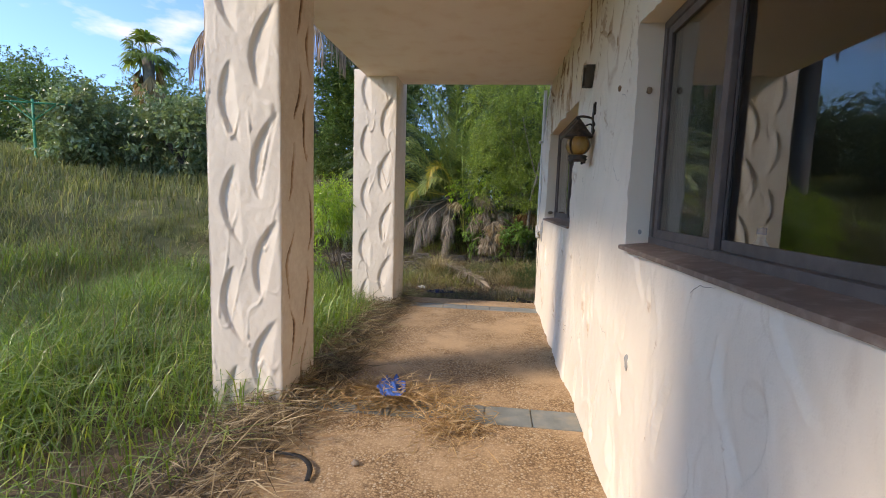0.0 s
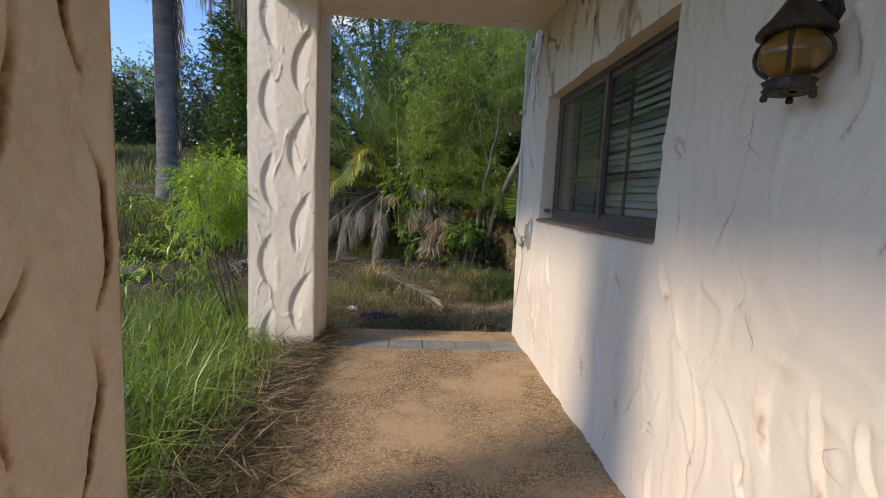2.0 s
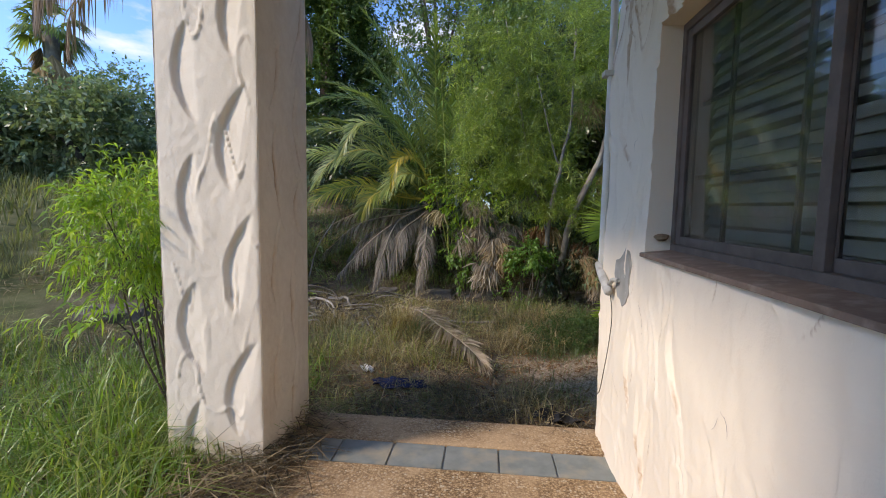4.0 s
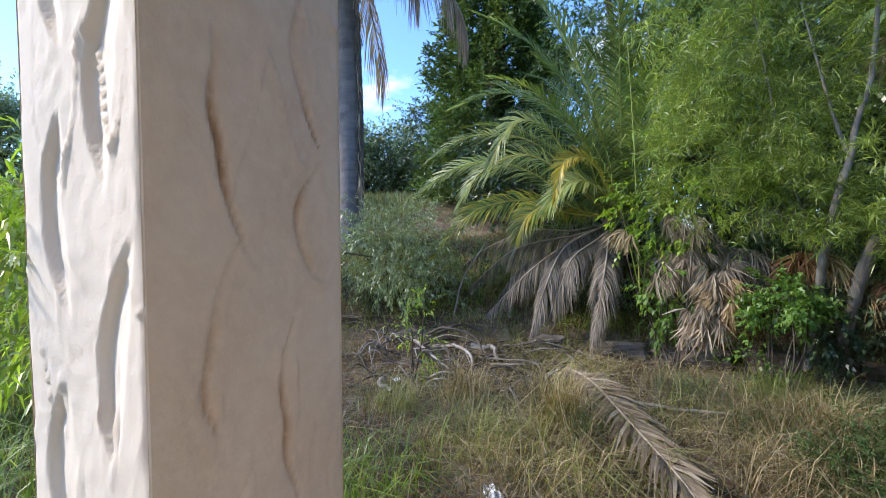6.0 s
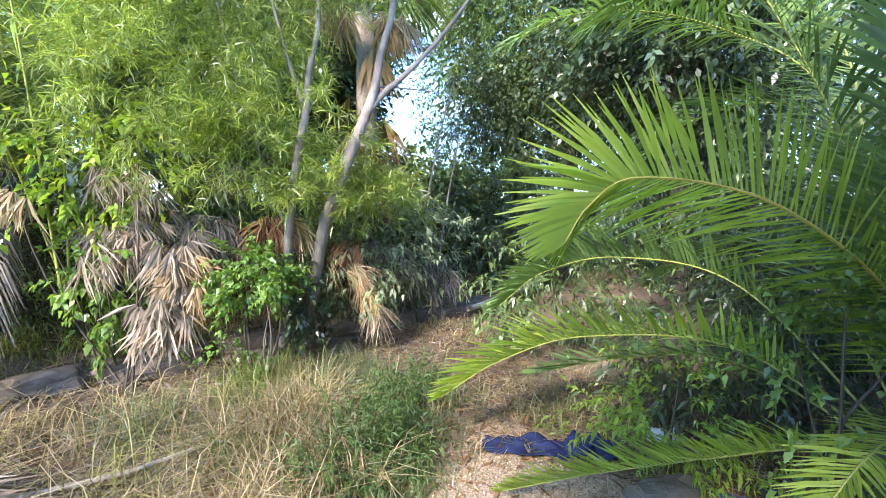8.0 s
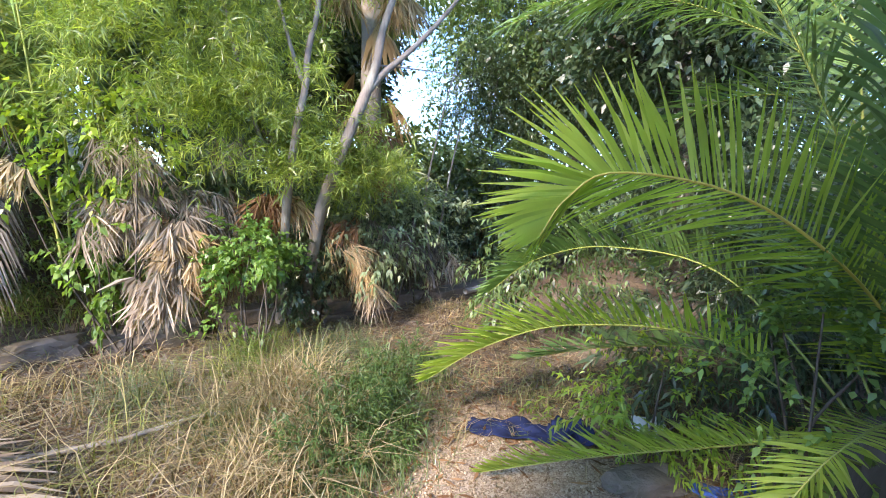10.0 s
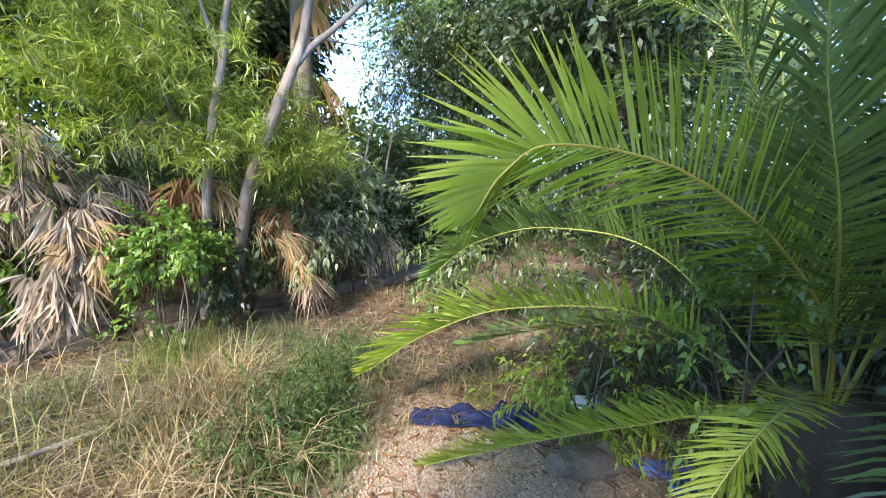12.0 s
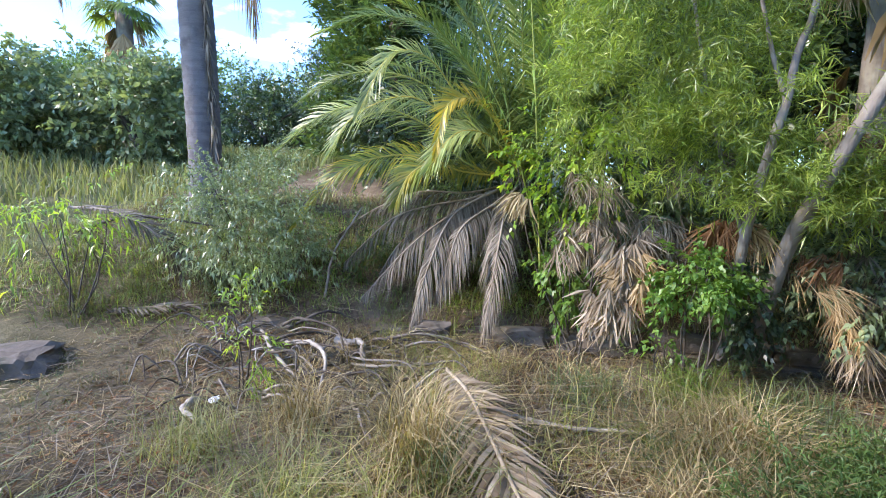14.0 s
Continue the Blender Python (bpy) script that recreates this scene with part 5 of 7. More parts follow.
def strap_arrays(P, D, L, W, rng, sag=0.3):
    """Broad dry straps: three rows of two corners from P along D, the tips bent down and a little aside."""
    n = len(P)
    L, W = np.broadcast_to(L, (n,))[:, None], np.broadcast_to(W, (n,))[:, None]
    S = unit(np.cross(D, unit(rng.standard_normal((n, 3)) * 0.5 + np.array((0, -1.0, 0.3)))))
    z = np.array((0, 0, 1.0))
    m1 = P + D * L * 0.45
    tip = P + D * L * (1 - 0.3 * sag) - z * L * sag * 0.7 + rng.standard_normal((n, 3)) * L * 0.09
    V = np.stack([P - S * W * 0.35, P + S * W * 0.35, m1 - S * W * 0.5, m1 + S * W * 0.5, tip - S * W * 0.08, tip + S * W * 0.08], 1).reshape(-1, 3)
    b = np.arange(n)[:, None] * 6
    return V, np.concatenate([b + np.array((0, 1, 3, 2)), b + np.array((2, 3, 5, 4))], 1).reshape(-1, 4)


def build_dead_clumps():
    """Dead fan leaves hanging over the stone edge: each clump is a drape of folded fans that overlap downwards."""
    rng = np.random.default_rng(8)
    grey, pale, rust, straw = "pale grey-tan dead palm leaves matted in the thicket", "pale pinkish-tan dead fan leaves draped over the bank", "red-brown dead fan leaf hanging in the thicket", "straw-coloured dead palm leaves hanging to the ground"
    # top of the drape, half width, drop, fans, strap length, strap width, lean, material
    spots = [
        ((0.0, 9.72, 0.98), 0.11, 0.5, 13, 0.34, 0.028, -0.10, L_PALE, pale), ((-0.10, 9.66, 0.6), 0.10, 0.22, 7, 0.28, 0.028, -0.2, L_PALE, pale), ((0.06, 9.70, 0.95), 0.10, 0.30, 5, 0.32, 0.024, 0.25, L_TAN, pale),
        ((-0.32, 9.85, 1.12), 0.16, 0.30, 10, 0.30, 0.016, 0.0, L_PALE, grey), ((-0.02, 9.9, 1.18), 0.2, 0.25, 10, 0.30, 0.016, 0.1, L_DRY, grey), ((0.3, 9.95, 1.16), 0.2, 0.25, 9, 0.32, 0.016, 0.1, L_DRY, grey),
        ((-0.72, 9.75, 1.32), 0.06, 0.05, 3, 0.30, 0.028, -0.25, L_STRAW, "pale straw-coloured dead fan leaf below the palm crown"),
        ((0.66, 9.80, 1.14), 0.10, 0.10, 6, 0.38, 0.022, -0.1, L_RUST, rust), ((0.80, 9.78, 1.14), 0.05, 0.08, 3, 0.38, 0.022, 0.15, L_TAN, "light tan dead fan leaf hanging beside a stem"),
        ((1.12, 9.74, 0.84), 0.10, 0.16, 4, 0.40, 0.009, 0.7, L_TAN, straw), ((1.30, 9.70, 0.64), 0.07, 0.26, 5, 0.36, 0.011, 0.25, L_TAN, straw), ((1.42, 9.68, 0.40), 0.06, 0.1, 3, 0.38, 0.014, 0.1, L_PALE, straw), ((1.24, 9.75, 0.95), 0.12, 0.1, 4, 0.26, 0.014, -0.6, L_RUST, "rust-brown dead leaves curled over the straw"),
        ((1.6, 10.02, 1.72), 0.12, 0.12, 5, 0.34, 0.02, 0.2, L_RUST, rust), ((1.72, 10.1, 1.45), 0.1, 0.2, 5, 0.40, 0.02, 0.0, L_RUST, rust),
        ((1.30, 10.1, 2.92), 0.1, 0.15, 6, 0.52, 0.026, 0.05, L_TAN, "tan dead fan leaves hanging high in the tree"), ((1.92, 10.2, 2.95), 0.12, 0.15, 7, 0.52, 0.026, -0.15, L_TAN, "tan dead fan leaves hanging high in the tree"),
        ((0.95, 10.0, 1.0), 0.2, 0.3, 8, 0.34, 0.014, 0.0, L_DRY, grey), ((0.35, 10.0, 0.85), 0.22, 0.3, 8, 0.34, 0.014, 0.0, L_RUST, "rusty brown dead leaves in the shade of the vine"), ((1.75, 9.95, 0.9), 0.25, 0.3, 8, 0.34, 0.014, 0.1, L_DRY, grey), ((-0.2, 9.9, 1.5), 0.2, 0.2, 7, 0.3, 0.016, 0.1, L_PALE, grey), ((0.5, 9.9, 1.6), 0.25, 0.2, 6, 0.3, 0.014, 0.1, L_DRY, grey), ((1.2, 9.95, 1.45), 0.22, 0.2, 7, 0.32, 0.014, 0.0, L_TAN, grey), ((2.2, 10.0, 0.7), 0.25, 0.3, 7, 0.32, 0.014, 0.1, L_DRY, grey),
    ]
    for top, wide, drop, fans, ln, w, lean, mat, label in spots:
        arr = []
        fans, ln, w = int(fans * 2.2), ln * 0.66, w * 0.6
        for k in range(fans):
            s = (k + 0.5) / fans
            at = np.array(top) + np.array((rng.uniform(-wide, wide) + lean * s * drop, -0.10 * s + rng.normal(0, 0.03), -drop * s))
            lead = unit(np.array((lean + rng.normal(0, 0.4), -0.28 + rng.normal(0, 0.2), -1.0)))
            side = unit(np.cross(lead, np.array((0, 1.0, 0.2))))
            m = rng.integers(10, 17)
            a = np.linspace(-0.5, 0.5, m)[:, None] * rng.uniform(0.6, 1.25) + rng.normal(0, 0.06, (m, 1))
            D = unit(lead * np.cos(a) + side * np.sin(a) + rng.standard_normal((m, 3)) * 0.16)
            arr.append(strap_arrays(at + D * 0.02, D, ln * rng.uniform(0.65, 1.1, m), w * rng.uniform(0.6, 1.15, m), rng, 0.22))
        V, Q = join(arr)
        tagged(quads("dead_palm_leaves", V, Q, mat), label, "dead leaves", "dead palm leaf clumps")


build_dead_clumps()


# ---- trees and shrubs ----
def clump_points(rng, centre, size, clumps, per, tight=0.22, hollow=0.45):
    """Points in clumps spread through an ellipsoid, with gaps between them."""
    d = unit(rng.standard_normal((clumps, 3)))
    r = hollow + (1 - hollow) * rng.random((clumps, 1)) ** 0.6
    c = np.array(centre) + d * r * np.array(size)
    sz = np.array(size).mean() * tight * (0.6 + 0.8 * rng.random((clumps, 1)))
    P = (c[:, None] + rng.standard_normal((clumps, per, 3)) * sz[:, None]).reshape(-1, 3)
    A = unit(P - np.array(centre) + rng.standard_normal(P.shape) * 0.4 * np.array(size).mean())
    return P, A, c


def build_tree(name, x, y, trunk_h, centre_z, size, seed, mat, bark, label, clumps=60, per=12, leaves=14, leaf=0.09, width=0.035, twig=0.4, droop=0.3, trunk_r=0.14, category="tree", tight=0.2, limbs=9, spread=0.8):
    rng = np.random.default_rng(seed)
    z0 = float(land(x, y))
    tree = thing(name, (x, y, z0), label, category)
    c = np.array((x, y, z0 + centre_z))
    P, A, tips = clump_points(rng, c, size, clumps, per, tight)
    keep = P[:, 2] > z0 + 0.05
    V, Q = spray_arrays(P[keep], A[keep], rng, leaves, twig, leaf, width, spread, droop)
    kids = [quads("crown", V, Q, mat)]
    if trunk_h:
        fork = np.array((x + rng.uniform(-0.2, 0.2), y, z0 + trunk_h))
        kids.append(tube("trunk", smooth_line([(x, y, z0 - 0.2), ((x + fork[0]) / 2, y, z0 + trunk_h * 0.5), fork], 10), np.linspace(trunk_r, trunk_r * 0.75, 10), bark, sides=10, wobble=0.05, rng=rng))
        for k in range(limbs):
            t = tips[k * len(tips) // limbs]
            mid = (fork + t) / 2 + np.array((0, 0, 0.1)) * np.linalg.norm(t - fork)
            kids.append(tube("limb", smooth_line([fork - (0, 0, 0.1), mid, t], 8), np.linspace(trunk_r * 0.5, trunk_r * 0.08, 8), bark, sides=6))
    under(tree, *kids)


def build_wattle():
    """The feathery tree over the bank: leaning stems, sprays of fine narrow leaves."""
    rng = np.random.default_rng(40)
    x, y = 1.25, 9.95
    z0 = float(land(x, y))
    tree = thing("wattle_tree", (x, y, z0), "light green feathery tree with several leaning grey stems", "tree")
    stems = [
        ([(0.92, 9.9, 0.1), (0.98, 9.65, 0.9), (1.06, 9.4, 1.36), (1.22, 9.4, 1.73), (1.34, 9.4, 2.02), (1.40, 9.4, 2.3), (1.5, 9.35, 2.75), (1.5, 9.3, 3.9)], 0.052),
        ([(1.29, 9.4, 1.88), (1.42, 9.4, 2.02), (1.62, 9.38, 2.2), (1.95, 9.35, 2.56), (2.4, 9.2, 3.2)], 0.030),
        ([(0.72, 9.85, 0.1), (0.74, 9.6, 1.0), (0.78, 9.4, 1.56), (0.84, 9.4, 1.83), (0.87, 9.4, 2.1), (0.95, 9.4, 2.5), (0.95, 9.3, 3.8)], 0.036),
        ([(0.84, 9.4, 1.84), (0.76, 9.38, 2.05), (0.66, 9.35, 2.4), (0.5, 9.3, 3.0)], 0.017),
        ([(0.74, 9.6, 1.0), (0.5, 9.6, 1.8), (0.3, 9.6, 2.8), (0.1, 9.6, 3.8)], 0.016),
        ([(1.36, 9.4, 2.06), (1.7, 9.5, 2.1), (2.3, 9.7, 2.16)], 0.008),
        ([(2.2, 9.95, 0.2), (2.05, 9.9, 1.0), (2.15, 9.85, 1.7), (2.3, 9.8, 2.3)], 0.013),
    ]
    kids = [tube("stem", smooth_line(p, 22), np.linspace(r, r * 0.35, 22), M_BARK, sides=9, wobble=0.04, rng=rng) for p, r in stems]
    groups = []
    for centre, size, clumps in (((0.3, 9.65, 2.55), (0.85, 0.6, 0.75), 40), ((0.95, 9.4, 3.4), (1.3, 0.8, 0.9), 36), ((1.9, 9.3, 3.9), (1.3, 0.9, 0.8), 24), ((0.5, 9.5, 1.62), (0.5, 0.3, 0.22), 15), ((0.3, 9.5, 3.9), (1.2, 0.8, 0.9), 30), ((2.3, 9.7, 3.0), (0.7, 0.6, 0.5), 10), ((1.35, 9.5, 1.32), (0.36, 0.3, 0.14), 8), ((0.95, 9.5, 1.3), (0.4, 0.25, 0.14), 8), ((-0.1, 9.6, 1.95), (0.45, 0.35, 0.4), 11), ((0.95, 9.45, 1.9), (0.5, 0.3, 0.25), 9)):
        P, A, _ = clump_points(rng, centre, size, int(clumps * 1.2), 10, 0.12, 0.2)
        groups.append((P, unit(A + np.array((0, -0.1, 0.0)))))
    P, A = np.vstack([g[0] for g in groups]), np.vstack([g[1] for g in groups])
    V, Q = spray_arrays(P, A, rng, 34, 0.30, 0.085, 0.0072, 0.9, 0.1, 0.3, 0.12)
    kids.append(quads("crown", V, Q, L_WATTLE))
    under(tree, *kids)


build_wattle()


def build_canes():
    """Tall strap-leaved canes between the date palm and the feathery tree."""
    rng = np.random.default_rng(71)
    plant = thing("cane_clump", (-0.1, 10.3, 0.3), "clump of slender canes with long drooping strap leaves", "shrub")
    P, A = [], []
    for k in range(8):
        b = np.array((rng.uniform(-0.75, -0.2), rng.uniform(9.9, 10.6), 0.6))
        tip = b + np.array((rng.uniform(-0.5, 0.3), rng.uniform(-0.6, 0.2), rng.uniform(1.4, 3.0)))
        line = smooth_line([b, (b + tip) / 2 + (0, 0, 0.25), tip], 12)
        under(plant, tube("cane", line, np.linspace(0.011, 0.004, 12), R_RIB, sides=5))
        for q in line[3:]:
            for _ in range(4):
                P.append(q)
                A.append(unit(np.array((rng.normal(), rng.normal() - 0.3, rng.uniform(-0.6, 0.5)))))
    V, Q = leaf_arrays(np.array(P), np.array(A), rng.uniform(0.14, 0.3, len(P)), rng.uniform(0.01, 0.018, len(P)), rng, 0.6, 0.5)
    under(plant, quads("leaves", V, Q, L_BAMBOO))


build_canes()


def build_shrub(name, at, size, seed, mat, label, stems=8, clumps=26, per=6, leaves=12, leaf=0.1, width=0.022, twig=0.25, droop=0.3, foot=None, stem_mat=None, category="shrub", hollow=0.25, tight=0.2):
    rng = np.random.default_rng(seed)
    foot = foot or (at[0], at[1])
    z0 = float(land(*foot))
    sh = thing(name, (foot[0], foot[1], z0), label, category)
    P, A, tips = clump_points(rng, at, size, clumps, per, tight, hollow)
    V, Q = spray_arrays(P, A, rng, leaves, twig, leaf, width, 0.7, droop, 0.5, 0.3)
    kids = [quads("leaves", V, Q, mat)]
    for k in range(stems):
        t = tips[k * len(tips) // stems]
        b = np.array((foot[0] + rng.uniform(-0.08, 0.08), foot[1] + rng.uniform(-0.08, 0.08), z0 - 0.05))
        kids.append(tube("stem", smooth_line([b, (b + t) / 2 + rng.standard_normal(3) * 0.05, t], 9), np.linspace(0.009, 0.003, 9), stem_mat or M_BARKD, sides=5))
    under(sh, *kids)


build_shrub("green_shrub", (-2.04, 5.82, 1.2), (0.24, 0.24, 0.26), 14, L_SHRUB, "bright green leggy shrub growing beside the pillar", 7, 44, 6, 16, 0.075, 0.012, 0.2, 0.12, (-1.9, 5.95))
build_shrub("grey_shrub", (-3.5, 9.75, 1.0), (0.72, 0.45, 0.62), 15, L_GREYG, "soft grey-green bush on the edge of the bank", 8, 120, 8, 16, 0.05, 0.015, 0.22, 0.1)
build_shrub("vine_thicket", (0.47, 9.5, 0.72), (0.27, 0.14, 0.17), 16, L_VINEB, "bright green broad-leaved vine over the stone edge", 6, 44, 4, 10, 0.044, 0.026, 0.13, 0.1)
build_shrub("vine_thicket", (0.34, 9.6, 0.3), (0.08, 0.1, 0.26), 17, L_VINEB, "bright green broad-leaved vine trailing to the ground", 3, 8, 3, 8, 0.042, 0.024, 0.18, 0.3)
build_shrub("vine_thicket", (0.86, 9.72, 0.56), (0.2, 0.12, 0.3), 41, L_DARK, "dark small-leaved creeper in the shade", 4, 34, 5, 10, 0.035, 0.022, 0.14, 0.3)
build_shrub("ivy", (-0.38, 10.0, 0.75), (0.18, 0.2, 0.65), 18, L_VINE, "light green ivy climbing up the dead palm leaves", 4, 30, 4, 10, 0.05, 0.035, 0.16, 0.3)
build_shrub("ivy", (-0.35, 9.9, 1.55), (0.6, 0.25, 0.35), 28, L_SHRUB, "light green ivy over the crown of the palm", 4, 30, 4, 9, 0.055, 0.036, 0.16, 0.3)
build_shrub("climbing_vine", (1.62, 6.72, 0.66), (0.11, 0.12, 0.44), 19, L_VINE, "fresh green broad-leaved vine climbing through the palm", 5, 26, 4, 11, 0.032, 0.019, 0.13, 0.5)
build_shrub("low_fern", (1.95, 7.45, 0.22), (0.34, 0.3, 0.2), 20, L_SHRUB, "low yellow-green weed beside the young palm", 6, 26, 4, 14, 0.045, 0.014, 0.2, 0.1)
build_shrub("undergrowth", (1.6, 9.95, 0.85), (0.75, 0.3, 0.5), 22, L_GREYG, "shaded grey-green undergrowth behind the stone edge", 6, 50, 6, 12, 0.06, 0.024, 0.22, 0.2)
build_shrub("undergrowth", (-1.4, 10.9, 0.95), (0.8, 0.35, 0.4), 23, L_MID, "shaded green undergrowth below the palm", 6, 50, 6, 12, 0.05, 0.02, 0.22, 0.2)
build_shrub("undergrowth", (2.9, 9.0, 0.55), (0.9, 0.5, 0.5), 24, L_MID, "low shaded green undergrowth beside the path", 6, 46, 6, 12, 0.07, 0.02, 0.25, 0.2)
# dark leaf colour puts in the shade under the palm and in thicket gaps
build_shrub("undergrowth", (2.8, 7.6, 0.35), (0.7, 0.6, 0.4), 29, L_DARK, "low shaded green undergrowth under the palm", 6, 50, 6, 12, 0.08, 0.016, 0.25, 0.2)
build_shrub("undergrowth", (0.0, 10.7, 1.35), (0.9, 0.3, 0.5), 42, L_DARK, "dark backing undergrowth between palm and thicket", 5, 60, 6, 12, 0.06, 0.022, 0.22, 0.2)
build_shrub("undergrowth", (1.3, 10.5, 0.9), (0.9, 0.25, 0.5), 43, L_DARK, "dark backing undergrowth behind the thicket", 5, 50, 6, 12, 0.06, 0.022, 0.22, 0.2)
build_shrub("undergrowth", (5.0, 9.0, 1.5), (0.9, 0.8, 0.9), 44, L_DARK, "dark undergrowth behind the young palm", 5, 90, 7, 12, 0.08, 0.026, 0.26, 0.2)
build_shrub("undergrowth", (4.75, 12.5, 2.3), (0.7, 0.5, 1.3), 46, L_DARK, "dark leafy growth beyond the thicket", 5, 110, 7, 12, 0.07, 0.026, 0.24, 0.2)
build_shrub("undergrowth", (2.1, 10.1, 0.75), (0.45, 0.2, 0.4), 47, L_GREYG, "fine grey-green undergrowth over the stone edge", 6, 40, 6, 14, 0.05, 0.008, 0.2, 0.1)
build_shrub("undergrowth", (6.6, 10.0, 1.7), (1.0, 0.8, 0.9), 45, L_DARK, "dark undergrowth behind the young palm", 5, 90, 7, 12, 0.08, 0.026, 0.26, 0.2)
build_shrub("weed", (-2.95, 6.9, 0.45), (0.4, 0.35, 0.35), 25, L_SHRUB, "light green weeds at the edge of the grass", 6, 14, 4, 11, 0.10, 0.02, 0.24, 0.3)
build_shrub("tall_weed", (-2.35, 8.5, 0.42), (0.1, 0.1, 0.42), 26, L_SHRUB, "thin upright pale green weed with a seed head", 3, 10, 3, 9, 0.07, 0.014, 0.16, 0.1)
build_shrub("yellow_weed", (-4.6, 8.9, 1.1), (0.6, 0.4, 0.2), 27, L_SHRUB, "yellow-green leafy weed arching over the bank", 6, 14, 4, 11, 0.08, 0.016, 0.3, 0.3)


def build_conifer(name, x, y, h, r, seed, mat, label, tiers=70, per=36, point=0.85, leaf=0.22):
    """A dense conifer: a straight stem with upswept sprays that shorten to the top."""
    rng = np.random.default_rng(seed)
    z0 = float(land(x, y))
    t = thing(name, (x, y, z0), label, "tree")
    s = rng.random(tiers * per) ** 1.15
    a = rng.random(tiers * per) * 2 * np.pi
    lobes = 1 + 0.22 * np.sin(3 * a + 9 * s) + 0.15 * np.sin(5 * a - 17 * s)
    rad = r * (1 - s ** (1 / point)) ** 0.75 * lobes * (0.55 + 0.45 * rng.random(len(s)))
    P = np.stack([x + rad * np.cos(a), y + rad * np.sin(a), z0 + 0.25 + s * (h - 0.3)], 1)
    A = unit(np.stack([np.cos(a), np.sin(a), 0.55 + 0 * a], 1) + rng.standard_normal(P.shape) * 0.25)
    V, Q = spray_arrays(P, A, rng, 9, leaf * 2.0, leaf, leaf * 0.3, 0.6, 0.1)
    under(t, tube("trunk", [(x, y, z0 - 0.2), (x, y, z0 + h * 0.5), (x, y, z0 + h * 0.95)], (r * 0.12 + 0.06, r * 0.08 + 0.03, 0.02), M_BARKD, sides=9), quads("foliage", V, Q, mat))


build_conifer("cypress_tree", -4.4, 15.6, 11.5, 2.0, 31, L_CYPRESS, "tall dark green cypress behind the palm", 200, 60, 1.8, 0.15)
build_conifer("conical_conifer", -26.9, 17.8, 4.9, 2.7, 32, L_DARK, "dark cone-shaped conifer on the crest of the field", 60, 40, 1.2, 0.22)

FAR_TREES = [
    (-13.0, 21.5, 2.2, (3.0, 2.0, 1.9), L_DARK, "dark spreading conifer at the end of the field"), (-9.5, 22.5, 2.0, (2.4, 2.0, 1.8), L_DARK, "dark spreading conifer at the end of the field"),
    (-16.8, 21.0, 2.6, (2.6, 2.2, 2.4), L_MID, "dense green tree at the end of the field"), (-20.5, 19.5, 2.7, (3.0, 2.5, 2.4), L_MID, "dense green tree at the end of the field"),
    (-24.5, 22.0, 3.4, (3.4, 2.8, 3.0), L_MID, "dense green tree at the end of the field"), (-28.5, 25.5, 4.2, (4.0, 3.0, 3.4), L_MID, "tall green tree behind the field"),
    (-21.0, 27.5, 4.2, (4.2, 3.0, 3.2), L_MID, "tall green tree behind the field"), (-15.0, 27.0, 3.4, (3.6, 3.0, 2.6), L_GREYG, "grey-green tree behind the field"),
    (-32.0, 21.0, 2.4, (3.0, 3.0, 2.0), L_GREYG, "grey-green tree behind the field"), (-26.0, 9.5, 2.6, (1.5, 1.5, 2.6), L_GREYG, "thin grey-green tree on the crest"),
    (-10.2, 13.9, 1.75, (1.9, 1.3, 1.6), L_GREYG, "dense green bush in front of the fan palm"), (-12.6, 12.9, 1.5, (1.5, 1.2, 1.5), L_GREYG, "grey-green bush in front of the fan palm"),
    (-36.0, 28.0, 3.6, (4.5, 3.5, 3.0), L_MID, "green tree behind the field"), (-25, 13.0, 3.2, (1.5, 1.5, 3.0), L_GREYG, "thin grey-green tree on the crest"),
]
for k, (x, y, cz, size, mat, label) in enumerate(FAR_TREES):
    cz, size = cz * 0.62, tuple(q * 0.72 for q in size)
    build_tree("field_tree", x, y, cz * 0.5, cz, size, 50 + k, mat, M_BARKD, label, 90, 16, 9, 0.15, 0.075, 0.4, 0.1, 0.14, tight=0.16, limbs=6)

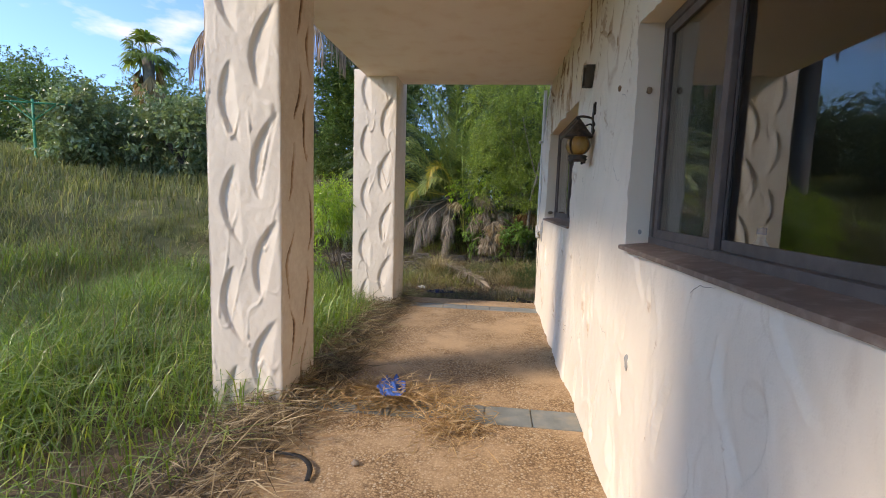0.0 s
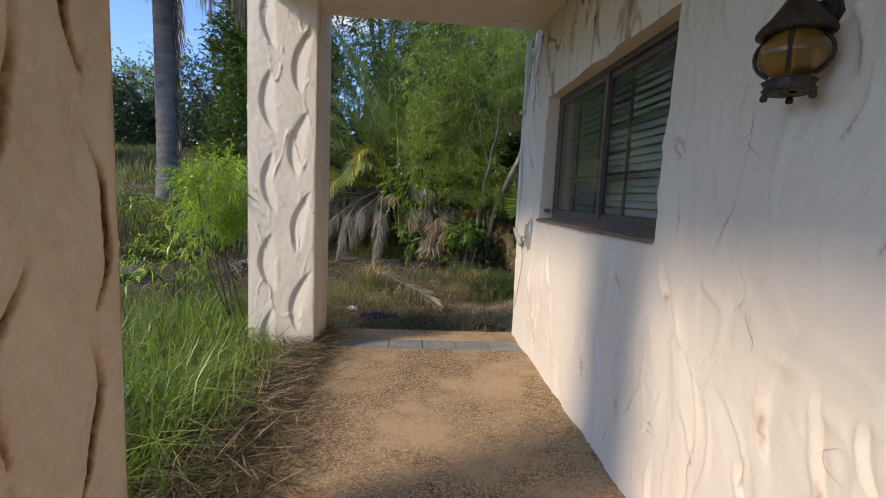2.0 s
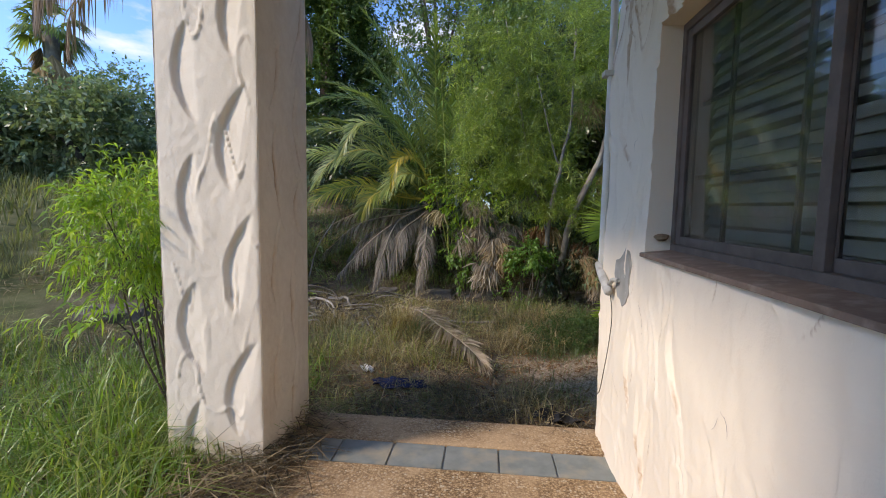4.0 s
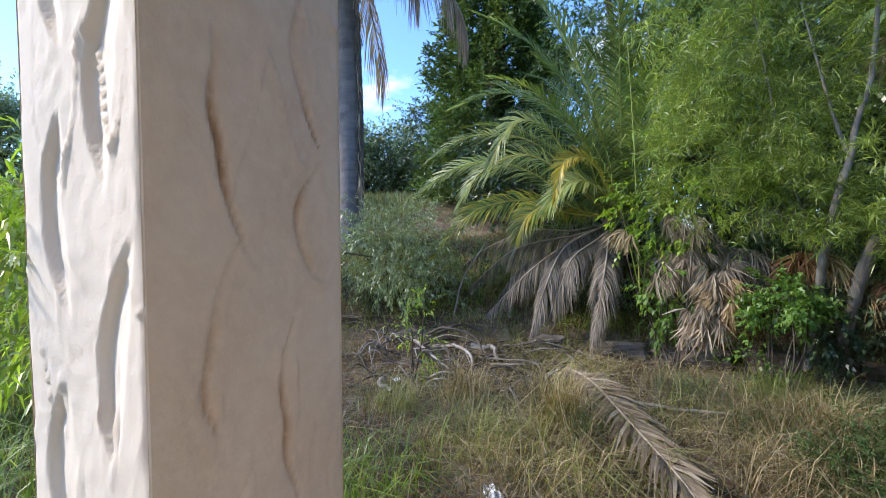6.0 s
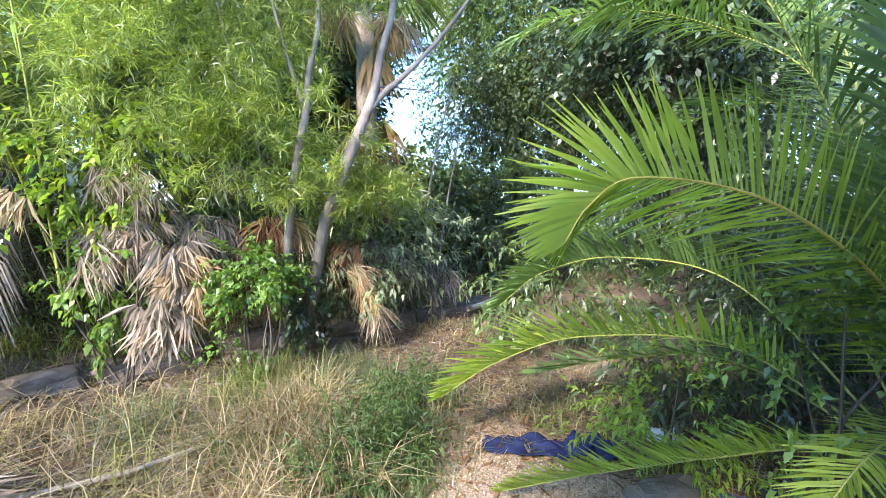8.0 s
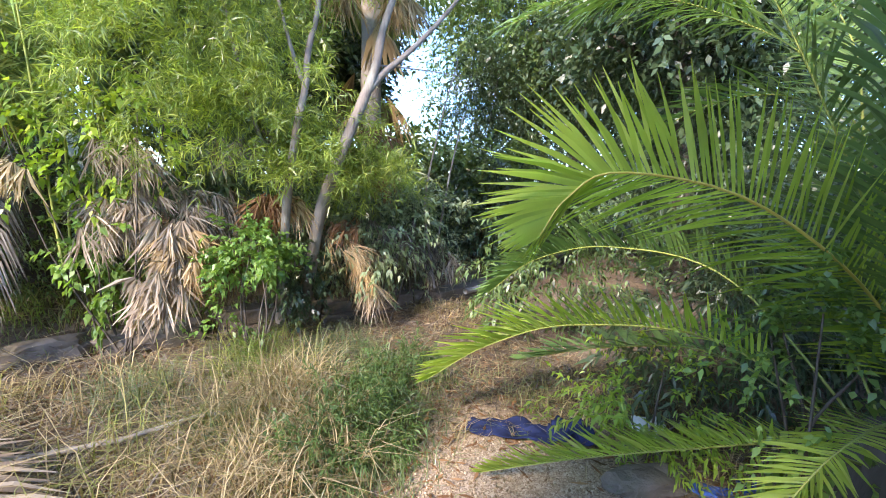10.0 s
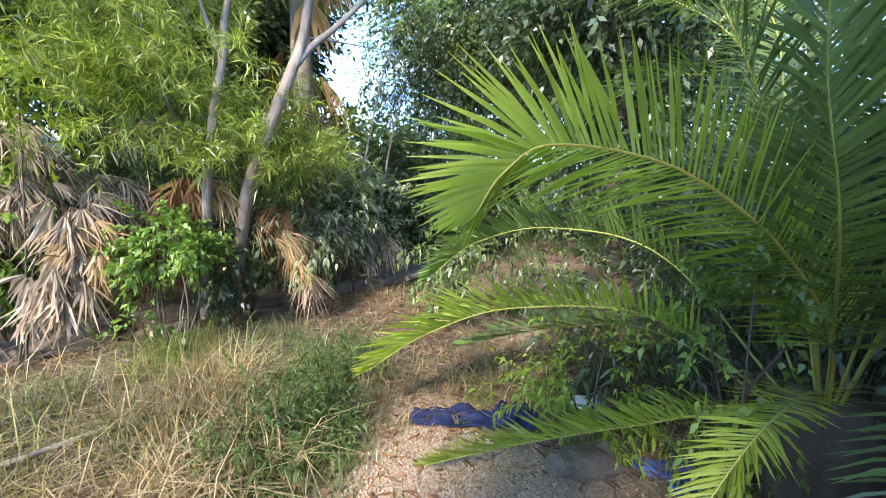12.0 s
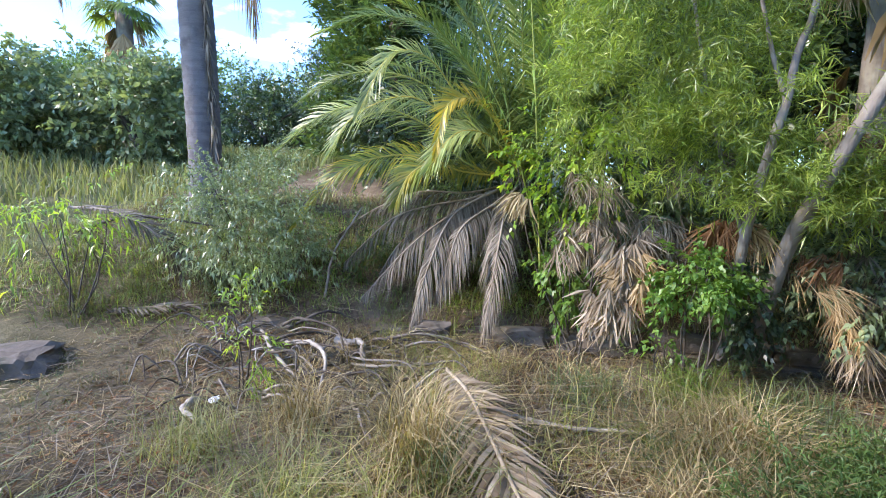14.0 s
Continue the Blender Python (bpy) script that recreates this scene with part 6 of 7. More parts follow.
# most trees called shaded carry that shade in the darker leaf colour
BACK_TREES = [
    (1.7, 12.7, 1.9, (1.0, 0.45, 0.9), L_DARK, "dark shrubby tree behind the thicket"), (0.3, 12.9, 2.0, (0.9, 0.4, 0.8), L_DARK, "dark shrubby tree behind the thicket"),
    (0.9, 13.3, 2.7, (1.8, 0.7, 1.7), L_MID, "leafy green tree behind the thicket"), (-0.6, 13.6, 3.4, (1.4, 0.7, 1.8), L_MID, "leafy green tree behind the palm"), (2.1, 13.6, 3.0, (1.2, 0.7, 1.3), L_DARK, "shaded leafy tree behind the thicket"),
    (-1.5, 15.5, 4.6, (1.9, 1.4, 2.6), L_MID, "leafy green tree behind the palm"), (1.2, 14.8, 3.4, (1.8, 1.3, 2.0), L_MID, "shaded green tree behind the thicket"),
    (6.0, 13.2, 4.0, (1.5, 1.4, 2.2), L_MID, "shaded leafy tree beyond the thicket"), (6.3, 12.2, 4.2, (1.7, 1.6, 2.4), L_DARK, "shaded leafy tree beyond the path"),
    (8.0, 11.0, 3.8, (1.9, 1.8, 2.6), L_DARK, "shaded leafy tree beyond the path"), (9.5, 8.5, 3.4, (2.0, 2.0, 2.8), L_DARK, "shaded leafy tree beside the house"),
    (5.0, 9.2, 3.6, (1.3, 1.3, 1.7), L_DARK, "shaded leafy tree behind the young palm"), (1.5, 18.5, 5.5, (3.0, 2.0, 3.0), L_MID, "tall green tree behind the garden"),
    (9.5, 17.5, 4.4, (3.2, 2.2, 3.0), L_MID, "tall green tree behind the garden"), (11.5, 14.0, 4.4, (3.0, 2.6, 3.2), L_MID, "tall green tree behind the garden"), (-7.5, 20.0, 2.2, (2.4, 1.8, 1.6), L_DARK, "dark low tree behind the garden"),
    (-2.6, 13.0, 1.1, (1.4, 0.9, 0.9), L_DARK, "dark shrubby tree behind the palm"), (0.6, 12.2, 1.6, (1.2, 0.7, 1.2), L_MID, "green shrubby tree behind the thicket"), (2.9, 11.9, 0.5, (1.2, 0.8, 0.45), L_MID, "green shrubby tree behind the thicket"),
]
for k, (x, y, cz, size, mat, label) in enumerate(BACK_TREES):
    shady = x > 3
    build_tree("garden_tree", x, y, cz * 0.55, cz, size, 90 + k, mat, M_BARKD, label, 190 if shady else 90, 15, 11, 0.085 if shady else 0.10, 0.045, 0.38, 0.25, 0.13, tight=0.16, limbs=8)
build_fan_palm(2.15, 11.5, float(land(2.15, 11.5)), 3.5, 6, "dark fan palm standing in the thicket", 18, 0.75, 0.12, 7)


def build_bare_palm_trunk(x, y, h, r, label):
    z0 = float(land(x, y))
    t = thing("palm_trunk", (x, y, z0), label, "palm tree")
    zs = np.linspace(z0 - 0.2, z0 + h, 50)
    under(t, tube("trunk", np.stack([x + 0 * zs, y + 0 * zs, zs], 1), r * (1 + 0.02 * np.sin(zs * 30)), M_PALMTRUNK, sides=16))
    rng = np.random.default_rng(int(x * 10))
    for k in range(9):
        frond(t, rachis_path((x, y, z0 + h), 40 * k, 55, 2.6, 110, 16), L_DATE, R_RIB, rng, 0.5, 44, 0.03, 0.1, 0.5, 0.025)


build_bare_palm_trunk(8.6, 12.0, 7.0, 0.22, "tall shaded palm trunk beyond the path")
build_bare_palm_trunk(9.6, 11.6, 7.4, 0.2, "tall shaded palm trunk beyond the path")

# shade beyond the path is mostly put into the darker leaves
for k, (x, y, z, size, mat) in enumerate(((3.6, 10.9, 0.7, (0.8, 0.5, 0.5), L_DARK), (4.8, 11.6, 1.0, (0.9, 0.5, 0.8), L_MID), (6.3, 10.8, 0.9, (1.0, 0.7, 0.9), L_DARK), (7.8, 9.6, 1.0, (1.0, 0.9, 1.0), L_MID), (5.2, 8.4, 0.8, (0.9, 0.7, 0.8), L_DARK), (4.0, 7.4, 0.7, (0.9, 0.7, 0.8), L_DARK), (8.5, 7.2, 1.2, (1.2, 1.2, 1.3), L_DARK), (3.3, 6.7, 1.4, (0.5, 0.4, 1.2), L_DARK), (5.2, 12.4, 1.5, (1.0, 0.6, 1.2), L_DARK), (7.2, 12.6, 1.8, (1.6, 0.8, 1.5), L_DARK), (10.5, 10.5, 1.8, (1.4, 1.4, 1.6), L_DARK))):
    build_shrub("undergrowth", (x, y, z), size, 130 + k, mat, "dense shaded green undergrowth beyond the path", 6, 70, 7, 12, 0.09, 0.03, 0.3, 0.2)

for k, (x, y, z, size) in enumerate(((-2.0, 10.75, 0.75, (0.5, 0.25, 0.35)), (-2.7, 10.5, 0.7, (0.5, 0.25, 0.35)), (-1.1, 10.6, 0.62, (0.45, 0.2, 0.3)))):
    build_shrub("undergrowth", (x, y, z), size, 160 + k, L_MID, "shaded green undergrowth on the bank", 5, 34, 6, 12, 0.05, 0.016, 0.2, 0.2)

# ---- the yard ----
def stone_block(parent, at, size, turn, seed, name="stone", mat=M_STONE):
    bm = bmesh.new()
    bmesh.ops.create_icosphere(bm, subdivisions=3, radius=1)
    for v in bm.verts:
        p = Vector([math.copysign(abs(q) ** 0.6, q) * 0.5 for q in v.co])
        k = 1 + 0.34 * noise.noise(v.co * 1.7 + Vector((seed * 3.7, 0, seed))) + 0.12 * noise.noise(v.co * 5 + Vector((0, seed, 0)))
        v.co = Vector((p.x * size[0], p.y * size[1], p.z * size[2])) * k
    bm.transform(Matrix.Translation(at) @ Matrix.Rotation(turn, 4, "Z") @ Matrix.Rotation(0.08 * math.sin(seed * 3), 4, "X"))
    return part(name, bm, mat, None, "", False)


def slab_stone(at, size, turn, seed):
    """A long flat walling stone with chipped edges and an uneven face."""
    bm = bmesh.new()
    bmesh.ops.create_cube(bm, size=1)
    bmesh.ops.subdivide_edges(bm, edges=bm.edges[:], cuts=5, use_grid_fill=True)
    for v in bm.verts:
        c = v.co.copy()
        edge = sum(1 for q in c if abs(q) > 0.49)
        p = Vector((c.x * size[0], c.y * size[1], c.z * size[2]))
        k = Vector((p.x * 5 + seed * 7.3, p.y * 9, p.z * 14 + seed))
        p += Vector((noise.noise(k), noise.noise(k + Vector((9, 0, 0))), noise.noise(k + Vector((0, 9, 0))))) * 0.022
        v.co = p * (1 - 0.03 * max(0, edge - 1))
    bm.transform(Matrix.Translation(at) @ Matrix.Rotation(turn, 4, "Z"))
    return part("stone", bm, M_STONE)


def build_edging():
    edge = thing("stone_edging", (0, 10, 0), "low edging of rough weathered brown-grey stones", "retaining wall")
    rng = random.Random(2)
    x, k = -5.2, 0
    kids = []
    while x < 6.2:
        w = rng.uniform(0.25, 0.85) if x < 0.1 else rng.uniform(0.7, 1.25)
        if x < 0.1 and rng.random() < 0.22:
            x += w * 0.7
            continue
        y = float(rim(x + w / 2))
        slope = math.atan2(float(rim(x + w)) - float(rim(x)), w)
        if x >= 0.1:
            for z0, h, back in ((-0.14, 0.15, 0.0), (0.015, rng.uniform(0.10, 0.13), rng.uniform(0.015, 0.05))):
                k += 1
                kids.append(slab_stone((x + w / 2 + back, y + 0.06 + back, z0 + h / 2), (w * rng.uniform(0.9, 0.985), 0.24, h), slope, k))
            x += w
            continue
        kids.append(stone_block(edge, (x + w / 2, y + 0.02, rng.uniform(-0.04, 0.03)), (w * 0.98, rng.uniform(0.16, 0.34), rng.uniform(0.12, 0.26)), slope, k + 1))
        x += w
        k += 1
    under(edge, *kids)


build_edging()


def rock(at, size, turn, seed, label):
    ob = stone_block(None, at, size, turn, seed, "rock")
    tagged(ob, label, "rock")


rock((-4.35, 8.2, 0.02), (0.7, 0.45, 0.24), 0.4, 31, "flat grey stone lying on bare soil")
rock((-1.5, 9.75, 0.06), (0.36, 0.26, 0.24), 0.2, 35, "grey-brown rock below the hanging dead fronds")
rock((-2.1, 9.3, -0.02), (0.4, 0.26, 0.14), 0.6, 36, "flat brown stone among dry sticks")
rock((1.72, 7.25, -0.01), (0.34, 0.16, 0.1), -0.4, 38, "flat brown broken stone on the gravel")
rock((6.2, 12.4, 0.5), (1.6, 0.4, 0.5), 0.55, 39, "long weathered stone block of the far edging")


def stick(name, pts, r, mat, label, seed=1, wob=0.05):
    rng = np.random.default_rng(seed)
    n = 26
    line = smooth_line(pts, n) + np.cumsum(rng.standard_normal((n, 3)), 0) * r * 0.16
    tagged(tube(name, line, r * np.linspace(1, 0.45, n), mat, None, "", 8, wob, rng), label, "branch")


stick("dead_branch", [(-3.1, 9.42, 0.05), (-2.8, 9.2, 0.09), (-2.5, 8.95, 0.07), (-2.12, 8.74, 0.0)], 0.026, M_BLEACH, "bleached grey dead branch lying on the ground", 1, 0.12)
stick("dead_branch", [(-2.62, 9.22, 0.04), (-2.25, 9.08, 0.12), (-1.98, 8.88, 0.09), (-1.82, 8.58, -0.02)], 0.022, M_BLEACH, "bleached grey curved branch lying on the ground", 2)
stick("dead_branch", [(-2.2, 9.35, 0.08), (-1.95, 9.3, 0.1), (-1.8, 9.15, 0.04)], 0.034, M_BLEACH, "short bleached chunk of wood on the ground", 3)
stick("dead_branch", [(-0.75, 8.75, -0.03), (-0.3, 8.68, 0.0), (0.15, 8.72, 0.02), (0.35, 8.6, -0.03)], 0.017, M_BLEACH, "long pale dead stick lying in the straw", 4)
stick("dead_branch", [(-2.6, 8.3, -0.04), (-2.5, 8.15, 0.02), (-2.3, 8.05, 0.0)], 0.03, M_BLEACH, "short pale stick on the soil", 5)
stick("dead_branch", [(-2.75, 10.0, 0.25), (-2.6, 9.95, 0.7), (-2.35, 10.1, 1.15)], 0.014, M_BLEACH, "thin pale stem leaning against the bush", 6, 0.02)
stick("dead_branch", [(2.2, 10.1, 0.1), (2.35, 10.05, 1.0), (2.6, 10.1, 1.9)], 0.014, M_BARK, "thin grey stem leaning in the thicket", 7, 0.02)
stick("dead_branch", [(-5.3, 9.4, 0.9), (-4.6, 9.5, 1.05), (-3.8, 9.8, 0.95)], 0.022, M_BARKD, "dark dead stick across the bank", 8, 0.03)
stick("dead_branch", [(2.6, 10.0, 0.12), (3.4, 10.2, 0.14), (4.2, 10.6, 0.2)], 0.03, M_BLEACH, "long pale stick on the stone edge", 9, 0.03)
for k in range(26):
    r = random.Random(500 + k)
    x, y, a, ln = r.uniform(-2.9, -1.6), r.uniform(8.75, 9.5), r.uniform(-0.9, 0.7), r.uniform(0.45, 1.0)
    z = float(land(x, y)) + r.uniform(0.0, 0.08)
    stick("dead_branch", [(x, y, z + 0.02), (x + ln * 0.4 * math.cos(a), y + ln * 0.4 * math.sin(a), z + r.uniform(0.04, 0.16)), (x + ln * 0.75 * math.cos(a + 0.25), y + ln * 0.75 * math.sin(a + 0.25), z + r.uniform(0.02, 0.12)), (x + ln * math.cos(a + 0.1), y + ln * math.sin(a + 0.1), z)], r.uniform(0.006, 0.017), r.choice((M_BARKD, M_BARKD, M_BARKD, M_BARK)), "weathered dead branch in a heap on the ground", 40 + k, 0.1)
for k in range(105):
    r = random.Random(100 + k)
    x, y, a, ln = r.uniform(-3.3, -1.3), r.uniform(8.3, 9.5), r.uniform(0, 6.3), r.uniform(0.2, 0.6)
    z = float(land(x, y))
    stick("twig", [(x, y, z + 0.02), (x + ln * 0.5 * math.cos(a), y + ln * 0.5 * math.sin(a), z + r.uniform(0.03, 0.18)), (x + ln * math.cos(a + 0.3), y + ln * math.sin(a + 0.3), z + 0.01)], r.uniform(0.005, 0.013), r.choice((M_BLEACH, M_BARK, M_BARKD)), "thin dead twig on the litter", k, 0.04)


def fallen_frond(name, pts, label, seed, mat=L_DRY, leaf=0.34, n=70):
    rng = np.random.default_rng(seed)
    f = thing(name, pts[0], label, "dead frond")
    frond(f, smooth_line(pts, 24), mat, R_DRY, rng, leaf, n, 0.021, 0.12, 0.2, 0.016, 0.04, 0.82, 0.15, single=seed == 61)


fallen_frond("fallen_frond", [(-1.15, 9.1, 0.06), (-0.85, 8.65, 0.12), (-0.52, 8.05, 0.1), (-0.2, 7.48, 0.06), (-0.02, 7.1, -0.01)], "grey dead palm frond lying on the ground", 61, L_PALE, 0.34, 150)
fallen_frond("fallen_frond", [(-5.1, 9.2, 1.15), (-4.6, 9.3, 1.1), (-4.15, 9.4, 0.85), (-3.95, 9.4, 0.5)], "grey dead frond hanging over the bank", 62, L_DRY, 0.4)
fallen_frond("fallen_frond", [(-4.6, 9.0, 0.2), (-4.0, 9.2, 0.24), (-3.4, 9.5, 0.26)], "dark dead frond lying along the stone edge", 63, L_DRY, 0.25)
rag("tarpaulin", (1.52, 7.92, -0.075), (0.52, 0.20), M_NAVY, 5, "crumpled navy blue cloth lying on gravel", 0.05, -0.55)
rag("tarpaulin", (1.70, 7.66, -0.04), (0.2, 0.26), M_NAVY, 7, "bunched navy blue cloth on the gravel", 0.13, 0.3)
rag("tarpaulin", (-0.72, 6.85, -0.07), (0.5, 0.22), M_NAVY, 8, "dirty dark blue cloth in the shaded litter", 0.05, -0.1)
rag("tarpaulin", (2.05, 7.0, -0.07), (0.34, 0.4), M_BLUE, 9, "faded blue cloth under the palm fronds", 0.05, 0.4)
rag("paper_scrap", (-1.06, 7.12, -0.07), (0.10, 0.16), M_BAG, 10, "crumpled white paper scrap on the soil", 0.05, 0.6, "paper")
rag("plastic_bag", (2.13, 7.55, -0.05), (0.16, 0.16), M_BAG, 11, "crumpled white plastic bag by the fronds", 0.12, 0.2, "bag")
rag("paper_scrap", (-2.45, 8.3, -0.03), (0.07, 0.10), M_BAG, 13, "small white scrap on the soil", 0.03, 0.6, "paper")
rag("rag", (0.42, 6.33, -0.05), (0.34, 0.16), M_RUBBER, 15, "dark old cloth bundle by the wall corner", 0.09, -0.3)

# ---- clothes line and fence on the slope ----
def build_clothesline():
    x, y = -12.87, 11.7
    z = float(land(x, y))
    c = thing("clothes_line", (x, y, z), "green painted steel clothes line post with cross arms", "clothes line")
    kids = [tube("post", [(x, y, z - 0.1), (x, y, z + 0.8), (x, y, z + 1.75)], 0.035, M_GREENM, sides=10)]
    for a in (0.3, 1.87):
        d = np.array((math.cos(a), math.sin(a), 0.0))
        p = np.array((x, y, z + 1.65))
        kids.append(tube("arm", [p - d * 0.95, p, p + d * 0.95], 0.022, M_GREENM, sides=8))
        for s in (-1, 1):
            kids.append(tube("brace", [p - (0, 0, 0.5), p - (0, 0, 0.25) + d * s * 0.3, p + d * s * 0.6], 0.014, M_GREENM, sides=6))
    under(c, *kids)


build_clothesline()


def build_fence():
    f = thing("rail_fence", (-30, 9, 0), "weathered grey post and rail fence on the crest", "fence")
    kids, tops = [], []
    for k in range(9):
        x, y = -31.0 + 1.0 * k * 0.5, 2.0 + 2.2 * k
        z = float(land(x, y))
        kids.append(box("post", x - 0.07, x + 0.07, y - 0.07, y + 0.07, z - 0.2, z + 1.25, M_FENCE, bevel=0.01))
        tops.append((x + 0.09, y, z))
    for a, b in zip(tops, tops[1:]):
        for h in (0.65, 1.1):
            kids.append(tube("rail", [(a[0], a[1], a[2] + h), ((a[0] + b[0]) / 2, (a[1] + b[1]) / 2, (a[2] + b[2]) / 2 + h), (b[0], b[1], b[2] + h)], 0.05, M_FENCE, sides=6))
    under(f, *kids)


build_fence()


# ---- grass and litter ----
def scatter(rng, n, x0, x1, y0, y1, weight):
    """Points on the land, kept by a weight between 0 and 1."""
    P = np.stack([rng.uniform(x0, x1, n), rng.uniform(y0, y1, n)], 1)
    return P[rng.random(n) < weight(P[:, 0], P[:, 1])]


def patchy(x, y, f=1.0, o=0.0):
    return 0.5 + 0.25 * (np.sin(1.9 * f * x + 0.7 * f * y + o) + np.sin(1.3 * f * y - 1.1 * f * x + 2 * o) + 0.6 * np.sin(4.3 * f * x + o) * np.sin(3.7 * f * y + 1.0))


def lawn(name, P, H, W, mat, label, seed, lean=(0.15, 0.7), tuft=0, tuft_r=0.05):
    rng = np.random.default_rng(seed)
    if tuft:
        P = (P[:, None] + rng.standard_normal((len(P), tuft, 2)) * tuft_r).reshape(-1, 2)
        H = np.repeat(np.broadcast_to(H, (len(P) // tuft,)), tuft)
    Z = land(P[:, 0], P[:, 1])
    H = H * (0.55 + 0.6 * rng.random(len(P)))
    V, Q = blade_arrays(np.column_stack([P, Z - 0.02]), H, W, rng.uniform(*lean, len(P)), rng)
    tagged(quads(name, V, Q, mat), label, "grass", kind="stuff")


def off_slab(x, y):
    return ~((x > -1.33) & (y < 6.14))


G = np.random.default_rng(77)
edge_soft = lambda x: np.clip((-1.25 - x) / 0.35, 0.0, 1)
# lush grass beside the porch
near = lambda x, y: off_slab(x, y) * edge_soft(x) * np.clip(patchy(x, y) + 0.25, 0, 1) * np.clip((7.3 - y) / 0.8, 0, 1) * np.clip((x + 6.9 + 1.2 * patchy(x, y, 0.7, 3)) / 1.8, 0, 1) * np.clip((y + 2.4) / 1.5, 0, 1)
P = scatter(G, 80000, -7.0, -1.3, -2.5, 7.3, near)
lawn("lush_grass", P, (0.26 + 0.26 * patchy(P[:, 0], P[:, 1], 1.6, 2)) * G.uniform(0.5, 1.25, len(P)), 0.0095, L_GRASS, "lush tall green grass beside the porch", 1, (0.3, 1.5))
P = scatter(G, 16000, -7.0, -1.3, -2.5, 7.3, near)
lawn("grass_straw", P, 0.42, 0.005, L_OLIVE, "olive and dry grass stems among the green", 2, (0.2, 0.9))
# meadow up the slope
mead = lambda x, y: off_slab(x, y) * np.clip((np.hypot(x + 1, y - 4) - 3.5) / 2.5, 0, 1) * np.clip((7.4 - y) / 0.7 + np.clip(-x - 5.2, 0, 3), 0, 1) * np.clip(patchy(x, y, 0.5, 3) + 0.35, 0, 1)
P = scatter(G, 70000, -16, -3.0, -2, 18, mead)
lawn("meadow_grass", P, (0.36 + 0.2 * patchy(P[:, 0], P[:, 1], 0.4, 1)) * G.uniform(0.5, 1.2, len(P)), 0.011, L_OLIVE, "tall olive and straw-coloured meadow grass", 3, (0.3, 1.4))
P = scatter(G, 26000, -14, -3.0, -2, 16, lambda x, y: mead(x, y) * (patchy(x, y, 0.6, 5) > 0.5))
lawn("meadow_green", P, 0.25, 0.009, L_GRASS, "greener patches of the meadow", 4, (0.6, 1.7))
P = scatter(G, 170000, -40, -6, -6, 36, lambda x, y: np.clip((np.hypot(x, y) - 11) / 4, 0, 1))
lawn("far_grass", P, 0.42, 0.024, L_OLIVE, "distant olive meadow grass on the slope", 5, (0.15, 0.6))
P = scatter(G, 9000, -12, -1.7, -1, 11, lambda x, y: off_slab(x, y) * np.clip(patchy(x, y, 0.9, 7) * 1.6 - 0.35, 0, 1) * (y < 7.0 - 0.5 * (x > -3)) * np.clip((-1.9 - x) / 0.8, 0, 1))
lawn("meadow_stems", P, G.uniform(0.5, 0.85, len(P)), 0.0045, L_STEM, "dry brown seed stems standing in the meadow", 8, (0.05, 0.45))
# the yard: straw tufts, green tufts, matted litter
yard = lambda x, y: (y > 6.15) * (y < rim(x) - 0.05) * (x < 2.6)
bare = lambda x, y: np.clip(np.hypot((x - 0.95) / 0.75, (y - 7.35) / 0.9) - 0.75, 0, 1) * np.clip(np.hypot((x + 3.4) / 1.5, (y - 8.2) / 0.9) - 0.55, 0.5, 1)
P = scatter(G, 1500, -4.5, 2.6, 6.15, 10.2, lambda x, y: yard(x, y) * bare(x, y) * np.clip(patchy(x, y, 1.7, 1) * 1.3 - 0.2, 0, 1))
lawn("straw_tufts", P, 0.15, 0.0042, L_STRAW, "pale dry straw tufts across the yard", 6, (0.6, 1.7), 16, 0.045)
P = scatter(G, 3200, -4.5, 2.6, 6.15, 10.2, lambda x, y: yard(x, y) * bare(x, y) * np.clip(patchy(x, y, 1.3, 4) * 1.4 - 0.25, 0, 1))
lawn("green_tufts", P, 0.09, 0.0045, L_WEED, "green grass tufts across the yard", 7, (0.6, 1.5), 14, 0.05)
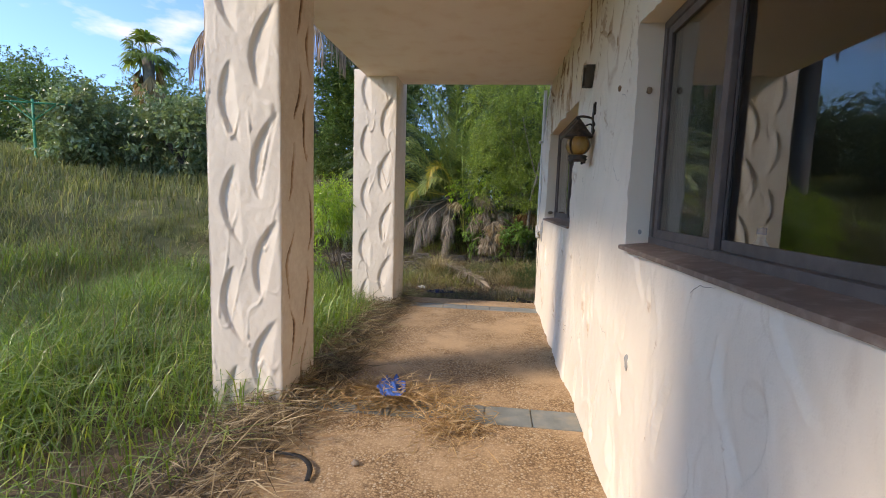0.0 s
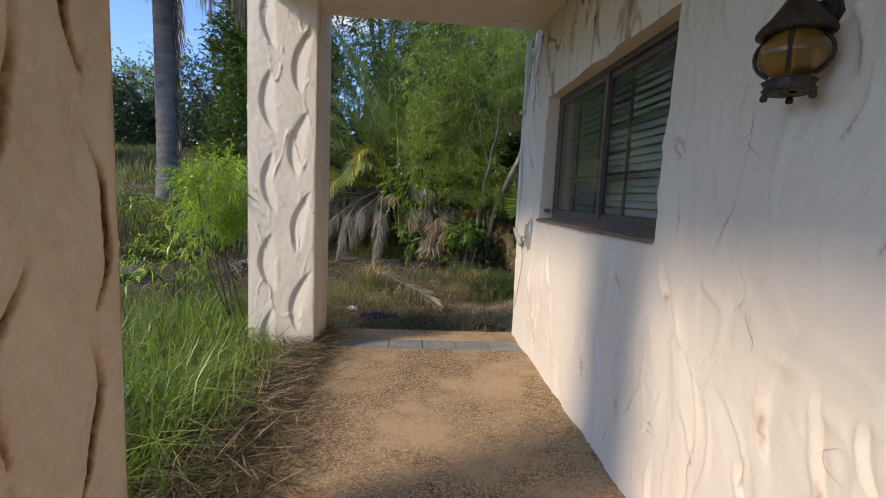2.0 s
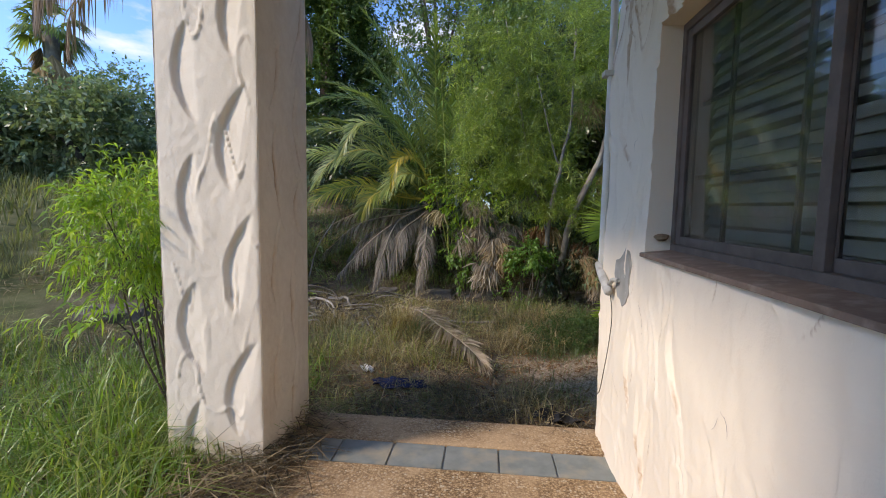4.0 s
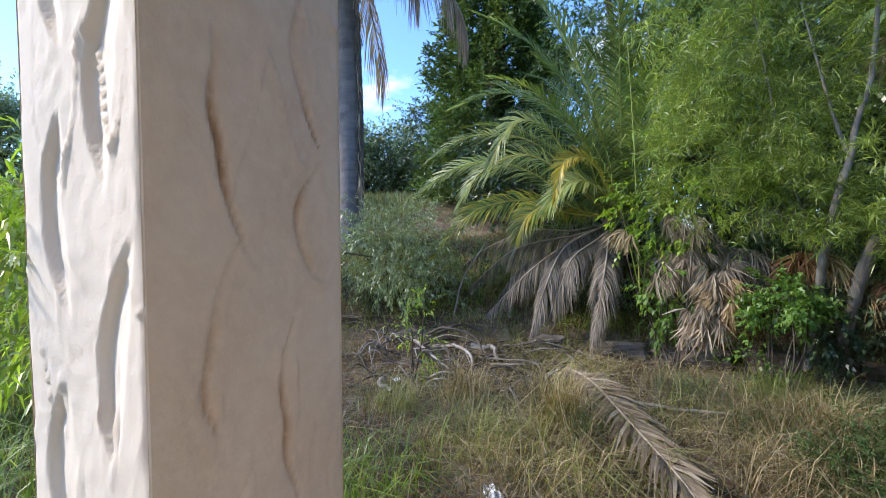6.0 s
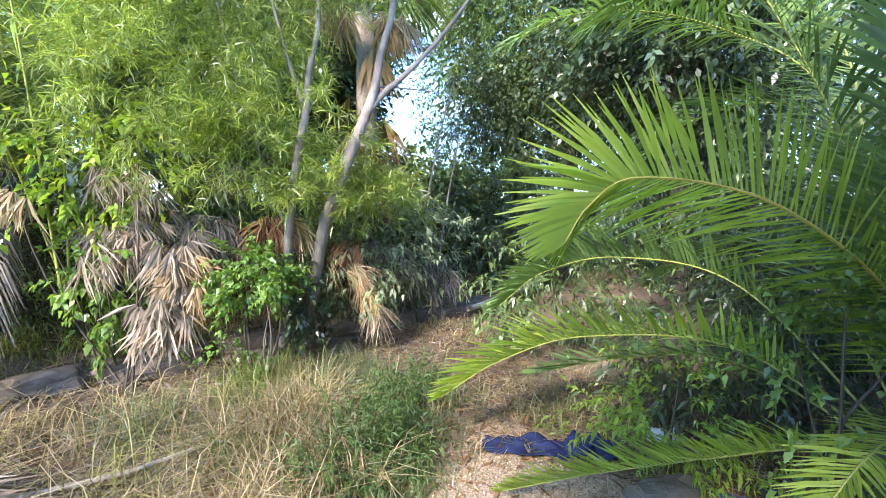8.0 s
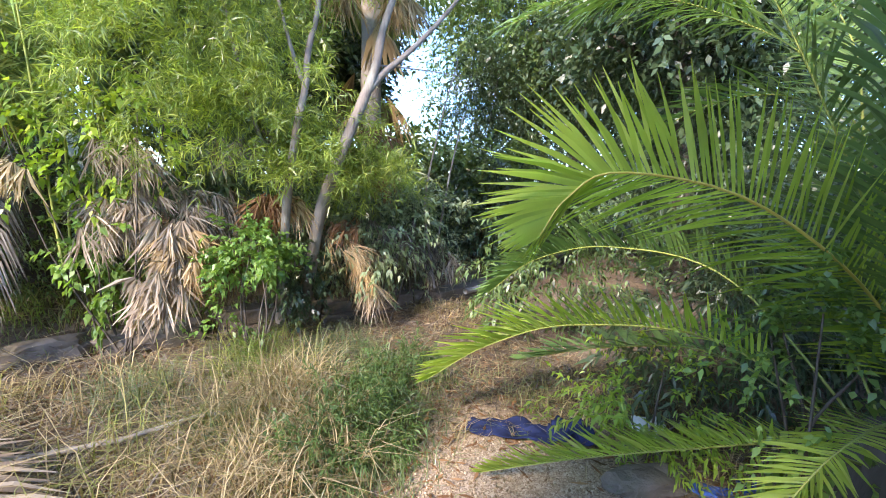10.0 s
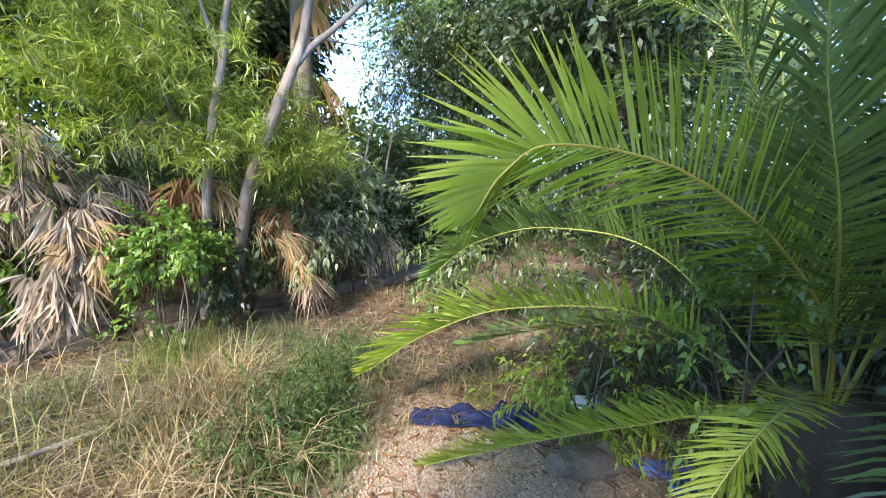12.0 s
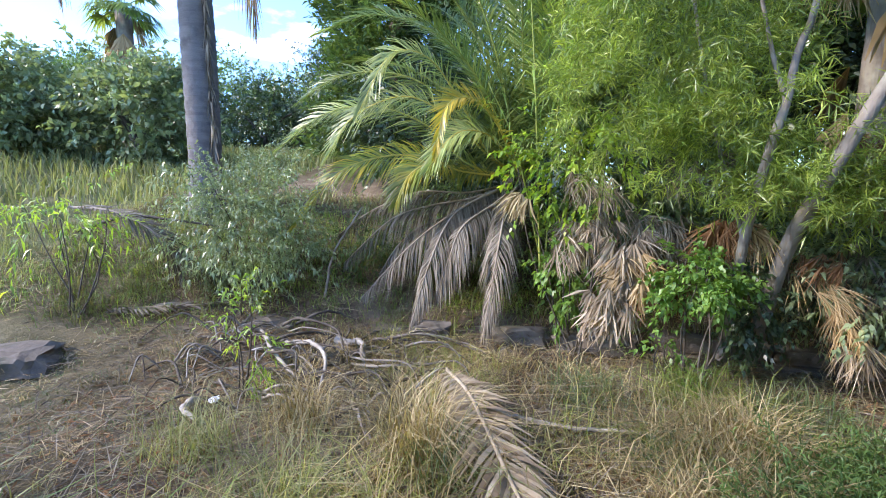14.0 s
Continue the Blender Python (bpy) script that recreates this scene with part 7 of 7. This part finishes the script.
for k, (x, y, h, r, n, mat, label) in enumerate((
        (-1.0, 8.15, 0.62, 0.12, 420, L_STRAW, "tall pale straw tussock in the yard"), (-0.75, 8.0, 0.42, 0.1, 120, L_WEED, "green blades in the straw tussock"),
        (0.58, 8.75, 0.38, 0.14, 420, L_STRAW, "tall pale straw tussock by the gravel"), (-1.8, 8.3, 0.5, 0.13, 320, L_STRAW, "dry straw tussock beside the branches"),
        (0.3, 8.15, 0.22, 0.24, 420, L_STRAW, "spreading straw tussock by the gravel"), (-2.2, 7.9, 0.42, 0.2, 300, L_OLIVE, "olive tussock on the soil"), (-1.45, 7.7, 0.4, 0.18, 300, L_OLIVE, "olive tussock in the yard"),
        (0.2, 8.6, 0.3, 0.2, 300, L_WEED, "green weeds among the straw"), (-0.2, 9.2, 0.3, 0.25, 400, L_WEED, "green weeds before the stone edge"), (1.0, 9.2, 0.28, 0.25, 400, L_WEED, "green weeds before the stone edge"), (0.85, 8.35, 0.17, 0.28, 1300, L_WEED, "fine dark green grass patch by the gravel"), (0.62, 8.0, 0.15, 0.24, 1000, L_WEED, "fine dark green grass patch by the gravel"), (1.3, 8.8, 0.22, 0.3, 500, L_OLIVE, "olive grass patch before the stone edge"),
        (0.45, 9.35, 0.36, 0.15, 260, L_GRASS, "green grass tuft at the stone edge"), (0.25, 6.45, 0.3, 0.2, 240, L_STRAW, "dry straw at the wall corner"), (0.4, 6.7, 0.28, 0.22, 240, L_OLIVE, "olive grass at the wall corner"),
        (-1.05, 6.35, 0.22, 0.2, 220, L_OLIVE, "short grass at the slab edge"), (-0.4, 6.55, 0.16, 0.3, 260, L_OLIVE, "short grass at the slab edge"), (2.0, 8.2, 0.2, 0.3, 300, L_OLIVE, "olive grass under the fronds"))):
    q = G.standard_normal((n, 2)) * r * 0.7 + (x, y)
    lawn("tussock", q, h * G.uniform(0.55, 1.2, n), 0.005, mat, label, 200 + k, (0.3, 1.5))


def litter(name, n, weight, area, mat, label, seed, L=(0.05, 0.22), W=0.004, up=0.05, floor=None):
    """Fallen straw and leaf bits, lying every way."""
    rng = np.random.default_rng(seed)
    P = scatter(rng, n, *area, weight)
    Z = land(P[:, 0], P[:, 1]) if floor is None else np.full(len(P), floor)
    a = rng.random(len(P)) * 2 * np.pi
    D = unit(np.stack([np.cos(a), np.sin(a), rng.normal(0, 0.22, len(P))], 1))
    V, Q = leaf_arrays(np.column_stack([P, Z + rng.random(len(P)) ** 2 * up + 0.006]), D, rng.uniform(*L, len(P)), W, rng, 0.7, 0.02)
    tagged(quads(name, V, Q, mat), label, "litter", kind="stuff")


def arched_grass(name, n, area, weight, mat, label, seed, H=(0.2, 0.42)):
    """Long thin blades that arch over, in loose tufts."""
    rng = np.random.default_rng(seed)
    P = scatter(rng, n, *area, weight)
    P = (P[:, None] + rng.standard_normal((len(P), 12, 2)) * 0.05).reshape(-1, 2)
    lawn(name, P, rng.uniform(*H, len(P)), 0.005, mat, label, seed + 1, (0.5, 2.1))


arched_grass("arching_grass", 260, (-2.0, 0.75, 7.2, 9.6), lambda x, y: yard(x, y) * bare(x, y) * np.clip(patchy(x, y, 1.9, 6) * 1.5 - 0.2, 0, 1), L_YGRASS, "long yellow-green grass arching over the yard", 301)
arched_grass("arching_straw", 330, (-2.4, 0.75, 7.2, 9.6), lambda x, y: yard(x, y) * bare(x, y) * np.clip(patchy(x, y, 2.1, 2) * 1.5 - 0.2, 0, 1), L_STRAW, "long pale straw arching over the yard", 303)
arched_grass("arching_straw", 90, (0.1, 0.75, 7.9, 8.9), lambda x, y: yard(x, y), L_STRAW, "pale straw leaning at the edge of the gravel", 305, (0.18, 0.4))
for k, (x, y, r) in enumerate(((0.78, 8.45, 0.26), (1.0, 8.62, 0.22), (0.62, 8.15, 0.2), (0.88, 8.2, 0.18), (1.3, 8.75, 0.2))):
    build_shrub("low_weed", (x, y, -0.01), (r, r * 0.9, 0.07), 320 + k, L_WEEDD, "fine dark green weed patch beside the gravel", 4, 38, 5, 14, 0.05, 0.007, 0.13, -0.2, tight=0.25)
litter("yard_litter", 90000, lambda x, y: yard(x, y) * np.clip(patchy(x, y, 1.2, 2) + 0.1, 0, 1) * bare(x, y), (-4.8, 2.8, 6.1, 10.3), L_STRAWF, "brown dry straw and leaf litter over the yard", 11)
litter("grey_twigs", 20000, lambda x, y: yard(x, y) * bare(x, y) * np.clip(patchy(x, y, 0.9, 8) + 0.1, 0, 1), (-4.8, 2.4, 6.1, 10.4), L_DRY, "grey dead twigs and grass stems over the soil", 31, (0.1, 0.42), 0.005, 0.1)
litter("dark_litter", 26000, lambda x, y: yard(x, y) * bare(x, y) * np.clip(patchy(x, y, 1.1, 9), 0, 1), (-4.8, 2.8, 6.1, 10.3), M_BARKD, "dark rotting twigs and leaf bits on the soil", 33, (0.03, 0.2), 0.009, 0.05)
litter("leaf_litter", 16000, lambda x, y: yard(x, y) * np.clip(patchy(x, y, 1.5, 6), 0, 1), (-3.5, 2.8, 6.1, 10.3), L_RUST, "reddish dead leaves on the soil", 12, (0.04, 0.11), 0.016, 0.03)
bank_w = lambda x, y: (y > rim(x)) * (y < rim(x) + 3)
litter("bank_litter", 50000, bank_w, (-6, 4, 8, 13.5), L_STRAWF, "dry litter on the bank", 13, (0.08, 0.3), 0.007, 0.08)
P = scatter(G, 3600, -7, 3.5, 8, 13.5, lambda x, y: bank_w(x, y) * np.clip(patchy(x, y, 1.1, 3), 0, 1))
lawn("bank_grass", P, 0.24, 0.006, L_OLIVE, "rough green and straw grass on the bank", 14, (0.3, 1.0), 14, 0.06)
P = scatter(G, 1500, -5.6, 0.3, 8.2, 11.4, lambda x, y: bank_w(x, y) * np.clip(patchy(x, y, 1.6, 5) + 0.35, 0, 1))
lawn("bank_green", P, 0.17, 0.006, L_GRASS, "green grass on the bank below the tall palm", 15, (0.6, 1.5), 14, 0.09)
# dead grass along the porch edge, and blown straw on the slab
litter("edge_litter", 34000, lambda x, y: np.clip(1.15 - np.abs(x + 1.22) / 0.28, 0, 1) * np.clip(0.5 + patchy(x, y, 2.3, 1), 0, 1), (-1.9, -0.75, 0.8, 6.1), L_STRAWF, "dead brown grass matted along the porch edge", 16, (0.08, 0.3), 0.006, 0.12, 0.0)
litter("edge_litter", 12000, lambda x, y: np.clip(1.1 - np.abs(x + 1.3) / 0.3, 0, 1) * np.clip(0.4 + patchy(x, y, 2.9, 4), 0, 1), (-1.9, -0.9, 0.8, 6.1), M_BARKD, "dark rotting grass matted along the porch edge", 19, (0.06, 0.22), 0.005, 0.08, 0.0)
litter("straw_heap", 13000, lambda x, y: np.exp(-((x + 0.62) / 0.34) ** 2 - ((y - 2.92) / 0.16) ** 2), (-1.4, 0.2, 2.4, 3.4), L_STRAWR, "heap of dry straw blown onto the porch", 17, (0.06, 0.2), 0.007, 0.11, 0.0)
litter("straw_heap", 7000, lambda x, y: np.exp(-((x + 0.16) / 0.13) ** 2 - ((y - 2.66) / 0.2) ** 2), (-0.6, 0.3, 2.1, 3.3), L_STRAWR, "small heap of curled straw on the porch", 18, (0.06, 0.18), 0.007, 0.09, 0.0)


def build_gravel():
    """Loose pale pebbles on the bare patch: small six-sided stones."""
    rng = np.random.default_rng(90)
    P = scatter(rng, 14000, -0.2, 2.2, 6.3, 8.6, lambda x, y: np.clip(1.25 - np.hypot((x - 0.95) / 0.85, (y - 7.4) / 0.95), 0, 1))
    n = len(P)
    c = np.array([(sx, sy, sz) for sx in (-1, 1) for sy in (-1, 1) for sz in (-1, 1)], dtype=float)
    size = rng.uniform(0.002, 0.0048, (n, 1, 1)) * rng.uniform(0.7, 1.3, (n, 8, 3))
    V = np.column_stack([P, land(P[:, 0], P[:, 1]) + 0.003])[:, None] + c[None] * size
    f = np.array([(0, 1, 3, 2), (4, 6, 7, 5), (0, 4, 5, 1), (2, 3, 7, 6), (0, 2, 6, 4), (1, 5, 7, 3)])
    Q = (np.arange(n)[:, None, None] * 8 + f[None]).reshape(-1, 4)
    tagged(quads("gravel", V.reshape(-1, 3), Q, L_GRAVEL), "loose pale tan gravel on the bare soil", "gravel", kind="stuff")


build_gravel()
